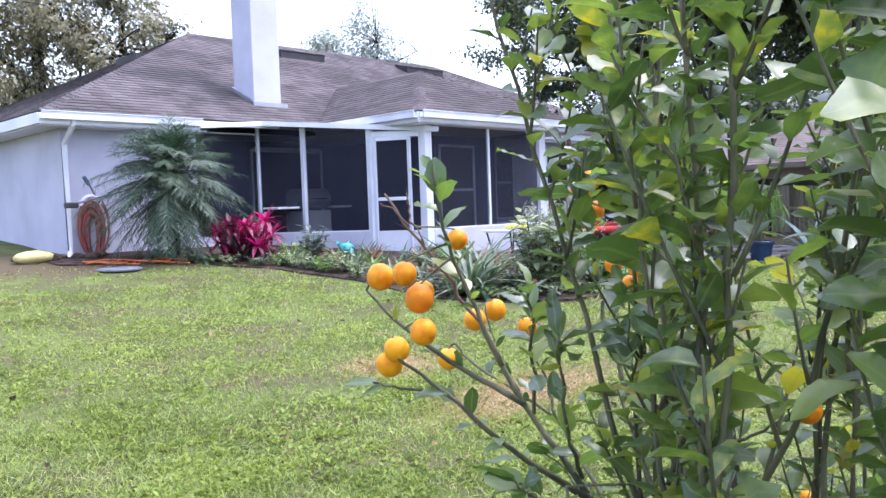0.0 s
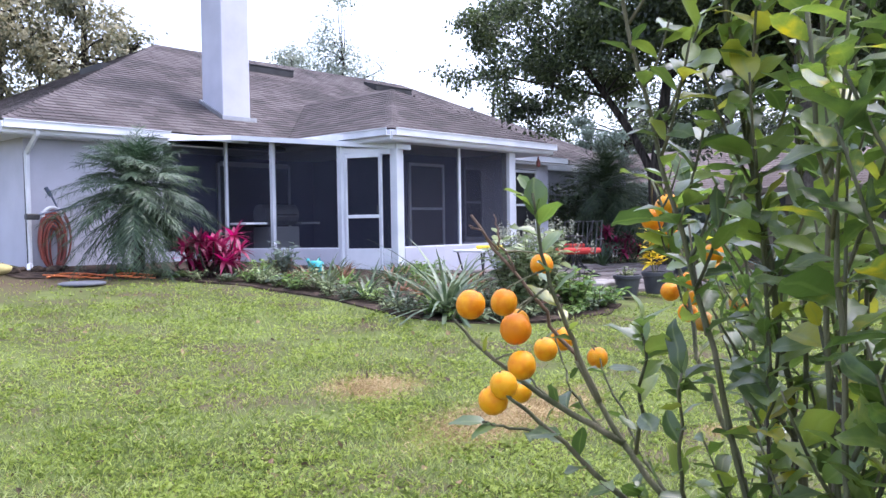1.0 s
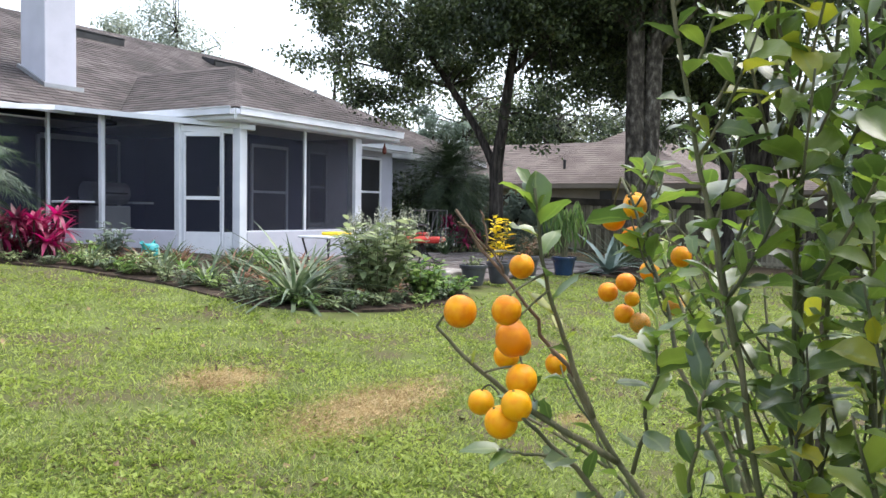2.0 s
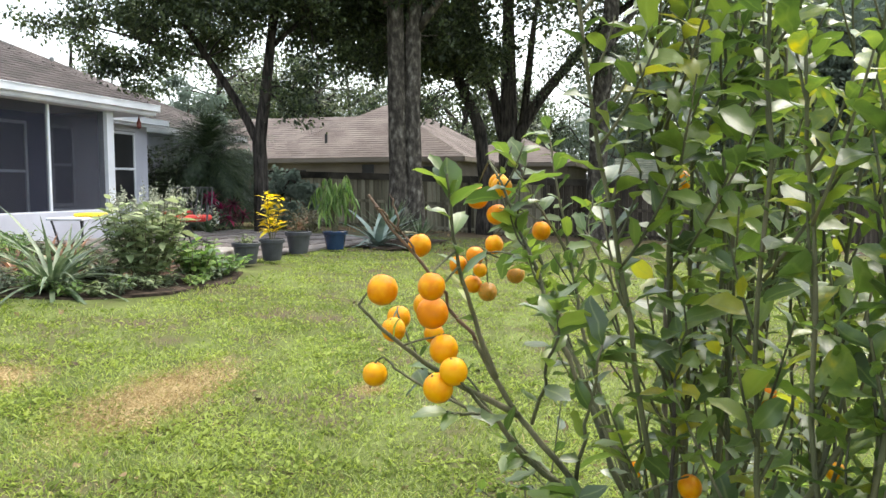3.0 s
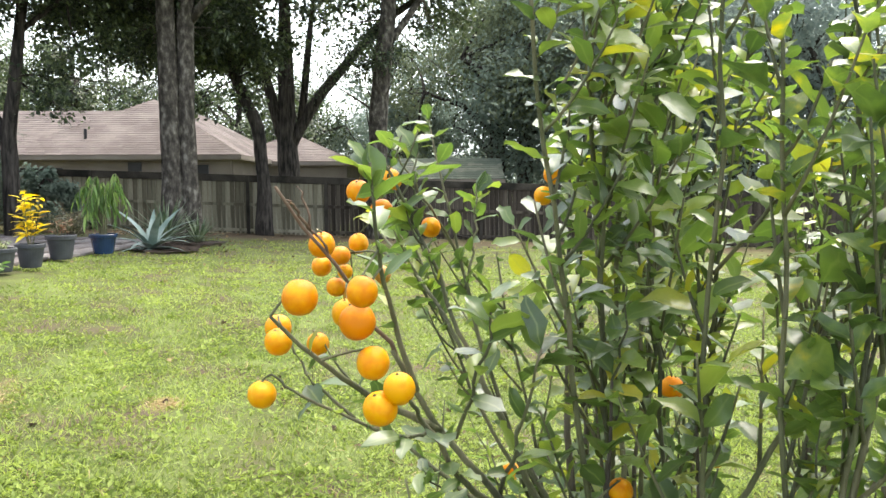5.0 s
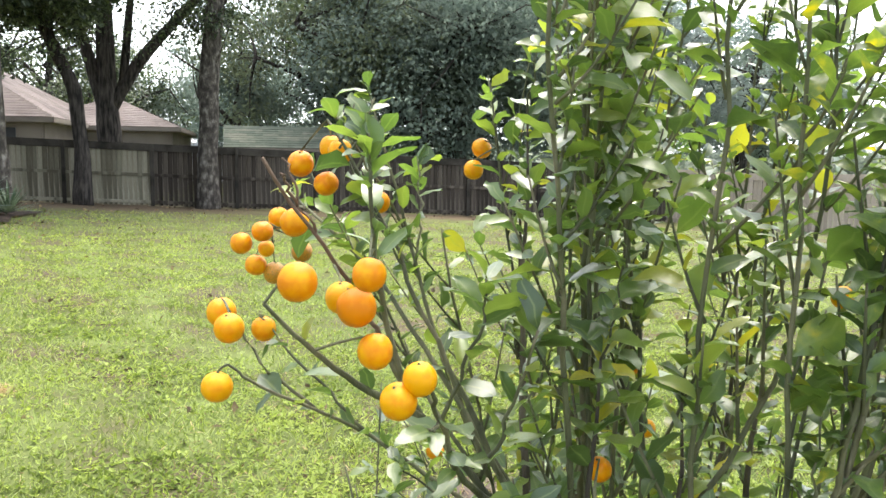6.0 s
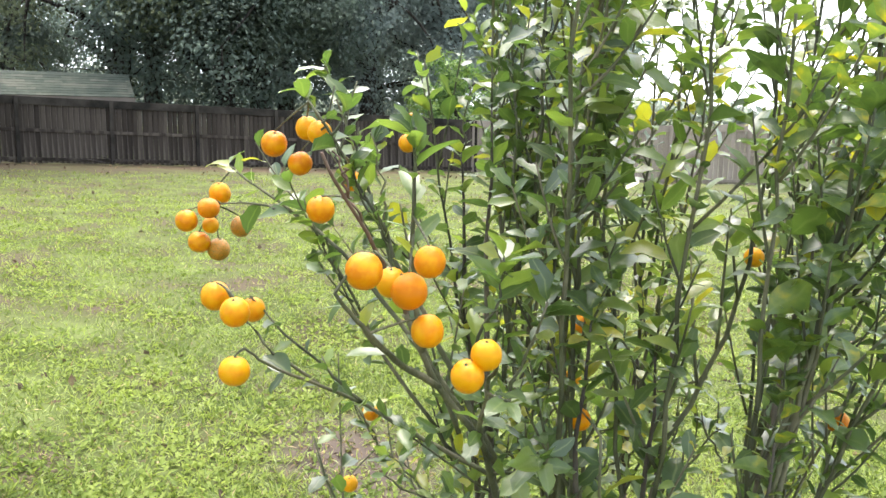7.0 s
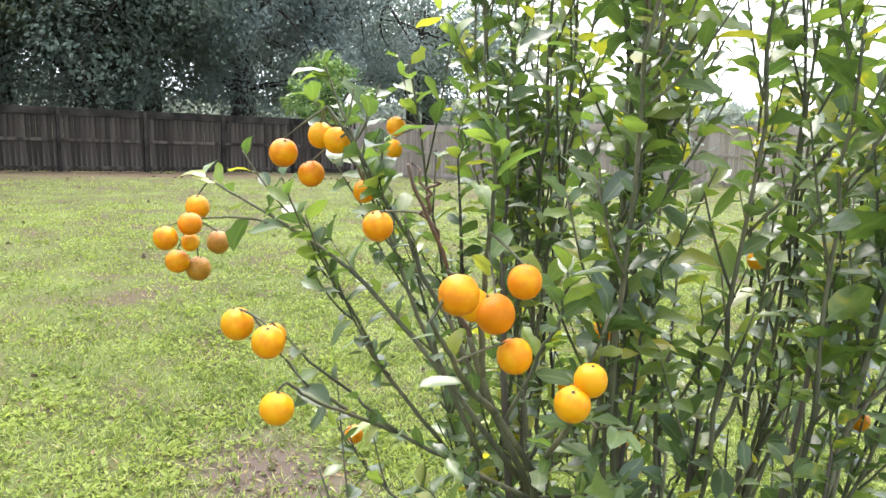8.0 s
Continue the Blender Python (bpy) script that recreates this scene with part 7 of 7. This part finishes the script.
def straw_patches():
    """Dead thatch lying in the dry patches."""
    rng = np.random.default_rng(47)
    xs, ys = [], []
    for px, py, rx, ry in PATCHES:
        k = int(13000 * rx * ry / 0.18)
        xs.append(px + rng.normal(size=k) * rx * 0.55)
        ys.append(py + rng.normal(size=k) * ry * 0.55)
    x, y = np.concatenate(xs), np.concatenate(ys)
    k = len(x)
    z = np.array([ground_z(a, b) for a, b in zip(x, y)])
    d = np.stack([rng.normal(size=k), rng.normal(size=k), np.abs(rng.normal(size=k)) * 0.35], axis=1)
    me = cards_mesh("thatch", np.stack([x, y, z + 0.002], axis=1), d, unit(rng, k) + np.array([0, 0, 0.8]), rng.uniform(0.02, 0.055, k), rng.uniform(0.003, 0.007, k))
    tagged(part("thatch", me, STRAW), "dead straw-brown thatch in the dry patches", "grass", kind="stuff")


grass("grass", "short green lawn grass with weeds", 215000, 3.0, 22.0, GRASS, 0.046, 0.0065, 41, 0.75, green_keep)
weed_clumps()
grass("grass", "fine pale grass blades in the lawn", 112000, 3.0, 10.0, GRASS_COOL, 0.062, 0.0045, 46, 0.9, lambda x, y, rng: green_keep(x, y, rng) & (tufts(x, y) < 0.12))
grass("dead_blades", "small brown bits of dead grass in the lawn", 50000, 2.5, 12.0, LITTER, 0.034, 0.007, 48, 1.8, lambda x, y, rng: off_beds(x, y) & (rng.random(len(x)) < 0.26 + 0.5 * bare(x, y)))
grass("grass", "short green lawn grass behind the path", 62000, 0.5, 9.0, GRASS, 0.050, 0.0105, 45, 0.85, lambda x, y, rng: green_keep(x, y, rng) & ((np.hypot(x + 10, y + 9.7) < 3.05) | (np.abs(np.degrees(np.arctan2(y + 9.7, x + 10)) - 5) > 87)), power=0.62, fan=(-180, 180))
grass("dry_grass", "dry straw-coloured grass in patches", 60000, 1.8, 9.0, STRAW, 0.045, 0.005, 43, 1.3, lambda x, y, rng: off_beds(x, y) & (rng.random(len(x)) < dry(x, y) * 0.9 + 0.14))
straw_patches()
grass("leaf_litter", "fallen dry leaves on the lawn and under the trees", 12000, 1.8, 27.0, LITTER, 0.05, 0.035, 44, 2.2, lambda x, y, rng: (x < 15.6) & (rng.random(len(x)) < np.where((x > 11.5) | ((x > 4.5) & (y > -6)), 0.9, 0.16)) & ((x < -4) | off_beds(x, y) | (x > 4.5)), 0.6)

# ---- shingles of the porch roof, piece by piece ----
made = 0
for slope in (E_FRONT, E_LEFT):
    whole, cut, (a, b, n) = tiles_on(slope)
    inv = Matrix((a.normalized(), b.normalized(), n.normalized())).to_4x4()
    me = bpy.data.meshes.new("shingle")
    me.from_pydata([tuple(p) for p in tab_corners(Vector((0, 0, 0)), Vector((a.length, 0, 0)), Vector((0, b.length, 0)), Vector((0, 0, n.length)))], [], TAB_FACES)
    me.materials.append(SHINGLE_ONE)
    for m in whole:
        ob = part("shingle", me, None, house)
        ob.matrix_world = m
    verts, faces = [], []
    for o, aa, bb, nn in cut:
        k = len(verts)
        verts += [tuple(p) for p in tab_corners(o, aa, bb, nn)]
        faces += [tuple(i + k for i in f) for f in TAB_FACES]
    cm = bpy.data.meshes.new("cut_shingles")
    cm.from_pydata(verts, [], faces)
    part("cut_shingles", cm, SHINGLE, house)["kind"] = "stuff"
